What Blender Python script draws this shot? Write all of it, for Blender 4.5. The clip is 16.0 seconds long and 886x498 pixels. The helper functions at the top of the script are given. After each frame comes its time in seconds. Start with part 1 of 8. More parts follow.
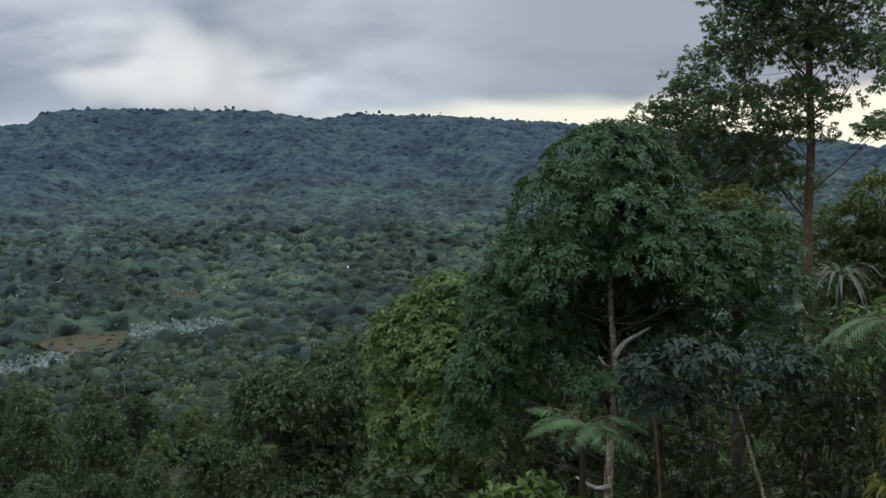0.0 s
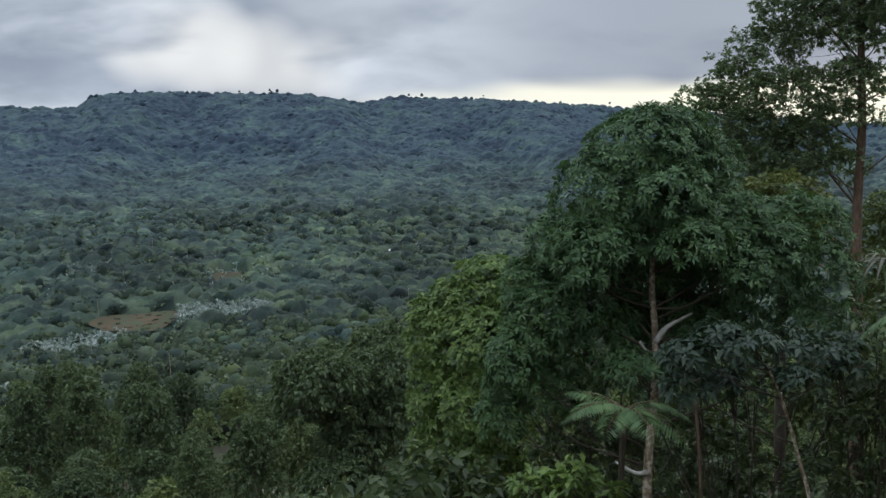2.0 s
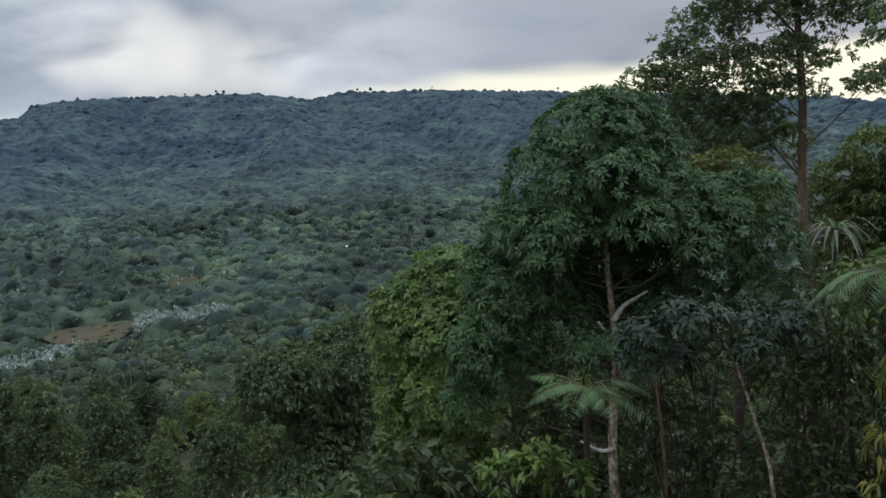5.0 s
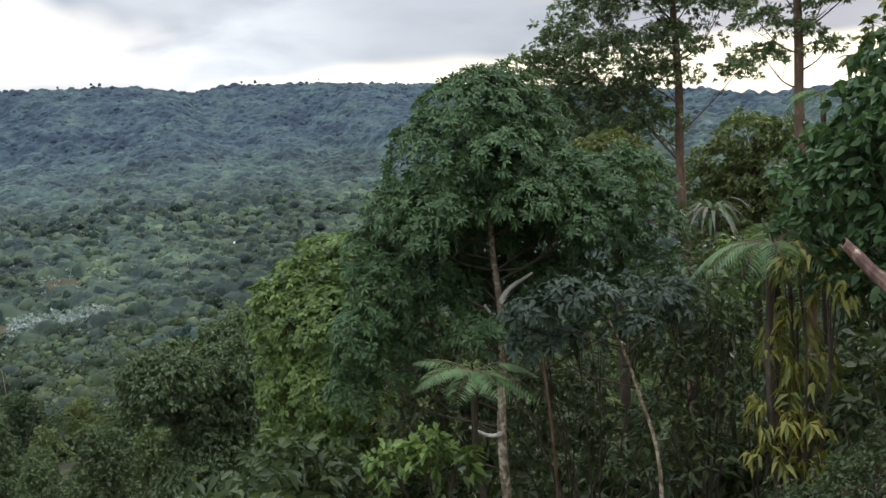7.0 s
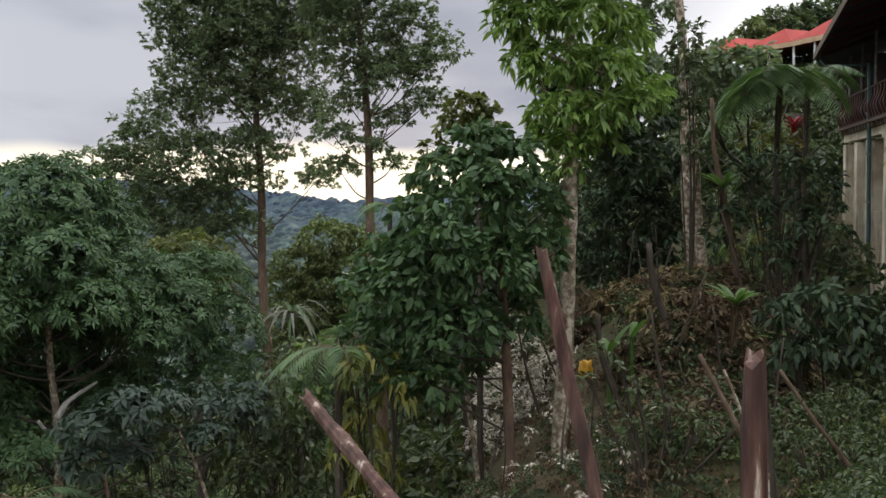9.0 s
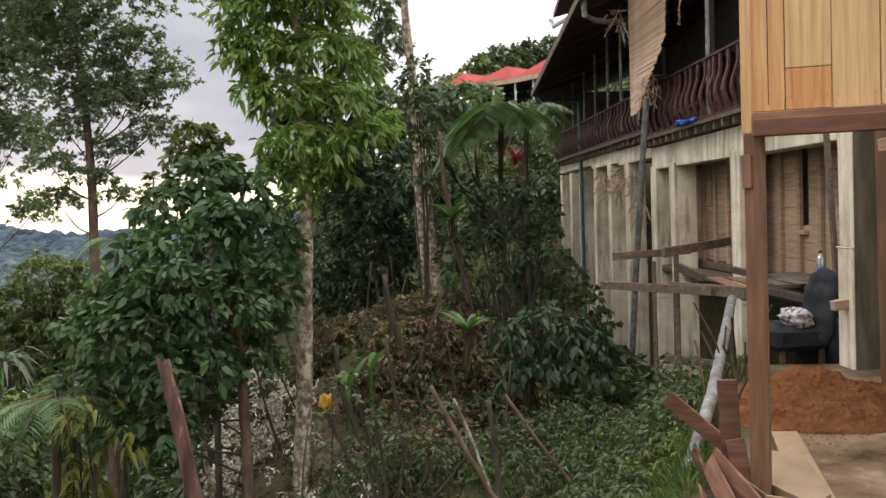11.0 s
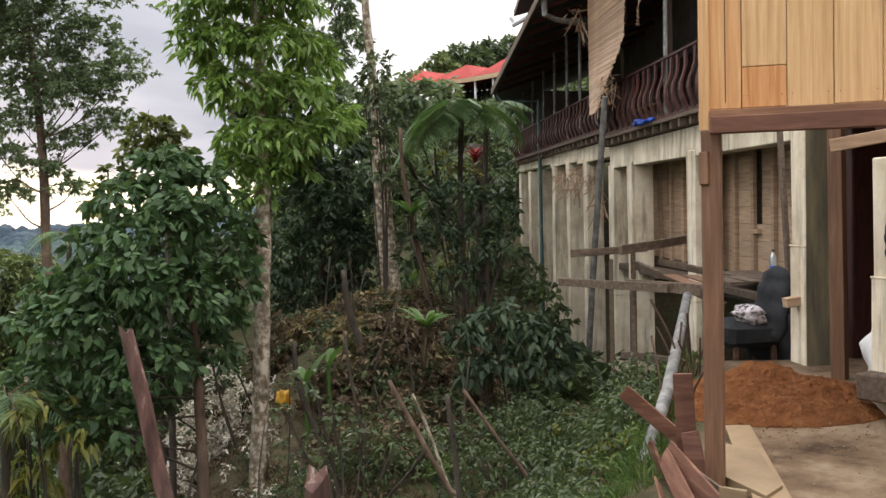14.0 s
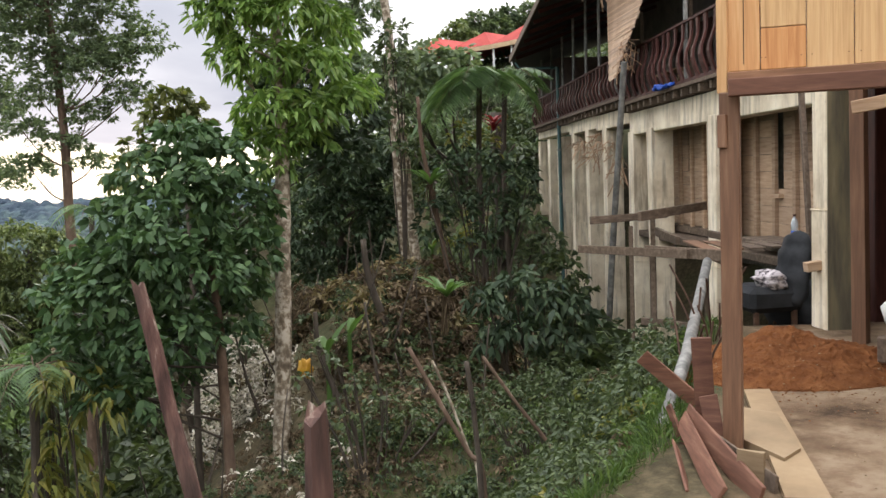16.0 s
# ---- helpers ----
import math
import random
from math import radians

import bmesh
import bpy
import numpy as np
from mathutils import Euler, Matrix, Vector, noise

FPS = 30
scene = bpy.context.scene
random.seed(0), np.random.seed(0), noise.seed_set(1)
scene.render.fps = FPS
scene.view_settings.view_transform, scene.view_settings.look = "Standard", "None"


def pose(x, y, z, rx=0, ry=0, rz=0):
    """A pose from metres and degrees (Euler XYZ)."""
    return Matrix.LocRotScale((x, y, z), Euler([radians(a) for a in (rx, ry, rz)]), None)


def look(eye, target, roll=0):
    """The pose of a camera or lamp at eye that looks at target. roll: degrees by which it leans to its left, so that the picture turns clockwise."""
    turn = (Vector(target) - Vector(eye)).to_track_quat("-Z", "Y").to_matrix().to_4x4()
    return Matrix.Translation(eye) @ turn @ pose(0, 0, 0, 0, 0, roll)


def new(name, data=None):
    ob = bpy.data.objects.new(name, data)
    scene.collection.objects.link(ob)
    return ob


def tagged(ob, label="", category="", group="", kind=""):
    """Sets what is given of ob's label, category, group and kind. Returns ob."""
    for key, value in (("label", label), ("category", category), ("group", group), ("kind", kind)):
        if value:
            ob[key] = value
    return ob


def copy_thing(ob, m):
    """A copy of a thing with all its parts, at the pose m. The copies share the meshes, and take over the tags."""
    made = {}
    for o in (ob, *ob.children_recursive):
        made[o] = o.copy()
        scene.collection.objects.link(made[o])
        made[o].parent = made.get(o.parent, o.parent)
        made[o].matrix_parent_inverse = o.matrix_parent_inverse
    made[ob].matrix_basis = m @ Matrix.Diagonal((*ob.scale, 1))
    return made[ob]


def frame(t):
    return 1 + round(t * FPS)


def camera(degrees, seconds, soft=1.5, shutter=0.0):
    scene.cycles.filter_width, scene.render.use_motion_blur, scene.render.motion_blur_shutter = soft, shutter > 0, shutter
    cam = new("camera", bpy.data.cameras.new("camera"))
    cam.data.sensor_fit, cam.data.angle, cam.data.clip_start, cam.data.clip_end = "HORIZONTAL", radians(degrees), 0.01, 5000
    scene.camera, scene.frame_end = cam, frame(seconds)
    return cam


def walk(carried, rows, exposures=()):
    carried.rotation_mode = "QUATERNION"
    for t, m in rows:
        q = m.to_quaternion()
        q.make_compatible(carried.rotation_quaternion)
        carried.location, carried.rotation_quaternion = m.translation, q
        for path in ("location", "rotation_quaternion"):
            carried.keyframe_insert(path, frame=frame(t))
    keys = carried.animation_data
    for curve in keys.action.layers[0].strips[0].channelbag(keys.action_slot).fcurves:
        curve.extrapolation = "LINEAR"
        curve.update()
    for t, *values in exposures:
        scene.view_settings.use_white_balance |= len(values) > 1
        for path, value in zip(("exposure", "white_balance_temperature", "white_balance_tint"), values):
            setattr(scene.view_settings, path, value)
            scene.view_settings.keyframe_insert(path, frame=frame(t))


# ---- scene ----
cam = camera(53.0, 16.0)
# seconds, place, yaw, pitch, roll
PATH = [
    (0, 0.015, 0.618, 1.789, 0.26, -6.24, 1.73),
    (0.5, 0.011, 0.620, 1.779, 1.64, -6.70, 1.75),
    (1, 0.024, 0.626, 1.782, 1.74, -7.28, 1.56),
    (1.5, 0.030, 0.628, 1.779, 1.90, -7.39, 1.59),
    (2, 0.035, 0.613, 1.781, 2.97, -7.23, 1.62),
    (2.5, 0.059, 0.590, 1.798, 4.56, -7.01, 2.98),
    (3, 0.076, 0.610, 1.791, 5.90, -6.06, 4.78),
    (3.5, 0.068, 0.602, 1.809, 6.52, -5.47, 5.09),
    (4, 0.050, 0.579, 1.807, 5.86, -5.02, 4.59),
    (4.5, 0.047, 0.561, 1.794, 2.88, -6.52, 4.70),
    (5, 0.052, 0.507, 1.783, -0.17, -7.90, 4.44),
    (5.2, 0.058, 0.495, 1.798, -1.73, -7.69, 4.10),
    (7.3, 0.289, 0.987, 1.499, -8.23, -9.01, 4.56),
    (7.5, 0.366, 0.975, 1.476, -9.31, -8.35, 4.17),
    (8, 0.303, 0.989, 1.561, -17.36, -6.33, 1.47),
    (8.5, 0.423, 1.039, 1.584, -26.49, -5.18, 1.38),
    (9, 0.452, 1.097, 1.576, -33.24, -3.84, 1.27),
    (9.5, 0.520, 1.110, 1.611, -36.54, -3.15, 1.54),
    (10, 0.522, 1.120, 1.611, -40.62, -3.52, 1.60),
    (10.2, 0.554, 1.088, 1.621, -43.42, -3.75, 1.91),
    (12.3, 0.614, 1.113, 1.647, -52.36, -1.31, 1.97),
    (12.5, 0.607, 1.114, 1.634, -51.59, -1.19, 1.24),
    (13, 0.585, 1.118, 1.607, -49.19, -1.60, 0.27),
    (13.5, 0.582, 1.114, 1.602, -50.12, -2.63, 0.94),
    (14, 0.594, 1.104, 1.615, -52.35, -2.71, 1.47),
    (14.5, 0.594, 1.093, 1.615, -52.94, -2.88, 1.27),
    (15, 0.570, 1.075, 1.603, -54.38, -3.24, 0.83),
    (15.5, 0.585, 1.066, 1.599, -54.67, -4.01, 1.56),
    (16, 0.590, 1.079, 1.599, -51.08, -4.62, 2.16)]
EXPOSURES = [(0, 0.14, 6000, 8), (2.5, 0.26, 6000, 8), (3.5, 0.18, 5980, 8), (4.5, 0.02, 5950, 8), (5, 0.22, 6100, 8), (7.5, 0.88, 6450, 10), (8, 0.66, 6500, 11), (8.5, 0.6, 6550, 12), (9, 0.74, 6600, 13), (10, 0.82, 6850, 15), (12.5, 1.52, 6900, 15), (13, 1.28, 6850, 15), (15, 1.22, 6900, 15), (15.5, 1.30, 6900, 15), (16, 1.42, 6750, 14)]
walk(cam, [(t, pose(x, y, z, 90 + p, r, w)) for t, x, y, z, w, p, r in PATH], EXPOSURES)

# ---- sky and sun: overcast evening, a clear gap low over the ridge ----
SUN_AZ, SUN_EL = 27.0, 5.0


def make_world():
    world = bpy.data.worlds.new("overcast_sky")
    scene.world = world
    world.use_nodes = True
    nt = world.node_tree
    nt.nodes.clear()
    N, L = nt.nodes.new, nt.links.new

    def math_node(op, a, b=None, c=None, clamp=False):
        n = N("ShaderNodeMath")
        n.operation, n.use_clamp = op, clamp
        for i, v in enumerate((a, b, c)):
            if v is None:
                continue
            if isinstance(v, (int, float)):
                n.inputs[i].default_value = v
            else:
                L(v, n.inputs[i])
        return n.outputs[0]

    def mix(fac, a, b):
        n = N("ShaderNodeMix")
        n.data_type = "RGBA"
        for k, v in ((0, fac), (6, a), (7, b)):
            if isinstance(v, (int, float)):
                n.inputs[k].default_value = v
            elif isinstance(v, tuple):
                n.inputs[k].default_value = (*v, 1)
            else:
                L(v, n.inputs[k])
        return n.outputs[2]

    def smooth(v, lo, hi):
        n = N("ShaderNodeMapRange")
        n.interpolation_type = "SMOOTHSTEP"
        L(v, n.inputs[0])
        n.inputs[1].default_value, n.inputs[2].default_value = lo, hi
        return n.outputs[0]

    sky = N("ShaderNodeTexSky")
    sky.sky_type, sky.sun_disc = "NISHITA", False
    sky.sun_elevation, sky.sun_rotation = radians(SUN_EL), radians(SUN_AZ)
    sky.air_density, sky.dust_density = 1.5, 2.0
    tc = N("ShaderNodeTexCoord")
    sep = N("ShaderNodeSeparateXYZ")
    L(tc.outputs["Generated"], sep.inputs[0])
    x, y, z = sep.outputs
    # the cloud deck is a flat layer, so it draws together towards the horizon
    over = math_node("ADD", math_node("MAXIMUM", z, 0.0), 0.34)
    com = N("ShaderNodeCombineXYZ")
    L(math_node("DIVIDE", x, over), com.inputs[0])
    L(math_node("DIVIDE", y, over), com.inputs[1])
    com.inputs[2].default_value = 0.35

    def cloud(scale, detail, rough, shift):
        mp = N("ShaderNodeMapping")
        mp.inputs["Location"].default_value = shift
        mp.inputs["Rotation"].default_value = (0, 0, radians(-20))
        mp.inputs["Scale"].default_value = (0.9, 1.1, 1.0)
        L(com.outputs[0], mp.inputs[0])
        n = N("ShaderNodeTexNoise")
        n.inputs["Scale"].default_value = scale
        n.inputs["Detail"].default_value = detail
        n.inputs["Roughness"].default_value = rough
        n.inputs["Distortion"].default_value = 0.25
        L(mp.outputs[0], n.inputs["Vector"])
        return n.outputs[0]

    big = cloud(1.15, 3.0, 0.5, (1.3, 4.1, 0))
    fine = cloud(3.4, 4.0, 0.5, (7.7, 2.0, 0))
    soft_cloud = cloud(2.3, 3.5, 0.5, (2.1, 0.6, 0))
    body = math_node("ADD", math_node("MULTIPLY", big, 0.66), math_node("MULTIPLY", fine, 0.34))
    lit = smooth(body, 0.36, 0.62)
    grey = mix(lit, (0.28, 0.31, 0.365), (0.74, 0.76, 0.79))
    # towards the hidden sun the deck is thinner and brighter
    ax, ay = math.sin(radians(SUN_AZ + 14)), math.cos(radians(SUN_AZ + 14))
    flat = math_node("SQRT", math_node("ADD", math_node("MULTIPLY", x, x), math_node("MULTIPLY", y, y)))
    toward = math_node("DIVIDE", math_node("ADD", math_node("MULTIPLY", x, ax), math_node("MULTIPLY", y, ay)), math_node("MAXIMUM", flat, 0.05))
    # thin bright places in the deck over the ridge
    def thin(az, el, inner, outer, weight, col, base):
        d = [math.sin(radians(az)) * math.cos(radians(el)), math.cos(radians(az)) * math.cos(radians(el)), math.sin(radians(el))]
        dot = math_node("ADD", math_node("ADD", math_node("MULTIPLY", x, d[0]), math_node("MULTIPLY", y, d[1])), math_node("MULTIPLY", z, d[2]))
        near = math_node("MULTIPLY", smooth(dot, math.cos(radians(outer)), math.cos(radians(inner))), smooth(soft_cloud, 0.34, 0.60))
        return mix(math_node("MULTIPLY", near, weight), base, col)

    grey = thin(-25, 8.5, 2, 12, 0.22, (0.62, 0.66, 0.73), grey)
    for az, el, size, weight in ((-21.0, 6.3, 3.4, 0.7), (-17.5, 5.7, 3.8, 0.75), (-14.0, 4.9, 3.4, 0.6), (-10.5, 4.2, 3.0, 0.5)):
        grey = thin(az, el, 0.3, size, weight, (0.90, 0.86, 0.80), grey)
    grey = thin(-9, 9.5, 0.5, 6, 0.3, (0.75, 0.75, 0.76), grey)
    # a heavier bank of cloud to the north-east
    cx, cy = math.sin(radians(25)), math.cos(radians(25))
    bankward = math_node("DIVIDE", math_node("ADD", math_node("MULTIPLY", x, cx), math_node("MULTIPLY", y, cy)), math_node("MAXIMUM", flat, 0.05))
    grey = mix(math_node("MULTIPLY", smooth(bankward, 0.80, 0.97), 0.70), grey, (0.20, 0.235, 0.29))
    # the deck thins out over our own hill
    bx, by = math.sin(radians(72)), math.cos(radians(72))
    hillward = math_node("DIVIDE", math_node("ADD", math_node("MULTIPLY", x, bx), math_node("MULTIPLY", y, by)), math_node("MAXIMUM", flat, 0.05))
    deck = mix(math_node("MULTIPLY", smooth(hillward, 0.84, 0.99), 0.8), grey, (0.84, 0.85, 0.86))
    # an overcast sky is brightest overhead
    rise = N("ShaderNodeMix")
    rise.data_type, rise.blend_type = "RGBA", "MULTIPLY"
    rise.inputs[0].default_value = 1.0
    L(deck, rise.inputs[6])
    zen = math_node("MULTIPLY_ADD", smooth(z, 0.30, 0.95), 2.4, 0.92)
    zc = N("ShaderNodeCombineXYZ")
    for i in range(3):
        L(zen, zc.inputs[i])
    L(zc.outputs[0], rise.inputs[7])
    deck = rise.outputs[2]
    # the clear gap under the deck's ragged edge
    edge = math_node("ADD", z, math_node("MULTIPLY", math_node("SUBTRACT", big, 0.5), -0.10))
    gap = math_node("SUBTRACT", 1.0, smooth(edge, 0.028, 0.052))
    clear = mix(smooth(toward, 0.55, 1.0), (0.70, 0.68, 0.62), (1.00, 0.92, 0.70))
    behind = smooth(toward, -0.2, 0.5)
    veil = mix(math_node("MULTIPLY", gap, behind), deck, clear)
    # a little of the blue sky behind
    tint = N("ShaderNodeMix")
    tint.data_type, tint.blend_type = "RGBA", "ADD"
    tint.inputs[0].default_value = 0.001
    L(veil, tint.inputs[6])
    L(sky.outputs[0], tint.inputs[7])
    bg = N("ShaderNodeBackground")
    bg.inputs[1].default_value = 1.0
    L(tint.outputs[2], bg.inputs[0])
    out = N("ShaderNodeOutputWorld")
    L(bg.outputs[0], out.inputs[0])


make_world()
sun_data = bpy.data.lights.new("sun", "SUN")
sun_data.energy, sun_data.angle, sun_data.color = 0.5, radians(14), (1.0, 0.93, 0.82)
sun = new("sun", sun_data)
_a, _e = radians(SUN_AZ + 10), radians(14.0)
sun.matrix_world = look((0, 0, 60), (-math.sin(_a) * math.cos(_e) * 50, -math.cos(_a) * math.cos(_e) * 50, 60 - math.sin(_e) * 50))

# ---- materials ----
def material(name, build, rough=0.6, spec=0.4, metal=0.0):
    m = bpy.data.materials.new(name)
    m.use_nodes = True
    nt = m.node_tree
    b = nt.nodes["Principled BSDF"]
    b.inputs["Roughness"].default_value = rough
    b.inputs["Specular IOR Level"].default_value = spec
    b.inputs["Metallic"].default_value = metal
    build(nt, b)
    return m


def ramp(nt, fac, stops):
    r = nt.nodes.new("ShaderNodeValToRGB")
    e = r.color_ramp.elements
    while len(e) < len(stops):
        e.new(0.5)
    for k, (p, c) in zip(e, stops):
        k.position, k.color = p, (*c, 1)
    nt.links.new(fac, r.inputs[0])
    return r.outputs[0]


def noise_tex(nt, scale, detail=5.0, rough=0.6, stretch=(1, 1, 1), coord="Object", distort=0.0):
    tc, mp, n = (nt.nodes.new("ShaderNode" + k) for k in ("TexCoord", "Mapping", "TexNoise"))
    mp.inputs["Scale"].default_value = stretch
    n.inputs["Scale"].default_value, n.inputs["Detail"].default_value = scale, detail
    n.inputs["Roughness"].default_value, n.inputs["Distortion"].default_value = rough, distort
    nt.links.new(tc.outputs[coord], mp.inputs[0])
    nt.links.new(mp.outputs[0], n.inputs["Vector"])
    return n.outputs[0]


def mixed(nt, fac, a, b, blend="MIX"):
    n = nt.nodes.new("ShaderNodeMix")
    n.data_type, n.blend_type = "RGBA", blend
    for k, v in ((0, fac), (6, a), (7, b)):
        if isinstance(v, (int, float)):
            n.inputs[k].default_value = v
        elif isinstance(v, tuple):
            n.inputs[k].default_value = (*v, 1)
        else:
            nt.links.new(v, n.inputs[k])
    return n.outputs[2]


def bump(nt, b, height, strength=0.4, distance=0.02):
    n = nt.nodes.new("ShaderNodeBump")
    n.inputs["Strength"].default_value, n.inputs["Distance"].default_value = strength, distance
    nt.links.new(height, n.inputs["Height"])
    nt.links.new(n.outputs[0], b.inputs["Normal"])


def island(nt):
    return nt.nodes.new("ShaderNodeNewGeometry").outputs["Random Per Island"]


def piece(nt):
    return nt.nodes.new("ShaderNodeObjectInfo").outputs["Random"]


def leaf_material(name, dark, mid, light, rough=0.5, glow=0.25, spec=0.32, drift=0.0, by_tree=False):
    """Leaves: each one takes its own tint, and lets some light through."""
    def build(nt, b):
        col = ramp(nt, island(nt), [(0.0, dark), (0.55, mid), (1.0, light)])
        patch = noise_tex(nt, 0.8, 2.0)
        col = mixed(nt, ramp(nt, patch, [(0.35, (0, 0, 0)), (0.7, (0.5, 0.5, 0.5))]), col, tuple(0.6 * c for c in mid))
        if drift:
            tc, vo = nt.nodes.new("ShaderNodeTexCoord"), nt.nodes.new("ShaderNodeTexVoronoi")
            vo.inputs["Scale"].default_value = 1.0 / drift
            nt.links.new(tc.outputs["Object"], vo.inputs["Vector"])
            sp = nt.nodes.new("ShaderNodeSeparateColor")
            nt.links.new(vo.outputs["Color"], sp.inputs[0])
            col = mixed(nt, 1.0, col, ramp(nt, sp.outputs[0], [(0.0, (0.55, 0.62, 0.66)), (0.5, (1, 1, 1)), (1.0, (1.65, 1.5, 1.2))]), "MULTIPLY")
        if by_tree:
            col = mixed(nt, 1.0, col, ramp(nt, piece(nt), [(0.0, (0.6, 0.66, 0.7)), (0.5, (1, 1, 1)), (1.0, (1.6, 1.45, 1.15))]), "MULTIPLY")
        nt.links.new(col, b.inputs["Base Color"])
        tr = nt.nodes.new("ShaderNodeBsdfTranslucent")
        bright = mixed(nt, 1.0, col, (1.25, 1.3, 0.8), "MULTIPLY")
        nt.links.new(bright, tr.inputs[0])
        mx = nt.nodes.new("ShaderNodeMixShader")
        mx.inputs[0].default_value = glow
        nt.links.new(b.outputs[0], mx.inputs[1])
        nt.links.new(tr.outputs[0], mx.inputs[2])
        nt.links.new(mx.outputs[0], nt.nodes["Material Output"].inputs[0])
    return material(name, build, rough, spec)


def simple(name, stops, scale=8.0, stretch=(1, 1, 1), rough=0.7, spec=0.3, bumpy=0.3, depth=0.01, metal=0.0, detail=6.0, per_piece=0.0):
    """Noise-driven colours with a matching relief, and stains at a larger scale."""
    def build(nt, b):
        n = noise_tex(nt, scale, detail, 0.62, stretch)
        col = ramp(nt, n, stops)
        stain = noise_tex(nt, scale * 0.17, 3.0, 0.5)
        mean = tuple(sum(s[1][k] for s in stops) / len(stops) for k in range(3))
        col = mixed(nt, ramp(nt, stain, [(0.35, (0, 0, 0)), (0.75, (0.55, 0.55, 0.55))]), col, tuple(0.62 * c for c in mean))
        if per_piece:
            col = mixed(nt, per_piece, col, ramp(nt, piece(nt), [(0.0, (0.45, 0.42, 0.4)), (0.5, (1, 1, 1)), (1.0, (1.45, 1.4, 1.3))]), "MULTIPLY")
        nt.links.new(col, b.inputs["Base Color"])
        bump(nt, b, n, bumpy, depth)
    return material(name, build, rough, spec, metal)


M_LEAF_DARK = leaf_material("glossy_dark_leaf", (0.036, 0.070, 0.031), (0.060, 0.114, 0.045), (0.108, 0.176, 0.066), 0.5, spec=0.24)
M_LEAF_GREEN = leaf_material("fresh_green_leaf", (0.058, 0.098, 0.025), (0.105, 0.166, 0.040), (0.172, 0.240, 0.060), 0.5, 0.3)
M_LEAF_BRIGHT = leaf_material("bright_young_leaf", (0.078, 0.146, 0.034), (0.140, 0.235, 0.053), (0.240, 0.340, 0.092), 0.45, 0.42)
M_LEAF_DULL = leaf_material("dull_broad_leaf", (0.019, 0.033, 0.020), (0.028, 0.050, 0.031), (0.045, 0.068, 0.042), 0.55)
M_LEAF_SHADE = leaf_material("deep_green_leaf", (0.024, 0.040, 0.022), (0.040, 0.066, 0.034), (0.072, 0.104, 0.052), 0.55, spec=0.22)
M_LEAF_OLIVE = leaf_material("olive_leaf", (0.080, 0.116, 0.068), (0.130, 0.176, 0.098), (0.200, 0.250, 0.135), 0.5, 0.45)
M_LEAF_YELLOW = leaf_material("yellowing_leaf", (0.085, 0.105, 0.022), (0.165, 0.175, 0.036), (0.290, 0.255, 0.060), 0.5, 0.3)
M_LEAF_SHRUB = leaf_material("shrub_leaf", (0.034, 0.052, 0.023), (0.062, 0.090, 0.036), (0.112, 0.142, 0.052), 0.45)
M_LEAF_DRY = leaf_material("dry_pale_leaf", (0.20, 0.175, 0.14), (0.52, 0.475, 0.40), (0.82, 0.78, 0.70), 0.7, 0.15, 0.2)
M_LEAF_TAN = leaf_material("tan_dry_fern", (0.12, 0.09, 0.045), (0.21, 0.165, 0.085), (0.34, 0.28, 0.16), 0.75, 0.2, 0.2)
M_LEAF_BROWN = leaf_material("withered_brown_leaf", (0.050, 0.033, 0.019), (0.098, 0.068, 0.040), (0.185, 0.140, 0.084), 0.75, 0.15, 0.2)
M_FERN = leaf_material("fern_leaf", (0.048, 0.088, 0.034), (0.080, 0.142, 0.052), (0.128, 0.198, 0.078), 0.5, 0.3)
M_GRASS = leaf_material("grass_blade", (0.030, 0.060, 0.014), (0.058, 0.105, 0.022), (0.105, 0.160, 0.040), 0.55, 0.3, 0.3)
M_BANANA = leaf_material("broad_banana_leaf", (0.06, 0.12, 0.03), (0.10, 0.19, 0.05), (0.17, 0.27, 0.09), 0.4, 0.35)
M_RED_LEAF = leaf_material("red_cordyline_leaf", (0.16, 0.012, 0.016), (0.30, 0.025, 0.03), (0.42, 0.05, 0.05), 0.45, 0.3)
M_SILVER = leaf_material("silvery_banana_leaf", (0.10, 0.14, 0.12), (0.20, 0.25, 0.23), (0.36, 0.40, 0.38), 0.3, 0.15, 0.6)


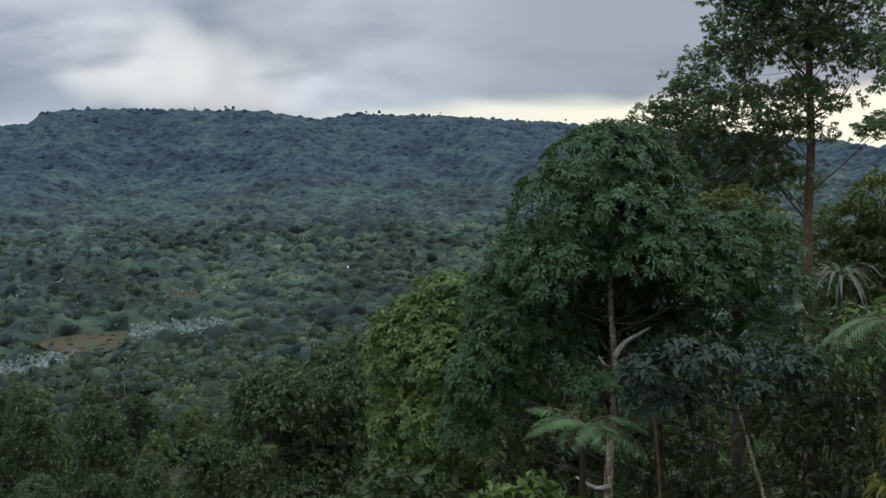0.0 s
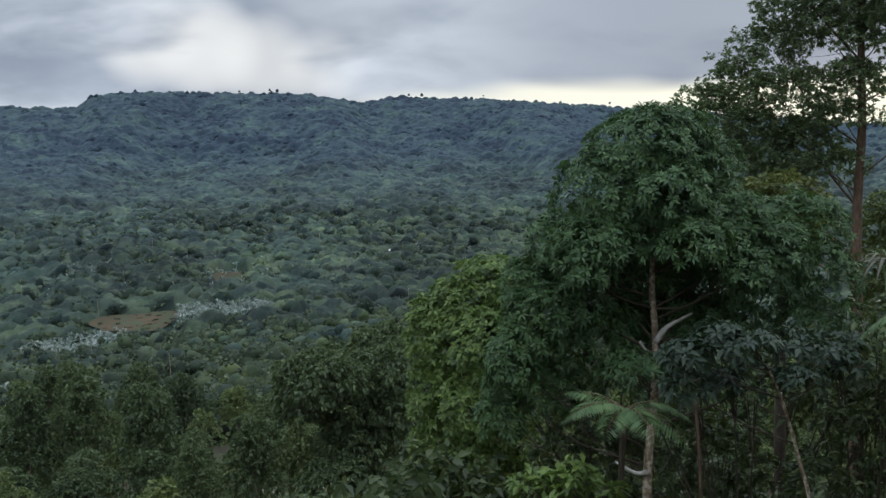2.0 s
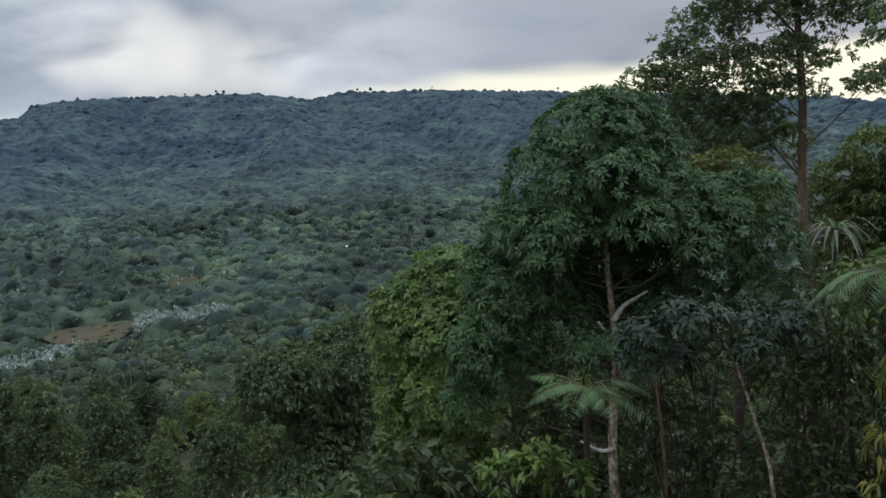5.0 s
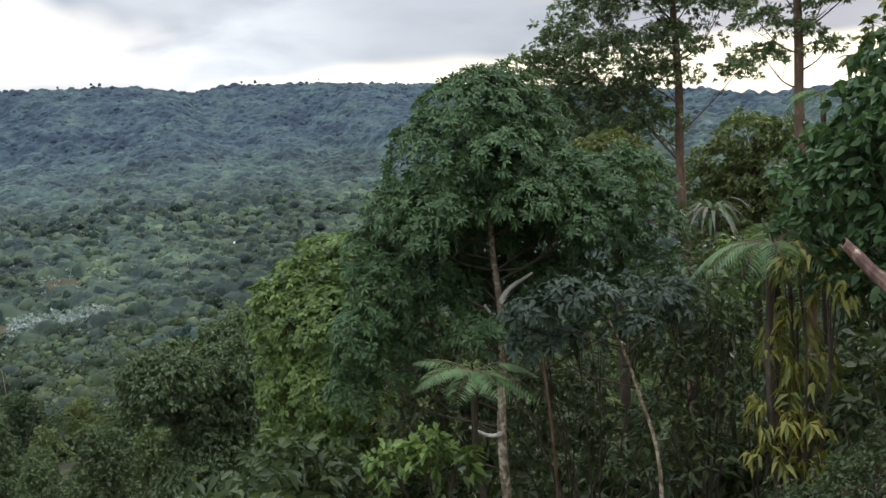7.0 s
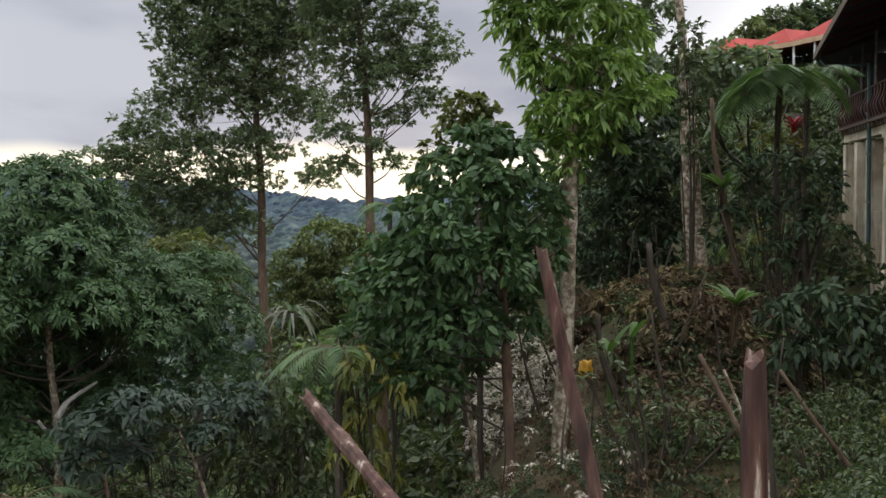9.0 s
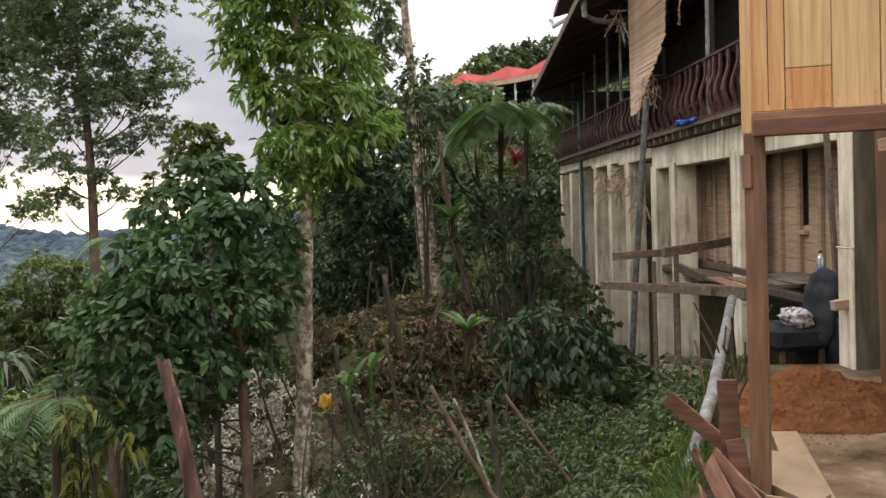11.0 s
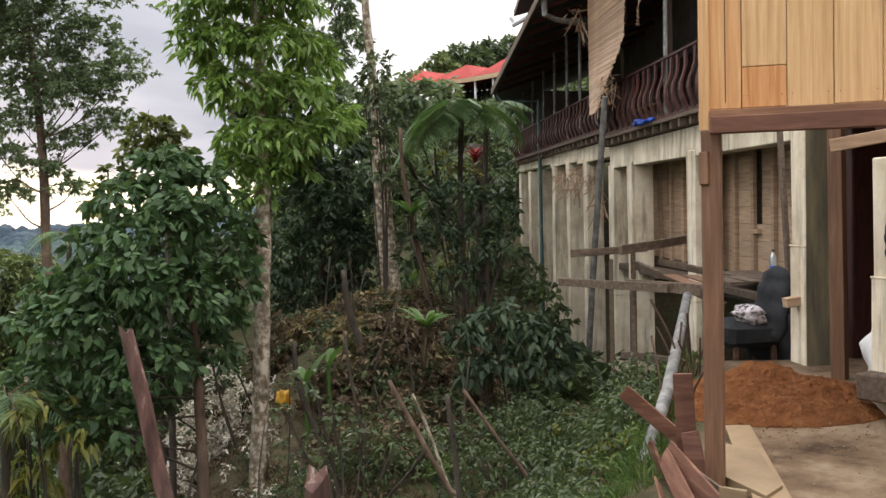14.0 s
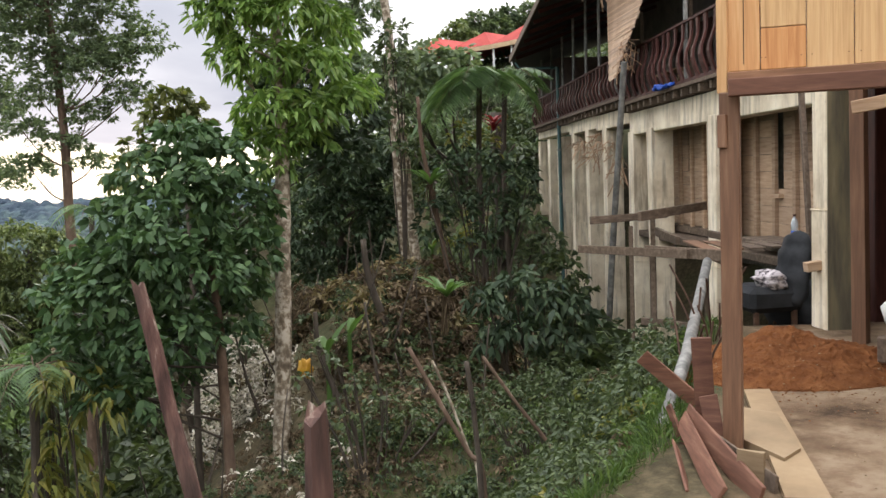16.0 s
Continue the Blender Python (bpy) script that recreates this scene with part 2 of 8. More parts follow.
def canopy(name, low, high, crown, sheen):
    """Closed forest canopy seen from afar: crowns of their own tint, greener below; on the heights distance haze is
    painted in as blue-green.
    """
    def build(nt, b):
        tc, vo = nt.nodes.new("ShaderNodeTexCoord"), nt.nodes.new("ShaderNodeTexVoronoi")
        vo.inputs["Scale"].default_value = 1.0 / crown
        nt.links.new(tc.outputs["Object"], vo.inputs["Vector"])
        sp = nt.nodes.new("ShaderNodeSeparateColor")
        nt.links.new(vo.outputs["Color"], sp.inputs[0])
        wide = noise_tex(nt, 0.011, 5.0, 0.6)
        col = ramp(nt, sp.outputs[0], [(0.0, low[0]), (0.55, low[1]), (1.0, low[2])])
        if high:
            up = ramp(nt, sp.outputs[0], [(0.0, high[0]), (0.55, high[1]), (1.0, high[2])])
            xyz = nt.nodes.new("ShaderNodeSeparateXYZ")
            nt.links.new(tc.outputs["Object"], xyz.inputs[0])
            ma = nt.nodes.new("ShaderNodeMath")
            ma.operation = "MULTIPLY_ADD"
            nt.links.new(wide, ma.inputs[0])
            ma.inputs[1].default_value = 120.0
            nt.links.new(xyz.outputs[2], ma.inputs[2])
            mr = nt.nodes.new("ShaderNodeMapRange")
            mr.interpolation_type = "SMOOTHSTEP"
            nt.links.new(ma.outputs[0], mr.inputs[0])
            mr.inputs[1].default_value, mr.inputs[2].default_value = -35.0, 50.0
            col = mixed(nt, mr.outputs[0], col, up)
        n = noise_tex(nt, 1.6 / crown, 6.0, 0.7)
        col = mixed(nt, 1.0, col, ramp(nt, n, [(0.3, (0.70, 0.72, 0.75)), (0.7, (1.25, 1.25, 1.2))]), "MULTIPLY")
        col = mixed(nt, 1.0, col, ramp(nt, wide, [(0.34, (0.58, 0.62, 0.72)), (0.5, (1.0, 1.0, 1.0)), (0.64, (1.42, 1.42, 1.10))]), "MULTIPLY")
        stand = noise_tex(nt, 0.034, 3.0, 0.55)
        col = mixed(nt, 1.0, col, ramp(nt, stand, [(0.36, (0.60, 0.64, 0.70)), (0.5, (1.0, 1.0, 1.0)), (0.64, (1.38, 1.36, 1.12))]), "MULTIPLY")
        nt.links.new(col, b.inputs["Base Color"])
        # bluish sheen pales crowns at grazing angles, a stand-in for haze
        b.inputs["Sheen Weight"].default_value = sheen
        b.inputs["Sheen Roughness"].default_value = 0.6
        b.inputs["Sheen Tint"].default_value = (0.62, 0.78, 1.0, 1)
        bump(nt, b, n, 0.3, 1.0)
    return material(name, build, 0.85, 0.15)


# the upper greens have distance haze painted in as blue
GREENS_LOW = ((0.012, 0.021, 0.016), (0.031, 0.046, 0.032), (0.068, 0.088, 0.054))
GREENS_HAZED = ((0.022, 0.037, 0.051), (0.031, 0.049, 0.067), (0.042, 0.064, 0.081))
M_CANOPY_FAR = canopy("ridge_forest_canopy", GREENS_LOW, GREENS_HAZED, 9, 0.035)
M_CANOPY_MID = canopy("valley_forest_canopy", GREENS_LOW, GREENS_HAZED, 8, 0.01)
M_CANOPY_NEAR = canopy("slope_forest_canopy", ((0.018, 0.028, 0.017), (0.030, 0.044, 0.025), (0.052, 0.068, 0.035)), None, 6, 0.02)
M_LEAF_VALLEY = leaf_material("valley_tree_leaf", (0.032, 0.050, 0.033), (0.056, 0.080, 0.047), (0.100, 0.125, 0.068), 0.6, drift=9.0)
M_LEAF_SLOPE = leaf_material("slope_tree_leaf", (0.048, 0.073, 0.035), (0.080, 0.115, 0.050), (0.126, 0.160, 0.068), 0.6, by_tree=True)
M_BARK_PALE = simple("pale_lichened_bark", [(0.30, (0.070, 0.052, 0.034)), (0.44, (0.15, 0.115, 0.075)), (0.51, (0.27, 0.22, 0.155)), (0.58, (0.48, 0.42, 0.33))], 11, (1, 1, 0.9), 0.85, 0.2, 0.6, 0.02)
M_BARK_DARK = simple("dark_bark", [(0.3, (0.030, 0.024, 0.018)), (0.6, (0.075, 0.060, 0.045)), (0.75, (0.14, 0.12, 0.095))], 9, (1, 1, 0.35), 0.9, 0.2, 0.6, 0.02)
M_BARK_BROWN = simple("red_brown_bark", [(0.3, (0.060, 0.038, 0.025)), (0.55, (0.13, 0.085, 0.058)), (0.75, (0.24, 0.18, 0.13))], 8, (1, 1, 0.4), 0.9, 0.2, 0.5, 0.02)
M_SOIL = simple("red_earth", [(0.25, (0.059, 0.020, 0.008)), (0.42, (0.126, 0.045, 0.015)), (0.60, (0.197, 0.077, 0.027)), (0.80, (0.286, 0.143, 0.063))], 7, (1, 1, 1), 0.95, 0.1, 1.0, 0.08, detail=12)


def stained_concrete(nt, b):
    """Cream cement face: cloudy patches, dark drips running down, pitting."""
    cloud = noise_tex(nt, 1.7, 6.0, 0.6)
    drips = noise_tex(nt, 3.2, 6.0, 0.65, (2.2, 2.2, 0.22))
    pits = noise_tex(nt, 26.0, 5.0, 0.7)
    col = ramp(nt, cloud, [(0.30, (0.47, 0.39, 0.275)), (0.48, (0.68, 0.59, 0.43)), (0.66, (0.82, 0.74, 0.57))])
    col = mixed(nt, ramp(nt, drips, [(0.50, (0, 0, 0)), (0.66, (0.72, 0.72, 0.72))]), col, (0.235, 0.20, 0.145))
    col = mixed(nt, ramp(nt, pits, [(0.60, (0, 0, 0)), (0.74, (0.6, 0.6, 0.6))]), col, (0.20, 0.165, 0.12))
    nt.links.new(col, b.inputs["Base Color"])
    bump(nt, b, pits, 0.35, 0.008)


M_CONCRETE = material("raw_stained_concrete", stained_concrete, 0.85, 0.25)
# mossy damp stain, darkened further to paint in the yard side's shade
M_CONCRETE_DAMP_SHADED = simple("damp_shaded_concrete", [(0.25, (0.055, 0.052, 0.038)), (0.42, (0.12, 0.108, 0.075)), (0.58, (0.21, 0.180, 0.105)), (0.78, (0.36, 0.32, 0.22))], 3.0, (1.8, 1.8, 0.28), 0.8, 0.3, 0.45, 0.012, detail=10)


def fresh_timber(nt, b):
    """Sawn boards: long grain, knots, blue-stain streaks; each board from pale straw to orange."""
    grain = noise_tex(nt, 5.0, 8.0, 0.65, (5.0, 5.0, 0.22), "Object", 0.6)
    fine = noise_tex(nt, 34.0, 4.0, 0.6, (3.0, 3.0, 0.08))
    stain = noise_tex(nt, 2.2, 4.0, 0.55, (2.0, 2.0, 0.5))
    orange = ramp(nt, grain, [(0.28, (0.34, 0.135, 0.045)), (0.5, (0.52, 0.245, 0.090)), (0.72, (0.64, 0.36, 0.155))])
    straw = ramp(nt, grain, [(0.28, (0.38, 0.220, 0.095)), (0.5, (0.56, 0.355, 0.165)), (0.72, (0.68, 0.48, 0.26))])
    col = mixed(nt, ramp(nt, piece(nt), [(0.25, (0, 0, 0)), (0.75, (1, 1, 1))]), straw, orange)
    col = mixed(nt, ramp(nt, fine, [(0.5, (0, 0, 0)), (0.8, (0.22, 0.22, 0.22))]), col, (0.26, 0.13, 0.055))
    col = mixed(nt, ramp(nt, stain, [(0.56, (0, 0, 0)), (0.74, (0.6, 0.6, 0.6))]), col, (0.20, 0.115, 0.065))
    nt.links.new(col, b.inputs["Base Color"])
    bump(nt, b, fine, 0.15, 0.003)


M_TIMBER = material("fresh_sawn_timber", fresh_timber, 0.6, 0.3)
M_TIMBER_RED = simple("reddish_hardwood", [(0.3, (0.115, 0.058, 0.034)), (0.55, (0.20, 0.108, 0.062)), (0.75, (0.29, 0.172, 0.10))], 6.0, (4, 4, 0.3), 0.6, 0.3, 0.2, 0.004, per_piece=0.3)
M_TIMBER_PALE = simple("pale_sawn_plank", [(0.3, (0.155, 0.105, 0.058)), (0.55, (0.245, 0.174, 0.100)), (0.8, (0.33, 0.250, 0.155))], 4.0, (0.6, 0.6, 5), 0.7, 0.25, 0.2, 0.004, per_piece=0.3)
M_BOARD_RED = simple("dark_red_board", [(0.3, (0.080, 0.036, 0.024)), (0.55, (0.15, 0.070, 0.045)), (0.75, (0.23, 0.125, 0.080))], 6.0, (0.6, 0.6, 5), 0.7, 0.25, 0.25, 0.004, per_piece=0.4)
M_SILL = simple("red_brown_beam", [(0.3, (0.15, 0.072, 0.038)), (0.55, (0.25, 0.128, 0.068)), (0.75, (0.34, 0.19, 0.105))], 6.0, (0.5, 0.5, 5), 0.65, 0.3, 0.2, 0.004)
M_WOOD_OLD = simple("old_greyed_board", [(0.25, (0.25, 0.165, 0.10)), (0.5, (0.40, 0.28, 0.185)), (0.75, (0.52, 0.39, 0.27))], 4.0, (0.7, 0.7, 7), 0.85, 0.2, 0.3, 0.006, per_piece=0.4)
M_WOOD_GREY = simple("weathered_plank", [(0.25, (0.060, 0.042, 0.030)), (0.5, (0.125, 0.092, 0.066)), (0.75, (0.21, 0.162, 0.118))], 6.0, (0.5, 4, 4), 0.9, 0.2, 0.35, 0.006, per_piece=0.3)
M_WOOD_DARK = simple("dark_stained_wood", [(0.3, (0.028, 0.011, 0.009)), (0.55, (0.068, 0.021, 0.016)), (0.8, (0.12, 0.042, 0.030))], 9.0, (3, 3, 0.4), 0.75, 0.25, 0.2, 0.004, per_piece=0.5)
M_STAKE = simple("flaking_brown_stake", [(0.30, (0.030, 0.018, 0.015)), (0.46, (0.075, 0.040, 0.033)), (0.58, (0.125, 0.070, 0.056)), (0.63, (0.26, 0.20, 0.16)), (0.67, (0.50, 0.44, 0.36))], 34, (2.2, 2.2, 0.30), 0.85, 0.2, 0.6, 0.003)
M_GALV = simple("weathered_grey_pipe", [(0.3, (0.07, 0.072, 0.066)), (0.46, (0.15, 0.148, 0.135)), (0.66, (0.32, 0.31, 0.28))], 9, (1, 1, 0.7), 0.65, 0.4, 0.2, 0.003, metal=0.1)
M_PIPE_GREEN = simple("faded_green_pipe", [(0.3, (0.035, 0.085, 0.085)), (0.7, (0.075, 0.15, 0.145))], 6, (1, 1, 0.4), 0.5, 0.4, 0.1, 0.002)
M_ROOF_DARK = simple("dark_corrugated_roof", [(0.3, (0.055, 0.055, 0.060)), (0.7, (0.12, 0.118, 0.12))], 5, (1, 1, 1), 0.7, 0.3, 0.2, 0.01)
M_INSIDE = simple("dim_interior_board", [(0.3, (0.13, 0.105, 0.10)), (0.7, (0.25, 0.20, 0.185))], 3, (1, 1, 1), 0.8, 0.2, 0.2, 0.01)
M_ROOF_RED = simple("red_sheet_roof", [(0.3, (0.27, 0.040, 0.034)), (0.7, (0.38, 0.070, 0.055))], 2, (1, 1, 1), 0.85, 0.15, 0.15, 0.01)
M_WHITE = simple("white_plastic", [(0.3, (0.55, 0.55, 0.52)), (0.7, (0.76, 0.76, 0.73))], 4, (1, 1, 1), 0.4, 0.4, 0.05, 0.002)
M_FASCIA = simple("cream_painted_fascia", [(0.3, (0.42, 0.28, 0.16)), (0.7, (0.58, 0.42, 0.26))], 3, (1, 1, 1), 0.7, 0.3, 0.1, 0.004)
M_REED = simple("split_bamboo_slat", [(0.25, (0.29, 0.175, 0.105)), (0.5, (0.46, 0.30, 0.19)), (0.75, (0.60, 0.43, 0.29))], 12, (0.4, 5, 5), 0.65, 0.3, 0.2, 0.003, per_piece=0.45)
M_RUST = simple("rusty_steel_bar", [(0.3, (0.050, 0.030, 0.022)), (0.7, (0.13, 0.075, 0.048))], 14, (1, 1, 1), 0.8, 0.3, 0.3, 0.002, metal=0.2)
M_BLACK = simple("black_plastic", [(0.3, (0.010, 0.011, 0.012)), (0.7, (0.028, 0.030, 0.032))], 6, (1, 1, 1), 0.75, 0.2, 0.1, 0.003)
M_CLOTH = simple("faded_navy_cloth", [(0.3, (0.022, 0.028, 0.045)), (0.7, (0.065, 0.072, 0.095))], 9, (1, 1, 1), 0.95, 0.1, 0.5, 0.01)
M_CLOTH_LIGHT = simple("pale_patterned_cloth", [(0.42, (0.04, 0.035, 0.04)), (0.5, (0.42, 0.38, 0.38)), (0.8, (0.6, 0.56, 0.54))], 26, (1, 1, 1), 0.95, 0.1, 0.4, 0.01)
M_BLUE = simple("blue_plastic_sheet", [(0.3, (0.01, 0.05, 0.30)), (0.7, (0.03, 0.12, 0.55))], 8, (1, 1, 1), 0.4, 0.4, 0.2, 0.004)
M_STONE = simple("mossy_stone", [(0.3, (0.06, 0.06, 0.045)), (0.6, (0.16, 0.15, 0.12)), (0.8, (0.28, 0.26, 0.22))], 8, (1, 1, 1), 0.9, 0.2, 0.6, 0.02)


def clear_plastic(nt, b):
    b.inputs["Base Color"].default_value = (0.72, 0.80, 0.86, 1)
    b.inputs["Transmission Weight"].default_value = 0.7


M_PET = material("clear_bottle_plastic", clear_plastic, 0.12, 0.5)

# ---- building tools ----
rng = np.random.default_rng(7)
HOUSE_AZ = radians(47.5)
EU = np.array([math.sin(HOUSE_AZ), math.cos(HOUSE_AZ), 0.0])   # along the stilted house, away from the yard
EW = np.array([math.cos(HOUSE_AZ), -math.sin(HOUSE_AZ), 0.0])  # into the house
HOUSE_X, HOUSE_Y = 0.022, 0.685                                # where the house axes cross
HOUSE_M = Matrix(((EU[0], EW[0], 0, HOUSE_X), (EU[1], EW[1], 0, HOUSE_Y), (0, 0, 1, 0), (0, 0, 0, 1)))


def hw(u, w, z):
    """World place of a point in the house's own axes."""
    return Vector((HOUSE_X + u * EU[0] + w * EW[0], HOUSE_Y + u * EU[1] + w * EW[1], z))


def thing(name, place, label, category, group="", kind=""):
    ob = new(name)
    ob.empty_display_size = 0.2
    ob.location = place
    return tagged(ob, label, category, group, kind)


def hang(ob, parent, label=""):
    """Makes ob a part of parent without moving it."""
    ob.parent = parent
    ob.matrix_parent_inverse = place_of(parent).inverted()
    if label:
        ob["label"] = label
    return ob


def place_of(ob):
    m = ob.matrix_basis.copy()
    while ob.parent:
        m = ob.parent.matrix_basis @ ob.matrix_parent_inverse @ m if ob.parent else m
        ob = ob.parent
    return m


def part(name, bm, mat, parent=None, label="", smooth=False):
    me = bpy.data.meshes.new(name)
    bm.normal_update()
    bm.to_mesh(me)
    bm.free()
    me.materials.append(mat)
    if smooth:
        me.polygons.foreach_set("use_smooth", [True] * len(me.polygons))
    ob = new(name, me)
    if parent:
        hang(ob, parent, label)
    elif label:
        ob["label"] = label
    return ob


def raw_mesh(name, verts, faces, mat, smooth=False):
    """A mesh from numpy arrays; faces all have the same number of corners."""
    me = bpy.data.meshes.new(name)
    nf, k = faces.shape
    me.vertices.add(len(verts))
    me.vertices.foreach_set("co", np.ascontiguousarray(verts, dtype=np.float32).ravel())
    me.loops.add(nf * k)
    me.loops.foreach_set("vertex_index", np.ascontiguousarray(faces, dtype=np.int32).ravel())
    me.polygons.add(nf)
    me.polygons.foreach_set("loop_start", np.arange(0, nf * k, k, dtype=np.int32))
    if smooth:
        me.polygons.foreach_set("use_smooth", np.ones(nf, dtype=bool))
    me.update(calc_edges=True)
    me.materials.append(mat)
    return me


def box_into(bm, size, m=None, bevel=0.0, jitter=0.0):
    """A box with softened edges; size is its full extent, m its pose."""
    made = bmesh.ops.create_cube(bm, size=1.0)["verts"]
    for v in made:
        v.co = Vector((v.co.x * size[0], v.co.y * size[1], v.co.z * size[2]))
        if jitter:
            v.co += Vector([random.uniform(-jitter, jitter) for _ in range(3)])
    if bevel:
        edges = list({e for v in made for e in v.link_edges})
        r = bmesh.ops.bevel(bm, geom=edges, offset=bevel, segments=1, affect="EDGES", profile=0.5)
        made = list({v for f in r["faces"] for v in f.verts} | {v for v in made if v.is_valid})
    if m is not None:
        bmesh.ops.transform(bm, matrix=m, verts=made)
    return made


def hbox(u0, u1, w0, w1, z0, z1):
    """Size and pose of a box given by its extents in the house's axes."""
    c = ((u0 + u1) / 2, (w0 + w1) / 2, (z0 + z1) / 2)
    return (abs(u1 - u0), abs(w1 - w0), abs(z1 - z0)), HOUSE_M @ Matrix.Translation(c)


def beam_pose(a, b, turn=0.0):
    """Pose whose z axis runs from a to b, at the middle; and the length."""
    a, b = Vector(a), Vector(b)
    d = b - a
    q = d.to_track_quat("Z", "Y").to_matrix().to_4x4()
    return Matrix.Translation((a + b) / 2) @ q @ Matrix.Rotation(turn, 4, "Z"), d.length


def stick_into(bm, a, b, sx, sy, turn=0.0, bevel=0.004, jitter=0.0):
    m, n = beam_pose(a, b, turn)
    return box_into(bm, (sx, sy, n), m, bevel, jitter)


def tube_into(bm, pts, radii, sides=8, wob=0.0, caps=True):
    """A tapered tube through pts."""
    pts = [Vector(p) for p in pts]
    rings = []
    for i, p in enumerate(pts):
        d = (pts[min(i + 1, len(pts) - 1)] - pts[max(i - 1, 0)]).normalized()
        side = d.cross(Vector((0.31, 0.95, 0.1))).normalized()
        up = side.cross(d)
        ring = []
        for k in range(sides):
            a = 2 * math.pi * k / sides
            r = radii[i] * (1 + wob * random.uniform(-1, 1))
            ring.append(bm.verts.new(p + (side * math.cos(a) + up * math.sin(a)) * r))
        rings.append(ring)
    for r0, r1 in zip(rings, rings[1:]):
        for k in range(sides):
            bm.faces.new((r0[k], r0[(k + 1) % sides], r1[(k + 1) % sides], r1[k]))
    if caps:
        bm.faces.new(rings[0][::-1])
        bm.faces.new(rings[-1])
    return bm


def bend(pts, n):
    """Smooth points through a few given ones (Catmull-Rom)."""
    p = [np.array(q, float) for q in pts]
    p = [2 * p[0] - p[1]] + p + [2 * p[-1] - p[-2]]
    out = []
    for i in range(1, len(p) - 2):
        for k in range(n):
            t = k / n
            a, b, c, d = p[i - 1:i + 3]
            out.append(0.5 * (2 * b + (c - a) * t + (2 * a - 5 * b + 4 * c - d) * t * t + (3 * b - a - 3 * c + d) * t ** 3))
    return out + [p[-2]]


def unit(v):
    return v / np.maximum(np.linalg.norm(v, axis=-1, keepdims=True), 1e-9)


def leaf_arrays(pos, way, size, width=0.36, fold=0.25, droop=0.3, flat=0.6, up=None):
    """Folded pointed leaves: five corners and four triangles each."""
    n = len(pos)
    way = unit(way)
    if up is None:
        up = unit(rng.normal(0, 1 - flat, (n, 3)) + np.array([0, 0, flat]))
    side = unit(np.cross(way, up))
    top = np.cross(side, way)
    s = size[:, None]
    mid = pos + way * s * 0.48
    v = np.empty((n, 5, 3))
    v[:, 0] = pos
    v[:, 1] = mid + side * s * width * 0.5 + top * s * fold * width
    v[:, 2] = mid
    v[:, 3] = mid - side * s * width * 0.5 + top * s * fold * width
    v[:, 4] = pos + way * s - np.array([0, 0, 1.0]) * s * droop * 0.5
    f = np.array([[0, 2, 1], [0, 3, 2], [1, 2, 4], [2, 3, 4]])
    faces = (np.arange(n)[:, None, None] * 5 + f[None]).reshape(-1, 3)
    return v.reshape(-1, 3), faces


def tuft_arrays(pos, way, size, width=0.5, droop=0.3, flat=0.6):
    """Plain folded leaves of two triangles, for growth too dense to count."""
    n = len(pos)
    way = unit(way)
    up = unit(rng.normal(0, 1 - flat, (n, 3)) + np.array([0, 0, flat]))
    side = unit(np.cross(way, up))
    s = size[:, None]
    v = np.empty((n, 4, 3))
    v[:, 0] = pos
    mid = pos + way * s * 0.5 + np.cross(side, way) * s * 0.06
    v[:, 1] = mid + side * s * width * 0.5
    v[:, 2] = pos + way * s - np.array([0, 0, 1.0]) * s * droop * 0.5
    v[:, 3] = mid - side * s * width * 0.5
    f = np.array([[0, 1, 2], [0, 2, 3]])
    return v.reshape(-1, 3), (np.arange(n)[:, None, None] * 4 + f[None]).reshape(-1, 3)


def round_leaf_arrays(pos, way, size, width=0.5, droop=0.3, flat=0.6):
    """Broad oval leaves that bend along their length: six corners each."""
    n = len(pos)
    way = unit(way)
    up = unit(rng.normal(0, 1 - flat, (n, 3)) + np.array([0, 0, flat]))
    side = unit(np.cross(way, up))
    top = np.cross(side, way)
    s = size[:, None]
    sag = np.array([0, 0, 1.0]) * s * droop
    v = np.empty((n, 6, 3))
    v[:, 0] = pos
    for k, (along, half, lift) in enumerate(((0.30, 0.46, 0.05), (0.66, 0.40, 0.03))):
        c = pos + way * s * along + top * s * lift - sag * 0.5 * along ** 2
        v[:, 1 + 2 * k] = c + side * s * width * half
        v[:, 2 + 2 * k] = c - side * s * width * half
    v[:, 5] = pos + way * s - sag * 0.5
    f = np.array([[0, 2, 1], [1, 2, 4], [1, 4, 3], [3, 4, 5]])
    faces = (np.arange(n)[:, None, None] * 6 + f[None]).reshape(-1, 3)
    return v.reshape(-1, 3), faces


def joined(parts):
    vs, fs, k = [], [], 0
    for v, f in parts:
        vs.append(v)
        fs.append(f + k)
        k += len(v)
    return np.concatenate(vs), np.concatenate(fs)


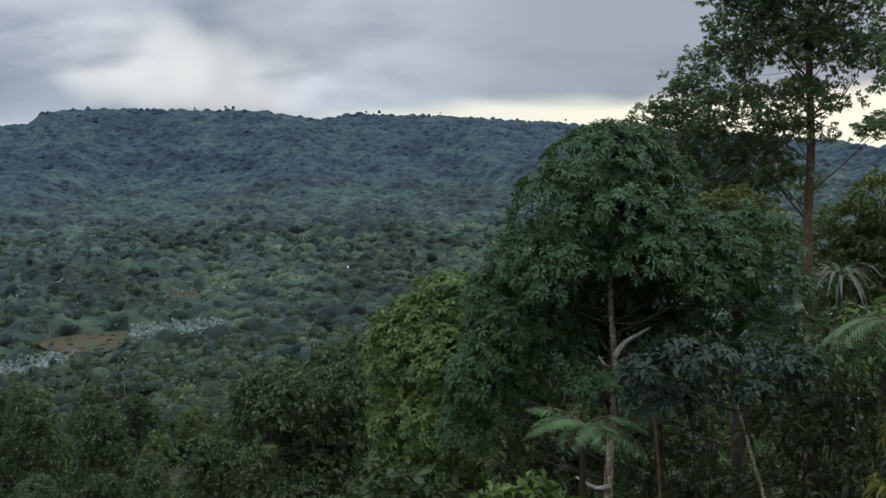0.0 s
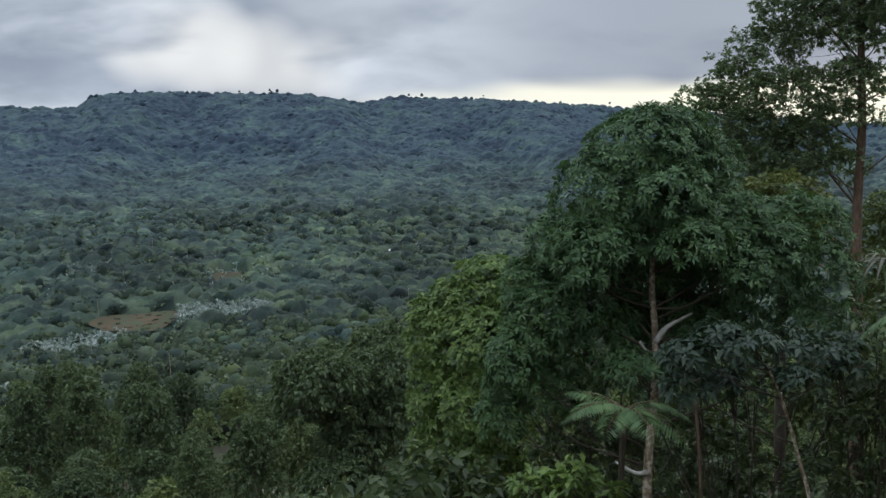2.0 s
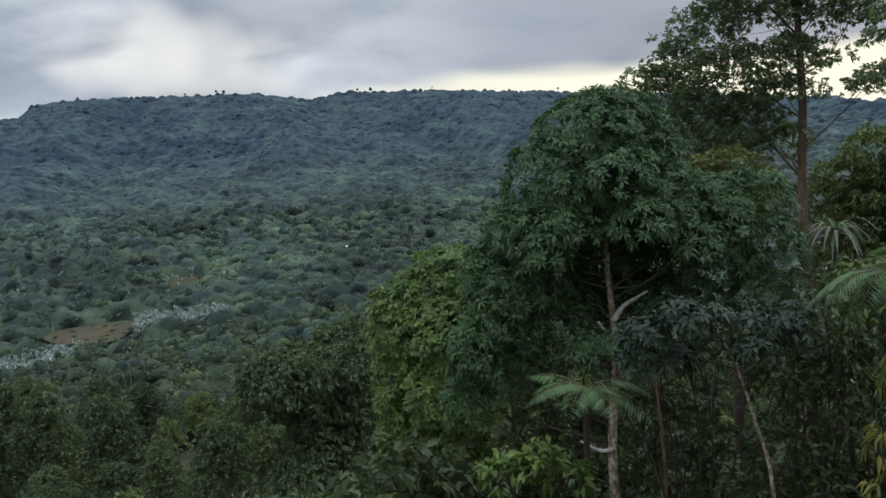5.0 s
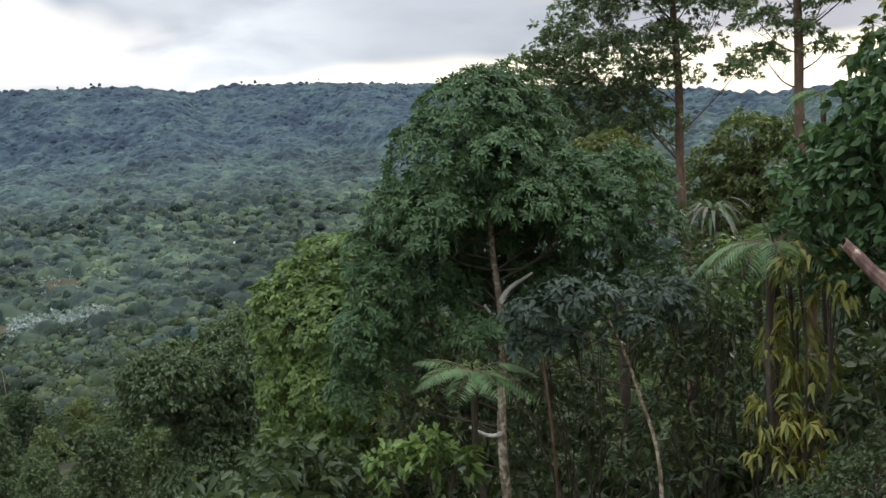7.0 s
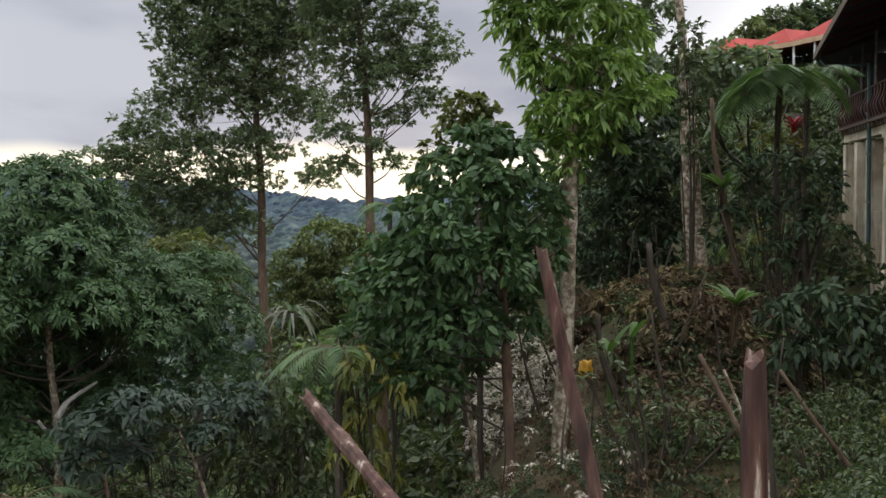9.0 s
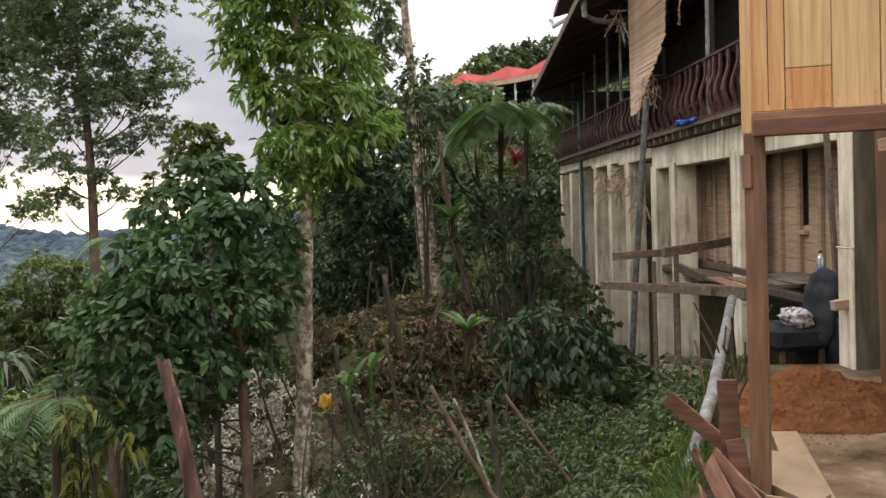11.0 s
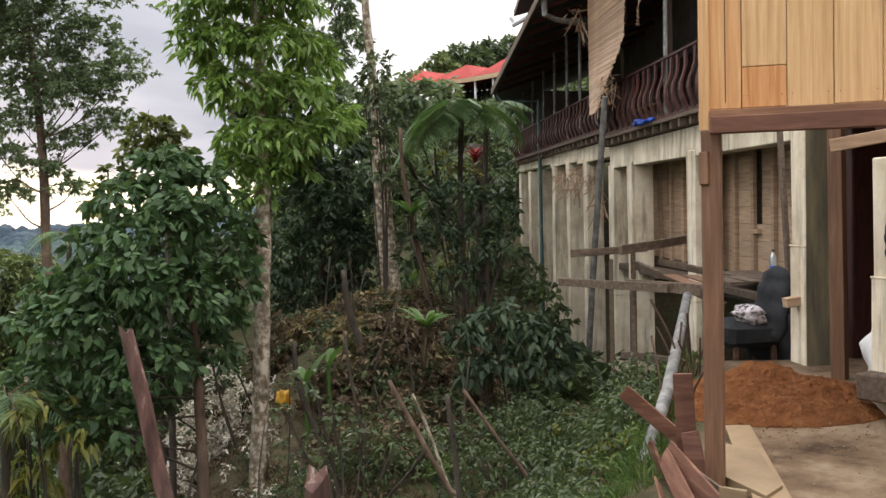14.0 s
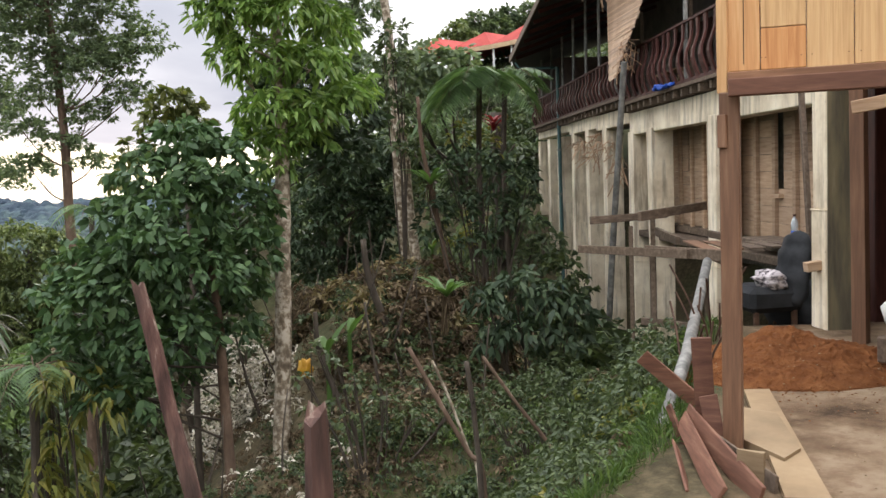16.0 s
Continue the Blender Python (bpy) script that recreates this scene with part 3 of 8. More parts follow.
def lobe_leaves(lobes, per_m2, leaf, per_rosette=6, width=0.36, droop=0.4, shell=0.55, lump=0.3, outward=0.6, flat=0.55, oval=False, light=False, whorl=False):
    """Leaf rosettes over the lobes of a crown; lobes are (x, y, z, across, upright)."""
    out = []
    for x, y, z, rh, rv in lobes:
        area = 4 * math.pi * ((rh * rh + 2 * rh * rv) / 3)
        n = max(6, int(area * per_m2))
        d = unit(rng.normal(size=(n, 3)))
        d[:, 2] = np.where(d[:, 2] < -0.5, -d[:, 2], d[:, 2])
        ph = rng.uniform(0, 6.28, 6)
        wave = np.sin(d[:, 0] * 5 + ph[0]) * np.sin(d[:, 1] * 5 + ph[1]) + np.sin(d[:, 2] * 6 + ph[2]) * np.sin(d[:, 0] * 7 + ph[3])
        r = (shell + (1 - shell) * np.sqrt(rng.uniform(size=n))) * (1 + lump * 0.5 * wave)
        c = np.array([x, y, z]) + d * r[:, None] * np.array([rh, rh, rv])
        k = per_rosette
        if whorl:
            # leaves spread like a star round the tip of each twig
            axis = unit(d + np.array([0, 0, 0.55]) + rng.normal(0, 0.25, (n, 3)))
            t1 = unit(np.cross(axis, np.array([0.3, 0.9, 0.2])))
            t2 = np.cross(axis, t1)
            phi = (np.arange(k) * 2 * math.pi / k)[None] + rng.uniform(0, 6.28, (n, 1)) + rng.normal(0, 0.25, (n, k))
            way = t1[:, None] * np.cos(phi)[..., None] + t2[:, None] * np.sin(phi)[..., None] + axis[:, None] * rng.uniform(0.05, 0.6, (n, k, 1)) - np.array([0, 0, 0.5 * droop])
            up = np.repeat(axis, k, 0) + rng.normal(0, 0.2, (n * k, 3))
            pos = np.repeat(c, k, 0) + way.reshape(-1, 3) * leaf * 0.08
            out.append(leaf_arrays(pos, way.reshape(-1, 3), leaf * rng.uniform(0.7, 1.2, n * k), width, 0.25, droop, flat, up))
            continue
        pos = np.repeat(c, k, 0) + rng.normal(0, leaf * 0.12, (n * k, 3))
        way = np.repeat(d, k, 0) * outward + unit(rng.normal(size=(n * k, 3))) * np.array([1, 1, 0.6]) + np.array([0, 0, -droop])
        size = leaf * rng.uniform(0.65, 1.25, n * k)
        if light:
            out.append(tuft_arrays(pos, way, size, width, droop, flat))
            continue
        out.append(round_leaf_arrays(pos, way, size, width, droop, flat) if oval else leaf_arrays(pos, way, size, width, 0.25, droop, flat))
    return joined(out)


def crown_object(name, lobes, mat, parent, label="", **kw):
    v, f = lobe_leaves(lobes, **kw)
    ob = new(name, raw_mesh(name, v, f, mat))
    tagged(ob, label, kind="stuff")
    return hang(ob, parent)


def limbs_to(tree, stem, lobes, mat, r0=0.05, twigs=4, rise=0.45):
    """One limb from the stem to each lobe, with a few twigs spreading inside it."""
    for x, y, z, rh, rv in lobes:
        best = min(range(len(stem)), key=lambda i: abs(stem[i][2] - (z - rise * math.hypot(stem[i][0] - x, stem[i][1] - y) - 0.4 * rv)))
        a = np.array(stem[best])
        c = np.array([x, y, z])
        gap = np.linalg.norm(c - a)
        if gap < 0.15:
            continue
        bm = bmesh.new()
        mid = (a + c) / 2 + np.array([0, 0, -0.08 * gap]) + rng.normal(0, 0.05 * gap, 3)
        way = bend([a, mid, c], 4)
        rr = r0 * (0.6 + 0.25 * gap ** 0.5)
        tube_into(bm, way, [rr * (1 - 0.7 * i / (len(way) - 1)) for i in range(len(way))], 6, 0.08)
        for _ in range(twigs):
            d = unit(rng.normal(size=3) + np.array([0, 0, 0.4]))
            e = c + d * np.array([rh, rh, rv]) * 0.85
            s = way[int(rng.integers(len(way) // 2, len(way)))]
            tw = bend([s, (s + e) / 2 + rng.normal(0, 0.08 * rh, 3), e], 3)
            tube_into(bm, tw, [rr * 0.32 * (1 - 0.75 * i / (len(tw) - 1)) for i in range(len(tw))], 4)
        part("limb", bm, mat, tree, smooth=True)


def grown_tree(name, label, stem, radii, lobes, bark, leafmat, r0=0.05, twigs=4, sides=10, category="tree", limb=None, rise=0.45, **kw):
    """A tree: trunk through the stem points, limbs to every lobe and a leafy crown."""
    base = stem[0]
    t = thing(name, (base[0], base[1], base[2]), label, category)
    way = bend(stem, 5)
    n = len(way)
    rad = [float(np.interp(i / (n - 1), np.linspace(0, 1, len(radii)), radii)) for i in range(n)]
    bm = bmesh.new()
    tube_into(bm, way, rad, sides, 0.07)
    part("trunk", bm, bark, t, smooth=True)
    limbs_to(t, way, lobes, limb or bark, r0, twigs, rise)
    crown_object("crown", lobes, leafmat, t, **kw)
    return t


def extra_limb(tree, pts, radii, mat):
    way = bend(pts, 4)
    bm = bmesh.new()
    tube_into(bm, way, [float(np.interp(i / (len(way) - 1), (0, 1), radii)) for i in range(len(way))], 7, 0.08)
    part("limb", bm, mat, tree, smooth=True)


# ---- the land ----
RIDGE_AZ = (-60, -33, -25.1, -24.2, -22, -17, -11.5, -8.2, -5.7, 0, 6.8, 14.6, 20, 27, 40)
RIDGE_EL = (2.2, 2.2, 2.05, 2.75, 2.95, 2.9, 2.65, 2.0, 2.3, 2.0, 1.35, 0.5, 0.0, -1.1, -1.4)


def step(x, a, b):
    t = np.clip((x - a) / (b - a), 0, 1)
    return t * t * (3 - 2 * t)


def hum(x, y, s, seed):
    """Cheap rolling relief between -1 and 1."""
    return (np.sin(x / s + seed) * np.cos(y / (1.3 * s) + 2 * seed) + 0.5 * np.sin((x + y) / (0.47 * s) + 3 * seed) * np.cos((x - 0.7 * y) / (0.6 * s) + seed)) / 1.5


def land(x, y):
    """Height of the ground."""
    x, y = np.asarray(x, float), np.asarray(y, float)
    r = np.hypot(x, y)
    az = np.degrees(np.arctan2(x, y))
    hx, hy = x - HOUSE_X, y - HOUSE_Y
    u, w = hx * EU[0] + hy * EU[1], hx * EW[0] + hy * EW[1]
    # the valley and the ridge across it
    crest = 1900 * np.tan(np.radians(np.interp(az, RIDGE_AZ, RIDGE_EL))) + 1.7
    prof = np.interp(r, (0, 60, 110, 250, 330, 400, 460, 600, 800, 1000, 1250, 1500), (-1, -27, -42, -68, -79, -85, -84, -81, -77, -70, -50, -22))
    up = np.clip((r - 1500) / 400, 0, 1)
    up = up * (1.35 - 0.35 * up)
    valley = np.where(r < 1500, prof, -22 + (crest + 22) * up)
    valley = np.where(r > 1900, crest - (r - 1900) * 0.10, valley)
    rough = np.clip((r - 150) / 600, 0, 1)
    valley = valley + rough * (8 * hum(x, y, 80, 1.7) + 13 * hum(x, y, 240, 0.4)) * (1 - 0.85 * step(r, 1500, 1880))
    # spurs and gullies run down the face of the ridge
    face = step(r, 1000, 1300) * (1 - step(r, 1650, 1890))
    valley = valley + face * (11 * np.sin(x / 62 + 1.5 * np.sin(r / 260)) + 6 * np.sin(x / 27 + r / 150 + 1.0))
    # our own hillside
    slope_l = -0.45 * np.maximum(0, r - 2.6)
    edge = np.minimum(-0.8 + 0.75 * (u - 2.5), 1.55) + 0.45 * np.maximum(0, u - 5.6)
    s = np.maximum(0, edge - w)
    yard = -(1.0 * np.minimum(s, 2.4) + 0.42 * np.maximum(0, s - 2.4))
    gully = -2.9 * step(u, 8.9, 12.4) * (1 - step(u, 22, 29)) - 0.33 * np.maximum(0, 2.0 - w) + 0.27 * np.maximum(0, u - 27)
    gully = gully + 2.4 * step(w, 5.5, 9.0) * step(u, 10, 14)
    gully = gully + 2.6 * np.exp(-((u - 15.5) / 5.2) ** 2 - ((w + 1.2) / 2.7) ** 2)
    gully = gully + 1.5 * np.exp(-((u - 17.5) / 4.5) ** 2 - ((w - 1.0) / 2.3) ** 2)
    right = yard + (gully - yard) * step(u, 8.8, 11.2)
    right = right + 0.12 * hum(x, y, 1.7, 2.0) * step(s + np.maximum(0, u - 10), 0.2, 1.5)
    side = step(az, 20, 37) * (1 - step(az, 120, 165)) + (1 - step(r, 1.8, 3.2))
    near = slope_l + (right - slope_l) * np.clip(side, 0, 1)
    back = np.minimum(0.10 * np.maximum(0, r - 4), 40)
    behind = np.clip(step(np.abs(az), 115, 150) + step(az, 95, 120), 0, 1)
    near = near + (back - near) * behind
    hill = 1.5 + 4.5 * step(az, 44, 54) + (0.03 + 0.10 * step(az, 46, 58)) * np.clip(r - 45, 0, 90) + 0.6 * hum(x, y, 30, 0.9)
    far_side = step(az, 33, 47)
    far = valley + (hill - valley) * np.clip(far_side + step(-az, 105, 150), 0, 1)
    return near + (far - near) * step(r, 32, 75)


def land1(x, y):
    return float(land(np.array([x]), np.array([y]))[0])


def make_ground():
    az = np.radians(np.concatenate([np.arange(-180, -46, 3.0), np.arange(-46, 92, 0.7), np.arange(92, 180, 3.0)]))
    rad = np.concatenate([np.arange(0.4, 30, 0.4), 30 * 1.03 ** np.arange(0, 172)])
    rad = rad[rad < 4700]
    A, R_ = np.meshgrid(az, rad)
    X, Y = R_ * np.sin(A), R_ * np.cos(A)
    Z = land(X, Y)
    nr, na = X.shape
    verts = np.concatenate([np.stack([X, Y, Z], -1).reshape(-1, 3), [[0, 0, land1(0, 0)]]])
    i, j = np.meshgrid(np.arange(nr - 1), np.arange(na), indexing="ij")
    j2 = (j + 1) % na
    quads = np.stack([i * na + j, (i + 1) * na + j, (i + 1) * na + j2, i * na + j2], -1).reshape(-1, 4)
    me = bpy.data.meshes.new("ground")
    cap = [(nr * na, int(k), int((k + 1) % na)) for k in range(na)]
    me.from_pydata(verts.tolist(), [], [tuple(q) for q in quads[:, ::-1].tolist()] + [c[::-1] for c in cap])
    me.polygons.foreach_set("use_smooth", [True] * len(me.polygons))

    def build(nt, b):
        """Trodden clay in the yard, leaf litter and weeds on the slope, woodland floor farther off."""
        tc = nt.nodes.new("ShaderNodeTexCoord")
        vr = nt.nodes.new("ShaderNodeVectorRotate")
        vr.rotation_type = "Z_AXIS"
        vr.inputs["Angle"].default_value = HOUSE_AZ
        nt.links.new(tc.outputs["Object"], vr.inputs["Vector"])
        sep = nt.nodes.new("ShaderNodeSeparateXYZ")
        nt.links.new(vr.outputs[0], sep.inputs[0])
        n1 = noise_tex(nt, 1.6, 8, 0.65)
        n2 = noise_tex(nt, 0.35, 4, 0.55)
        n3 = noise_tex(nt, 9.0, 8, 0.7)
        clay = ramp(nt, n1, [(0.34, (0.040, 0.025, 0.014)), (0.44, (0.098, 0.064, 0.037)), (0.54, (0.170, 0.120, 0.074)), (0.68, (0.235, 0.178, 0.118))])
        clay = mixed(nt, ramp(nt, n3, [(0.48, (0, 0, 0)), (0.68, (0.7, 0.7, 0.7))]), clay, (0.12, 0.072, 0.042))
        litter = ramp(nt, n3, [(0.3, (0.030, 0.026, 0.014)), (0.5, (0.065, 0.052, 0.028)), (0.7, (0.12, 0.095, 0.055))])
        weeds = ramp(nt, n1, [(0.35, (0.020, 0.034, 0.012)), (0.7, (0.050, 0.080, 0.026))])
        wild = mixed(nt, ramp(nt, n2, [(0.5, (0, 0, 0)), (0.7, (0.7, 0.7, 0.7))]), litter, weeds)

        def rng_map(v, a, c):
            m = nt.nodes.new("ShaderNodeMapRange")
            nt.links.new(v, m.inputs[0])
            m.inputs[1].default_value, m.inputs[2].default_value = a, c
            return m.outputs[0]

        def times(a, c):
            m = nt.nodes.new("ShaderNodeMath")
            m.operation = "MULTIPLY"
            nt.links.new(a, m.inputs[0])
            nt.links.new(c, m.inputs[1])
            return m.outputs[0]
        # rotated axes: x runs into the house, y along it
        wob = nt.nodes.new("ShaderNodeMath")
        wob.operation = "MULTIPLY_ADD"
        nt.links.new(n1, wob.inputs[0])
        wob.inputs[1].default_value = 0.9
        lean = nt.nodes.new("ShaderNodeMath")
        lean.operation = "MULTIPLY_ADD"
        nt.links.new(sep.outputs[1], lean.inputs[0])
        lean.inputs[1].default_value = -0.42
        nt.links.new(sep.outputs[0], lean.inputs[2])
        nt.links.new(lean.outputs[0], wob.inputs[2])
        yard_w = rng_map(wob.outputs[0], -0.75, -0.35)
        yard_u = rng_map(sep.outputs[1], 11.5, 10.0)
        # far off, the soil takes the hazed canopy's blue-green, so gaps stay pale
        far = nt.nodes.new("ShaderNodeVectorMath")
        far.operation = "LENGTH"
        nt.links.new(tc.outputs["Object"], far.inputs[0])
        wood = ramp(nt, noise_tex(nt, 0.05, 6, 0.65), [(0.3, (0.034, 0.058, 0.050)), (0.7, (0.062, 0.096, 0.085))])
        wild = mixed(nt, rng_map(far.outputs["Value"], 60, 400), wild, wood)
        col = mixed(nt, times(yard_w, yard_u), wild, clay)
        nt.links.new(col, b.inputs["Base Color"])
        bump(nt, b, n3, 0.5, 0.03)
    me.materials.append(material("hillside_soil", build, 0.95, 0.15))
    g = new("ground", me)
    tagged(g, "hillside falling to a forested valley, trodden clay in the yard", "ground", kind="structure")


make_ground()


# ---- forest on the ridge and in the valley ----
CLEARINGS = ((-22.6, 440, 26, 28), (-17.2, 440, 24, 16), (-26.2, 405, 20, 16), (-15.0, 116, 13, 16), (-16.8, 540, 15, 24))


def cleared(x, y):
    """0 in the middle of a clearing, 1 in the forest."""
    az, rr = np.degrees(np.arctan2(x, y)), np.hypot(x, y)
    m = np.ones(np.shape(x))
    for ca, cr, cx, cy in CLEARINGS:
        q = np.sqrt(((az - ca) * np.radians(1) * cr / cx) ** 2 + ((rr - cr) / cy) ** 2)
        m = m * step(q, 0.85, 1.15)
    return m


def crown_relief(x, y, cell, table, tall):
    """Height of a closed canopy: one dome for each tree of an uneven lattice."""
    gx, gy = np.floor(x / cell).astype(int), np.floor(y / cell).astype(int)
    h = np.zeros(np.shape(x))
    for i in (-1, 0, 1):
        for j in (-1, 0, 1):
            t = table[(gx + i) % 211, (gy + j) % 211]
            cx, cy = (gx + i + t[..., 0]) * cell, (gy + j + t[..., 1]) * cell
            rad = cell * (0.55 + 0.45 * t[..., 2])
            top = cell * tall * (0.35 + 0.75 * t[..., 3] ** 2)
            d = ((x - cx) ** 2 + (y - cy) ** 2) / rad ** 2
            h = np.maximum(h, top * np.clip(1 - d, 0, 1) ** 0.7)
    return h


def canopy_sheet(name, label, radii, a0, a1, da, cells, tall, mat, fade=0):
    """The closed roof of a forest, crown beside crown."""
    A, R_ = np.meshgrid(np.radians(np.arange(a0, a1, da)), radii)
    A = A + np.radians(da) * rng.uniform(-0.35, 0.35, A.shape)
    R_ = R_ + np.gradient(radii)[:, None] * rng.uniform(-0.35, 0.35, R_.shape)
    X, Y = R_ * np.sin(A), R_ * np.cos(A)
    rise = np.zeros(X.shape)
    sink = 1 - step(radii, radii[0], radii[0] + 35)
    if fade:
        sink = sink + step(radii, radii[-1] - fade, radii[-1])
    for c, k in cells:
        rise = np.maximum(rise, k * crown_relief(X, Y, c, rng.uniform(0.05, 0.95, (211, 211, 4)), tall))
    rise = rise + 0.42 * crown_relief(X, Y, cells[0][0] * 0.42, rng.uniform(0.05, 0.95, (211, 211, 4)), tall) + rng.normal(0, 0.05 * cells[0][0], X.shape)
    Z = land(X, Y) - 2.0 + (rise + 2.6) * cleared(X, Y) - 14 * sink[:, None]
    nr, na = X.shape
    i, j = np.meshgrid(np.arange(nr - 1), np.arange(na - 1), indexing="ij")
    q = np.stack([i * na + j, i * na + j + 1, (i + 1) * na + j + 1, (i + 1) * na + j], -1).reshape(-1, 4)
    f = np.concatenate([q[:, [0, 1, 2]], q[:, [0, 2, 3]]])
    ob = new(name, raw_mesh(name, np.stack([X, Y, Z], -1).reshape(-1, 3), f, mat, True))
    return tagged(ob, label, "forest", kind="stuff")


def crown_domes(x, y, z, rad, tall, rings, sides):
    """Lumpy crowns as domes with a skirt; one island each."""
    n = len(x)
    el = np.radians(np.linspace(62, -35, rings))
    verts = np.empty((n, 1 + rings * sides, 3))
    verts[:, 0] = np.stack([x + rng.normal(0, 0.1, n) * rad, y + rng.normal(0, 0.1, n) * rad, z + tall], -1)
    turn = rng.uniform(0, 6.28, n)
    for i, e in enumerate(el):
        for k in range(sides):
            a = turn + 2 * math.pi * (k + 0.5 * (i % 2)) / sides
            q = rng.uniform(0.72, 1.25, n)
            verts[:, 1 + i * sides + k] = np.stack([x + np.cos(a) * math.cos(e) * rad * q, y + np.sin(a) * math.cos(e) * rad * q, z + math.sin(e) * tall * rng.uniform(0.8, 1.15, n)], -1)
    f = [[0, 1 + k, 1 + (k + 1) % sides] for k in range(sides)]
    for i in range(rings - 1):
        for k in range(sides):
            a, b = 1 + i * sides + k, 1 + i * sides + (k + 1) % sides
            f += [[a, a + sides, b], [b, a + sides, b + sides]]
    f = np.array(f)
    faces = (np.arange(n)[:, None, None] * (1 + rings * sides) + f[None]).reshape(-1, 3)
    return verts.reshape(-1, 3), faces


def scatter(r0, r1, a0, a1, spacing, soft=0.0):
    """Uneven places over a sector of the land; soft: how far its near and far limits are ragged."""
    out = []
    r = r0 * (1 - soft)
    while r < r1 * (1 + soft):
        d = spacing(r)
        n = max(1, int(r * radians(a1 - a0) / d))
        az = np.radians(rng.uniform(a0, a1, n) if soft else np.linspace(a0, a1, n) + rng.uniform(-0.45, 0.45, n) * (a1 - a0) / n)
        rr = r + rng.uniform(-1.5, 1.5, n) * d if soft else r + rng.uniform(-0.5, 0.5, n) * d
        out.append(np.stack([rr * np.sin(az), rr * np.cos(az)], -1))
        r += d
    p = np.concatenate(out)
    az, rr = np.degrees(np.arctan2(p[:, 0], p[:, 1])), np.hypot(p[:, 0], p[:, 1])
    keep = rng.uniform(size=len(p)) > 0.06
    if soft:
        wave = 0.55 * soft * hum(p[:, 0], p[:, 1], 60, 0.3)
        keep &= rng.uniform(size=len(p)) < step(rr, r0 * (1 - soft + wave), r0 * (1 + soft + wave))
        keep &= (rng.uniform(size=len(p)) > step(rr, r1 * (1 - soft + wave), r1 * (1 + soft + wave))) | (r1 > 2000)
        keep &= rr < 2420
    keep &= cleared(p[:, 0], p[:, 1]) > 0.5
    return p[keep]


def forest(name, label, r0, r1, a0, a1, spacing, grow, rings, sides, mat, leafy=0, flat=1.0, lift_by=1.0, soft=0.0):
    p = scatter(r0, r1, a0, a1, spacing, soft)
    d = spacing(np.hypot(p[:, 0], p[:, 1]))
    n = len(p)
    rad = d * rng.uniform(0.40, 0.90, n) * grow
    tall = rad * rng.uniform(0.7, 1.25, n) * flat
    giant = rng.uniform(size=n) > 0.95
    tall = np.where(giant, rad * rng.uniform(0.5, 0.8, n), tall)
    rad = np.where(giant, rad * 0.6, rad)
    lift = np.where(giant, rng.uniform(0.5, 1.1, n), rng.uniform(0.05, 0.5, n)) * d * lift_by
    z = land(p[:, 0], p[:, 1]) + lift
    parts = [crown_domes(p[:, 0], p[:, 1], z, rad * (0.86 if leafy else 1), tall * (0.86 if leafy else 1), rings, sides)]
    if leafy:
        m = np.repeat(np.arange(n), leafy)
        dr = unit(rng.normal(size=(len(m), 3)))
        dr[:, 2] = np.abs(dr[:, 2]) - 0.25
        pos = np.stack([p[m, 0], p[m, 1], z[m]], -1) + dr * np.stack([rad[m], rad[m], tall[m]], -1) * rng.uniform(0.85, 1.15, (len(m), 1))
        size = rad[m] * rng.uniform(0.24, 0.44, len(m))
        v, f = tuft_arrays(pos, dr + rng.normal(0, 0.7, (len(m), 3)), size, 0.75, 0.4, 0.5)
        leaves = new(name + "_leaves", raw_mesh(name + "_leaves", v, f, M_LEAF_VALLEY))
        tagged(leaves, "leaves of the " + label, "forest", kind="stuff")
    v, f = parts[0]
    ob = new(name, raw_mesh(name, v, f, mat, True))
    return tagged(ob, label, "forest", kind="stuff")


canopy_sheet("ridge_forest", "dense rainforest covering the far ridge, haze painted in as blue-green", np.arange(840, 1990, 4.4), -36, 42, 0.12, ((9, 1.0), (17, 0.75)), 0.95, M_CANOPY_FAR)
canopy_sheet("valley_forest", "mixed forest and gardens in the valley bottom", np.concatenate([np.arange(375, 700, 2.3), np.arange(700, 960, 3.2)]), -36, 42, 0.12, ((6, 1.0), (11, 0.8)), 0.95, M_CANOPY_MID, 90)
forest("valley_trees", "leafy trees standing over the valley forest", 330, 900, -36, 26, lambda r: 6.5 + r * 0.008, 0.72, 4, 7, M_CANOPY_MID, 26, 1.1, 0.75, 0.12)
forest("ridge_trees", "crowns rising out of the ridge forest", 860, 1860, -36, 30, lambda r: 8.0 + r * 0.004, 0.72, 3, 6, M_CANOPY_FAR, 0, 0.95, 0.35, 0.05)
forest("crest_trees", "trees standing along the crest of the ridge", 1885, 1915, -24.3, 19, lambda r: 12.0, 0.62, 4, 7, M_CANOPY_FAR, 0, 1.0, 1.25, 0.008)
forest("slope_forest", "young mixed trees on the lower slope", 150, 430, -40, 40, lambda r: 5.5 + r * 0.003, 0.9, 4, 8, M_CANOPY_NEAR, 64, 1.0, 1.1, 0.12)


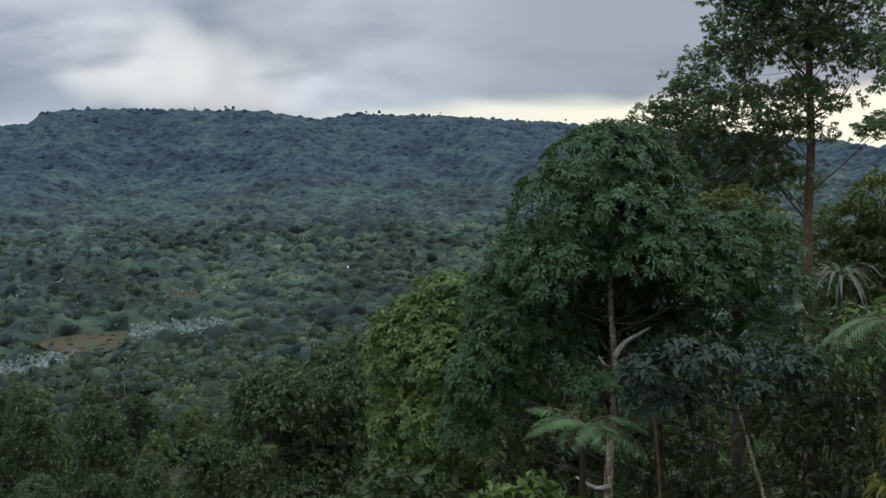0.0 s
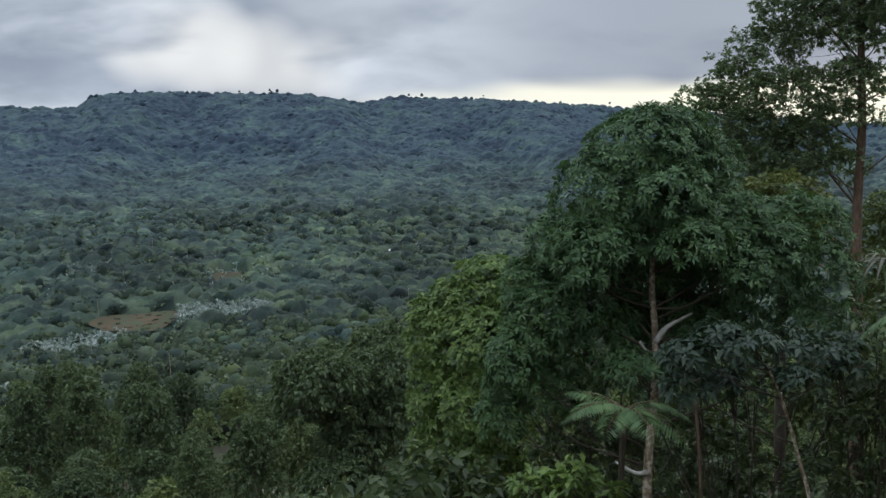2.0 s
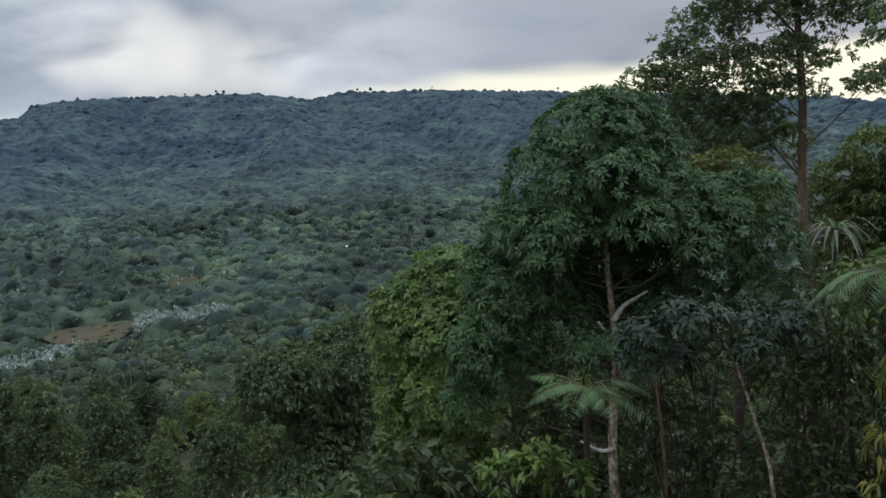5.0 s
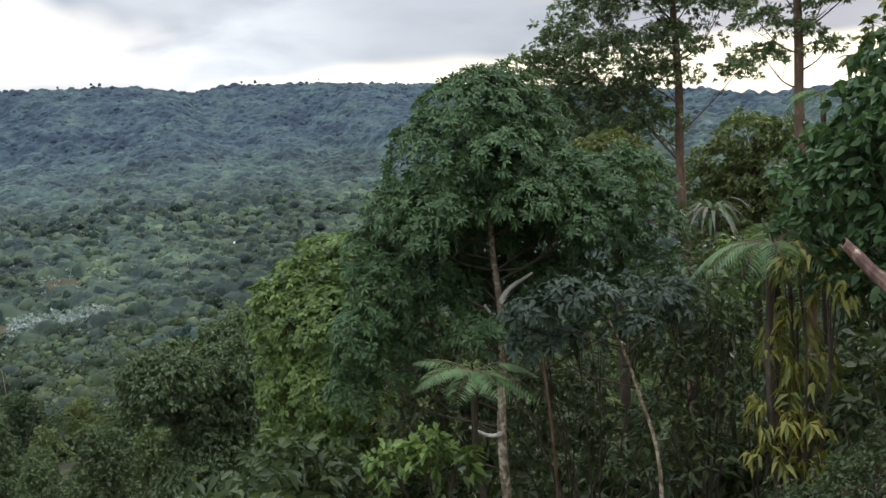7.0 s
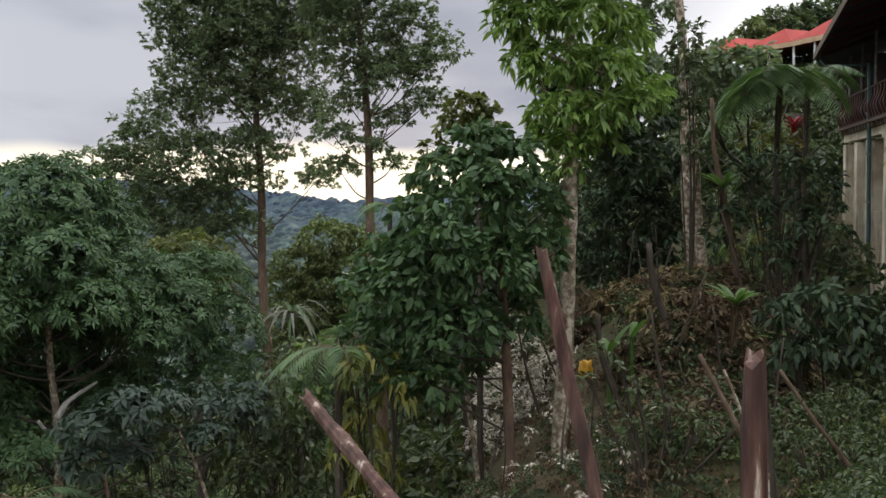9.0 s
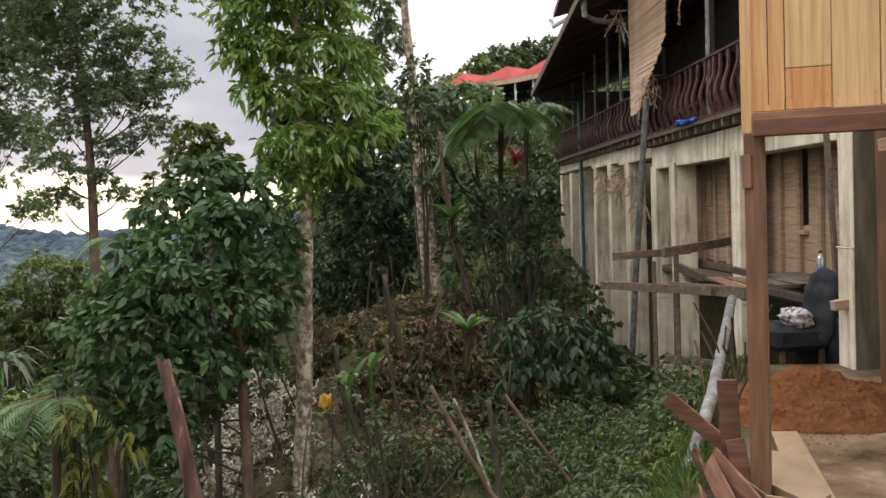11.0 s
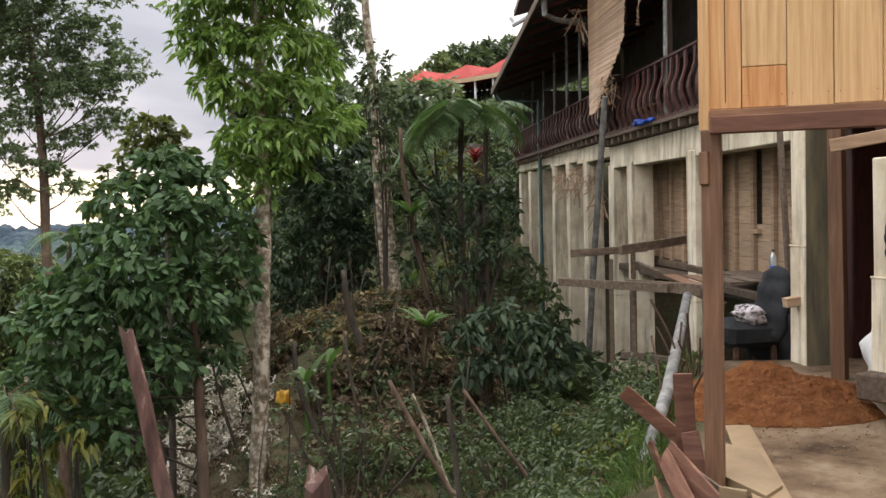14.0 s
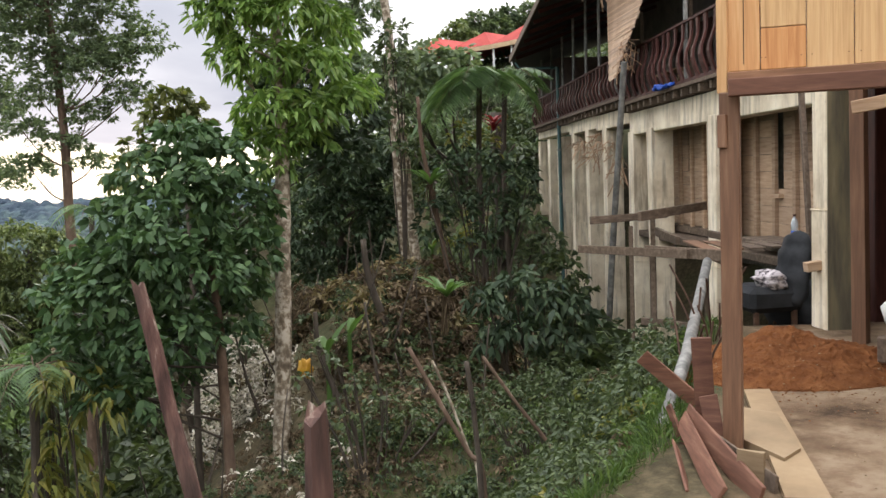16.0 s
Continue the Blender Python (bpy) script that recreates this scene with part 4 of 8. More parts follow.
def far_cottage():
    """A lone pale-roofed house in the valley."""
    x, y = -73.4, 650.0
    z = land1(x, y)
    t = thing("cottage", (x, y, z), "small white-roofed house alone in the valley forest", "house")
    bm = bmesh.new()
    box_into(bm, (4.6, 3.4, 4.0), Matrix.Translation((x, y, z + 3.0)), 0.05)
    part("wall", bm, M_WHITE, t)
    bm = bmesh.new()
    pr = [(-2.7, -2, 4.9), (2.7, -2, 4.9), (2.7, 2, 4.9), (-2.7, 2, 4.9), (-2.7, 0, 6.1), (2.7, 0, 6.1)]
    vs = [bm.verts.new((x + a, y + b, z + c)) for a, b, c in pr]
    for f in ((0, 1, 5, 4), (2, 3, 4, 5), (1, 2, 5), (3, 0, 4), (3, 2, 1, 0)):
        bm.faces.new([vs[i] for i in f])
    part("roof", bm, M_WHITE, t)
    for dx in (-1.2, 1.2):
        bm = bmesh.new()
        box_into(bm, (0.9, 0.1, 1.0), Matrix.Translation((x + dx, y - 1.72, z + 3.6)), 0.03)
        part("window", bm, M_BLACK, t)


far_cottage()


def garden_patch(name, label, az, r, across, deep, mat):
    """A cleared field lying on the land."""
    bm = bmesh.new()
    n, m = 18, 10
    a0 = radians(az)
    ex, ey = (math.cos(a0), -math.sin(a0)), (math.sin(a0), math.cos(a0))
    rows = []
    for j in range(m):
        row = []
        for i in range(n):
            s, t = 2 * i / (n - 1) - 1, 2 * j / (m - 1) - 1
            k = 1 + 0.18 * math.sin(3.1 * s + 2 * t + az)
            px_, py_ = s * across * math.sqrt(1 - 0.5 * t * t) * k, t * deep * math.sqrt(1 - 0.5 * s * s) * k
            x, y = ey[0] * r + ex[0] * px_ + ey[0] * py_, ey[1] * r + ex[1] * px_ + ey[1] * py_
            row.append(bm.verts.new((x, y, land1(x, y) + 1.2)))
        rows.append(row)
    for a, b in zip(rows, rows[1:]):
        for i in range(n - 1):
            bm.faces.new((a[i], a[i + 1], b[i + 1], b[i]))
    return tagged(part(name, bm, mat, smooth=True), label, "field", kind="structure")


M_FIELD = simple("tilled_garden_soil", [(0.36, (0.095, 0.066, 0.042)), (0.50, (0.070, 0.058, 0.038)), (0.58, (0.058, 0.075, 0.042))], 0.16, (1, 1, 1), 0.95, 0.1, 0.5, 0.4)
garden_patch("field", "small reddish cleared garden in the valley", -22.6, 446, 22, 18, M_FIELD)
garden_patch("field", "small brown cleared garden on the far slope", -16.8, 541, 11, 17, M_FIELD)


def banana_garden(name, label, az, r, across, deep, n):
    """Banana plants as sprays of long pale leaves."""
    a0 = radians(az)
    s = rng.uniform(-1, 1, (n, 2))
    px_, py_ = s[:, 0] * across, s[:, 1] * deep
    x = math.sin(a0) * (r + py_) + math.cos(a0) * px_
    y = math.cos(a0) * (r + py_) - math.sin(a0) * px_
    k = 7
    pos = np.repeat(np.stack([x, y, land(x, y) + 3.0 + rng.uniform(0, 2, n)], -1), k, 0)
    way = rng.normal(0, 1, (n * k, 3)) + np.array([0, 0, 0.8])
    v, f = leaf_arrays(pos, way, rng.uniform(1.8, 3.2, n * k), 0.26, 0.2, 0.5, 0.6)
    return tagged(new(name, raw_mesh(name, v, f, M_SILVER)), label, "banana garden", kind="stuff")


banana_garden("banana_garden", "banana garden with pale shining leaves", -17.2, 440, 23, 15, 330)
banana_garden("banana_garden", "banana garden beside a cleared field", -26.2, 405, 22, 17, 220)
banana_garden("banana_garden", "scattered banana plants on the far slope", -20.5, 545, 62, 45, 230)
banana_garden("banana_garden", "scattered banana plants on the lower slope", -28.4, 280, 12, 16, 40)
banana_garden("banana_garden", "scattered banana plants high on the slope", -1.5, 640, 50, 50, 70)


def dead_snags():
    """Bare pale trunks standing out of the valley forest."""
    bm = bmesh.new()
    for _ in range(70):
        az, r = radians(random.uniform(-34, 12)), random.uniform(170, 1150)
        x, y = r * math.sin(az), r * math.cos(az)
        z = land1(x, y)
        h = random.uniform(7, 15)
        tube_into(bm, [(x, y, z), (x + random.uniform(-0.5, 0.5), y, z + h)], [0.14, 0.07], 5)
    tagged(part("dead_snags", bm, M_BARK_PALE), "bare pale trunks standing out of the forest", "dead trees", kind="stuff")


dead_snags()
# ---- the trees near by ----
M_LEAF_YELLOW_GREEN = leaf_material("yellow_green_leaf", (0.060, 0.078, 0.024), (0.110, 0.130, 0.038), (0.190, 0.195, 0.065), 0.5, 0.35)


M_BARK_WHITE = simple("whitish_bark", [(0.3, (0.22, 0.20, 0.17)), (0.6, (0.46, 0.44, 0.40)), (0.8, (0.62, 0.60, 0.56))], 9, (1, 1, 0.8), 0.85, 0.2, 0.5, 0.02)


def rooted(stem):
    """Carries the stem down to the ground under its foot."""
    x, y, z = stem[0]
    g = land1(x, y) - 0.25
    return [(x + 0.03, y, g)] + [p for p in stem if p[2] > g + 0.4]


broadleaf_tree = grown_tree("broadleaf_tree", "tall evergreen with dense dark glossy whorled leaves on the slope",
    rooted([(2.64, 15.55, -4.50), (2.69, 15.65, -3.72), (2.80, 15.78, -2.74), (2.84, 15.90, -1.86), (2.80, 16.02, -0.88), (2.89, 16.18, 0.29)]), (0.085, 0.08, 0.07, 0.055, 0.035),
    [
        (2.66, 16.29, 1.32, 1.05, 0.86), (3.15, 16.45, 1.60, 0.80, 0.66), (3.61, 16.81, 1.05, 0.78, 0.92), (1.97, 15.90, 0.72, 0.87, 0.87), (1.20, 16.06, -0.16, 0.59, 0.54),
        (1.84, 15.68, -0.12, 0.86, 0.58), (2.94, 16.45, 0.06, 1.11, 0.80), (3.87, 16.19, 0.06, 0.94, 0.79), (3.24, 15.14, -0.09, 0.65, 0.46),
        (4.14, 16.93, 1.01, 0.46, 0.61), (0.89, 16.08, -1.46, 0.75, 0.80), (0.36, 15.75, -2.28, 0.49, 0.74), (1.53, 16.54, -1.25, 0.92, 0.72),
        (1.21, 16.58, -2.41, 0.62, 0.73), (2.38, 15.52, -2.31, 0.63, 0.39), (4.76, 16.91, -0.03, 0.77, 0.62), (5.65, 17.13, -0.18, 0.89, 0.78),
        (5.94, 16.73, -0.97, 0.72, 0.72), (4.78, 16.58, -1.02, 0.92, 0.71), (5.75, 16.73, -1.70, 0.72, 0.41), (3.22, 16.86, -0.82, 0.62, 0.36),
        (1.61, 15.33, -0.45, 0.56, 0.47), (4.08, 15.51, -0.54, 0.57, 0.38), (1.71, 16.35, -1.95, 0.71, 0.61), (0.60, 16.15, -0.86, 0.45, 0.50),
        (2.25, 16.62, -1.60, 0.62, 0.52), (3.51, 16.76, -1.65, 0.73, 0.52), (4.21, 16.68, -1.65, 0.72, 0.41), (0.15, 16.12, -3.32, 0.46, 0.51),
        (4.78, 15.97, -0.33, 0.68, 0.58), (2.95, 15.53, 0.72, 0.75, 0.56), (2.85, 17.45, -0.75, 1.15, 0.75), (4.05, 17.50, -0.90, 1.05, 0.75),
        (1.75, 17.30, -0.75, 0.95, 0.80), (0.95, 16.75, -2.95, 0.70, 0.70), (3.10, 17.60, -1.75, 0.90, 0.60), (0.30, 16.40, -2.70, 0.50, 0.60)],
    M_BARK_PALE, M_LEAF_DARK, 0.022, 3, per_m2=38, leaf=0.138, per_rosette=9, width=0.30, droop=0.3, lump=0.22, shell=0.74, whorl=True, limb=M_BARK_DARK)

yellow_top_tree = grown_tree("yellow_top_tree", "rounded tree with yellowish young leaves at its top",
    rooted([(7.40, 23.36, -4.01), (7.45, 23.62, -1.98), (7.41, 23.81, -0.52)]), (0.16, 0.10, 0.05),
    [
        (6.76, 23.85, 0.00, 0.73, 0.51), (7.50, 23.90, 0.13, 0.80, 0.44), (8.22, 23.85, -0.40, 0.66, 0.66), (7.49, 24.27, -0.87, 1.05, 0.75)],
    M_BARK_DARK, M_LEAF_YELLOW_GREEN, 0.05, 3, per_m2=14, leaf=0.22, per_rosette=6, width=0.4)

round_green_tree = grown_tree("round_green_tree", "rounded fresh green tree with fine leaves on the slope",
    rooted([(0.57, 20.73, -6.77), (0.57, 20.87, -5.71), (0.35, 21.12, -3.72), (0.11, 21.30, -2.26)]), (0.16, 0.13, 0.10, 0.05),
    [
        (-0.01, 21.36, -1.72, 0.93, 0.67), (-0.69, 21.27, -2.24, 0.87, 0.80), (0.53, 21.94, -2.11, 0.82, 0.82), (-1.24, 21.15, -3.01, 0.80, 0.93),
        (-0.17, 20.68, -3.06, 1.11, 1.04), (0.49, 21.63, -3.72, 0.96, 1.23), (-1.40, 20.97, -4.33, 0.67, 1.00), (-0.60, 20.58, -4.50, 1.05, 1.05),
        (0.31, 20.93, -5.18, 1.00, 1.07), (-1.43, 20.80, -5.66, 0.67, 0.93), (-0.50, 20.49, -5.97, 1.05, 0.92), (-1.72, 20.69, -6.45, 0.67, 0.67),
        (0.28, 20.75, -6.50, 0.80, 0.67), (-1.63, 21.21, -2.47, 0.35, 0.53)],
    M_BARK_DARK, M_LEAF_GREEN, 0.05, 3, per_m2=25, leaf=0.165, per_rosette=8, width=0.42, lump=0.22, droop=0.25, shell=0.82, whorl=True)

umbrella_tree = grown_tree("umbrella_tree", "low spreading tree with a flat crown of dull large leaves",
    rooted([(4.49, 12.90, -3.71), (4.31, 13.00, -2.86), (4.10, 13.10, -2.06), (3.93, 13.14, -1.65)]), (0.036, 0.028, 0.022, 0.014),
    [
        (2.77, 13.13, -1.38, 0.40, 0.20), (3.22, 13.18, -1.15, 0.44, 0.18), (3.61, 12.88, -1.21, 0.43, 0.20), (4.28, 13.50, -1.33, 0.41, 0.18),
        (4.66, 13.19, -1.47, 0.36, 0.18), (5.02, 13.19, -1.60, 0.26, 0.18), (2.72, 13.07, -1.86, 0.36, 0.23), (3.30, 13.49, -1.90, 0.33, 0.18),
        (4.28, 12.75, -1.67, 0.35, 0.14), (3.92, 13.62, -1.86, 0.38, 0.18), (5.22, 14.02, -1.47, 0.34, 0.17)],
    M_BARK_PALE, M_LEAF_DULL, 0.016, 3, limb=M_BARK_DARK, per_m2=19, leaf=0.17, per_rosette=8, width=0.42, droop=0.5, shell=0.7, whorl=True)

tall_airy_tree = grown_tree("tall_airy_tree", "tall slender tree with an open airy crown on the valley edge",
    rooted([(12.43, 31.10, -4.46), (12.39, 31.19, -3.65), (12.44, 31.37, -1.01), (12.56, 31.49, 1.53), (12.55, 31.68, 3.87), (12.59, 31.84, 6.10), (13.07, 31.72, 8.53), (13.37, 31.72, 10.96)]), (0.19, 0.175, 0.16, 0.14, 0.11, 0.07, 0.035),
    [
        (12.32, 32.11, 7.33, 1.92, 1.63), (10.90, 32.96, 6.35, 1.28, 1.47), (13.62, 31.18, 6.28, 1.50, 1.47), (10.12, 33.33, 4.54, 1.18, 1.30),
        (11.67, 32.34, 4.91, 1.71, 1.14), (8.87, 34.06, 3.46, 0.96, 1.14), (10.37, 33.03, 2.91, 1.92, 1.14), (12.43, 31.71, 3.16, 1.50, 0.81),
        (14.03, 30.76, 4.44, 1.18, 0.98), (8.45, 34.22, 2.15, 0.85, 0.81), (11.13, 32.40, 1.26, 1.28, 0.81), (14.72, 30.57, 7.67, 1.28, 1.47),
        (10.11, 33.56, 7.39, 0.85, 1.30), (14.24, 30.43, 1.99, 0.75, 0.46), (15.18, 30.44, 9.69, 2.14, 1.95), (12.48, 32.24, 10.17, 2.56, 2.28),
        (13.78, 31.55, 12.17, 2.14, 1.95), (10.37, 33.52, 9.01, 1.07, 1.30), (10.10, 33.07, 1.09, 1.07, 0.81), (9.08, 33.73, 1.11, 0.75, 0.81),
        (8.87, 33.82, 0.51, 1.28, 0.72), (10.38, 32.80, 0.06, 1.50, 0.72), (11.60, 32.03, 0.44, 1.28, 0.65), (8.15, 34.47, 2.76, 0.96, 0.72),
        (12.03, 31.88, 2.05, 1.28, 0.65), (11.17, 32.93, 8.17, 1.50, 1.30), (13.19, 31.57, 7.71, 1.50, 1.30), (11.75, 32.40, 6.33, 1.71, 1.30),
        (13.03, 31.45, 4.87, 1.28, 0.98), (9.63, 33.44, 1.91, 1.28, 0.72)],
    M_BARK_BROWN, M_LEAF_OLIVE, 0.032, 5, rise=0.95, per_m2=22, leaf=0.155, per_rosette=10, width=0.40, light=True, shell=0.4, lump=0.75, droop=0.2)

slender_pale_tree = grown_tree("slender_pale_tree", "slender pale-trunked tree with layered sparse foliage",
    rooted([(11.96, 21.90, -3.63), (11.94, 21.96, -3.02), (11.94, 22.16, -0.43), (11.95, 22.26, 0.94), (12.03, 22.38, 3.08), (12.01, 22.58, 5.36), (11.91, 22.78, 7.04), (11.81, 22.98, 8.72)]), (0.17, 0.16, 0.14, 0.12, 0.10, 0.07, 0.035),
    [
        (12.19, 22.55, 6.43, 0.88, 0.78), (13.13, 21.90, 6.02, 0.96, 0.61), (13.73, 21.45, 5.24, 0.72, 0.54), (11.49, 22.91, 5.30, 0.80, 0.68),
        (12.73, 22.05, 4.58, 1.04, 0.61), (13.39, 21.56, 3.88, 0.64, 0.39), (11.61, 22.73, 3.93, 0.72, 0.54), (12.54, 22.08, 3.44, 0.64, 0.34),
        (11.32, 22.78, 2.18, 0.72, 0.34), (12.60, 21.95, 2.30, 0.48, 0.24), (12.76, 22.26, 7.48, 1.60, 1.10), (11.67, 23.06, 8.57, 1.60, 1.34),
        (13.34, 21.98, 8.68, 1.28, 0.98), (11.11, 23.26, 6.45, 0.64, 0.73), (11.97, 22.56, 4.75, 0.72, 0.49), (11.10, 23.34, 7.37, 0.96, 0.98),
        (11.54, 22.95, 6.14, 0.96, 0.68), (12.52, 22.25, 5.35, 0.80, 0.54), (13.13, 21.81, 4.88, 0.88, 0.44), (11.24, 22.90, 3.10, 0.64, 0.34),
        (11.99, 22.39, 2.77, 0.64, 0.29)],
    M_BARK_BROWN, M_LEAF_OLIVE, 0.030, 5, rise=0.8, per_m2=26, leaf=0.14, per_rosette=9, width=0.40, light=True, shell=0.4, lump=0.75, droop=0.2)

large_leaved_tree = grown_tree("large_leaved_tree", "dense dark tree with large drooping leaves and young tips",
    rooted([(7.28, 10.07, -2.56), (7.30, 10.08, -2.27), (7.32, 10.16, -1.10), (7.35, 10.23, -0.08), (7.32, 10.32, 0.87), (7.24, 10.44, 1.68)]), (0.075, 0.07, 0.065, 0.05, 0.03),
    [
        (7.20, 10.50, 2.12, 0.44, 0.33), (6.82, 10.72, 1.76, 0.40, 0.33), (7.49, 10.28, 1.82, 0.48, 0.40), (7.95, 10.41, 1.14, 0.45, 0.61),
        (6.86, 10.29, 1.25, 0.61, 0.46), (6.48, 10.90, 1.19, 0.40, 0.33), (6.14, 11.07, 0.68, 0.44, 0.33), (5.82, 11.26, 0.33, 0.31, 0.26),
        (6.24, 10.40, 0.50, 0.56, 0.38), (6.83, 9.90, 0.57, 0.55, 0.45), (7.85, 10.29, 0.32, 0.38, 0.45), (6.28, 10.92, -0.20, 0.48, 0.37),
        (6.55, 10.14, -0.13, 0.56, 0.42), (7.51, 10.48, -0.12, 0.45, 0.38), (6.13, 10.97, -0.78, 0.40, 0.33), (6.44, 10.52, -0.89, 0.43, 0.36),
        (6.02, 11.67, -0.34, 0.34, 0.31), (7.03, 10.74, -0.71, 0.30, 0.30), (7.67, 9.84, 0.73, 0.29, 0.43), (5.88, 10.50, 0.31, 0.35, 0.28),
        (7.00, 9.99, 1.60, 0.42, 0.31), (6.33, 10.01, 0.87, 0.48, 0.34)],
    M_BARK_BROWN, M_LEAF_DARK, 0.018, 3, limb=M_BARK_DARK, per_m2=38, leaf=0.14, per_rosette=5, width=0.56, droop=0.5, flat=0.4, oval=True)

pale_trunk_tree = grown_tree("pale_trunk_tree", "pale blotched trunk under a crown of bright long leaves",
    rooted([(8.19, 10.26, -3.29), (8.24, 10.27, -2.67), (8.39, 10.30, -1.13), (8.51, 10.33, 0.27), (8.62, 10.36, 1.58), (8.69, 10.40, 2.59), (8.74, 10.46, 3.67), (8.73, 10.54, 4.60)]), (0.115, 0.112, 0.11, 0.105, 0.09, 0.06, 0.03),
    [
        (8.36, 10.72, 3.83, 0.43, 0.35), (8.95, 10.34, 3.90, 0.50, 0.35), (8.55, 10.54, 3.21, 0.50, 0.39), (9.13, 10.16, 3.19, 0.50, 0.31),
        (9.47, 9.91, 2.72, 0.39, 0.22), (8.58, 10.47, 2.59, 0.50, 0.31), (9.04, 10.17, 2.58, 0.43, 0.27), (8.17, 10.80, 3.30, 0.27, 0.31),
        (8.73, 10.54, 4.60, 0.66, 0.39), (8.50, 10.74, 5.30, 0.66, 0.47), (8.65, 10.39, 2.12, 0.31, 0.19), (8.33, 10.60, 2.21, 0.23, 0.19),
        (9.83, 10.04, 2.90, 0.28, 0.24), (8.03, 10.93, 3.84, 0.27, 0.31), (9.61, 10.37, 3.72, 0.40, 0.36), (8.57, 10.42, 1.81, 0.27, 0.17),
        (8.92, 10.22, 2.19, 0.35, 0.22), (8.28, 10.90, 4.40, 0.46, 0.36), (9.10, 10.30, 4.50, 0.48, 0.36),
        (8.95, 10.50, 5.05, 0.58, 0.46), (8.15, 10.98, 5.10, 0.46, 0.42), (9.30, 10.20, 5.40, 0.42, 0.38)],
    M_BARK_PALE, M_LEAF_BRIGHT, 0.028, 3, per_m2=37, leaf=0.17, per_rosette=7, width=0.30, droop=0.6, flat=0.5, oval=True)

young_tip_tree = grown_tree("young_tip_tree", "slim tree with pale yellowish young leaves at its top",
    rooted([(8.29, 12.17, -2.50), (8.44, 12.28, 0.12), (8.50, 12.39, 1.88), (8.46, 12.46, 2.58)]), (0.06, 0.05, 0.04, 0.02),
    [
        (8.44, 12.50, 2.80, 0.33, 0.23), (8.20, 12.63, 2.54, 0.28, 0.19), (8.69, 12.32, 2.66, 0.25, 0.21), (7.96, 12.76, 2.15, 0.25, 0.19),
        (7.72, 12.88, 1.72, 0.23, 0.19)],
    M_BARK_DARK, M_LEAF_YELLOW_GREEN, 0.02, 3, per_m2=36, leaf=0.15, per_rosette=6, width=0.5, oval=True)

dense_dark_tree = grown_tree("dense_dark_tree", "dense dark evergreen standing behind the large-leaved tree",
    rooted([(9.32, 14.00, -4.16), (9.43, 14.09, -2.13), (9.47, 14.18, -0.71), (9.44, 14.29, 0.41)]), (0.13, 0.11, 0.08, 0.05),
    [
        (9.33, 14.38, 0.72, 0.71, 0.51), (10.02, 13.94, 0.90, 0.61, 0.56), (8.79, 14.69, 0.12, 0.61, 0.51), (9.54, 14.18, -0.10, 0.81, 0.56),
        (10.15, 13.80, 0.08, 0.56, 0.61), (8.99, 14.48, -0.80, 0.71, 0.51), (8.32, 14.93, -0.68, 0.56, 0.46), (9.66, 14.02, -1.12, 0.71, 0.51),
        (8.61, 14.67, -1.50, 0.61, 0.51), (8.03, 15.07, -1.28, 0.51, 0.46), (10.21, 11.98, 2.99, 0.60, 0.50), (10.61, 11.61, 3.17, 0.60, 0.50), (10.93, 11.30, 2.66, 0.60, 0.50), (10.33, 11.87, 2.31, 0.60, 0.50), (10.72, 11.50, 1.93, 0.60, 0.50)],
    M_BARK_DARK, M_LEAF_SHADE, 0.03, 3, per_m2=20, leaf=0.18, per_rosette=6, width=0.5, oval=True)

dark_understorey_tree = grown_tree("dark_understorey_tree", "dark evergreen tree with dense small leaves behind pale trunks",
    rooted([(13.90, 14.64, -3.63), (13.99, 14.71, -1.94), (14.04, 14.82, -0.25), (14.05, 14.91, 0.96)]), (0.14, 0.12, 0.09, 0.05),
    [
        (13.88, 15.07, 1.56, 0.91, 0.66), (14.52, 14.69, 2.03, 0.79, 0.72), (13.62, 15.15, 0.48, 0.85, 0.85), (14.35, 14.70, 0.83, 0.91, 0.91),
        (14.84, 14.36, 0.45, 0.60, 0.85), (13.88, 14.92, -0.37, 0.85, 0.60), (14.59, 14.46, -0.27, 0.60, 0.60), (14.90, 14.40, 1.54, 0.54, 0.72),
        (13.62, 15.69, -0.28, 0.62, 0.74)],
    M_BARK_DARK, M_LEAF_SHADE, 0.05, 3, per_m2=19, leaf=0.18, per_rosette=7, width=0.42)

grey_leaved_tree = grown_tree("grey_leaved_tree", "slender tree with grey-green foliage against the sky",
    rooted([(16.55, 16.37, 0.11), (16.60, 16.36, 1.79), (16.56, 16.49, 3.89), (16.50, 16.62, 5.58)]), (0.14, 0.12, 0.08, 0.04),
    [
        (16.36, 16.79, 5.30, 0.70, 0.49), (16.72, 16.35, 5.85, 0.56, 0.63), (16.16, 17.01, 4.33, 0.56, 0.49), (16.67, 16.35, 4.17, 0.77, 0.63),
        (16.49, 16.67, 6.84, 0.70, 0.63), (16.82, 16.14, 3.19, 0.70, 0.63), (16.29, 16.80, 3.06, 0.56, 0.63), (16.02, 17.22, 5.73, 0.49, 0.42),
        (16.78, 16.34, 7.81, 0.84, 0.56)],
    M_BARK_DARK, M_LEAF_OLIVE, 0.04, 4, per_m2=20, leaf=0.2, per_rosette=7, width=0.4, shell=0.4)

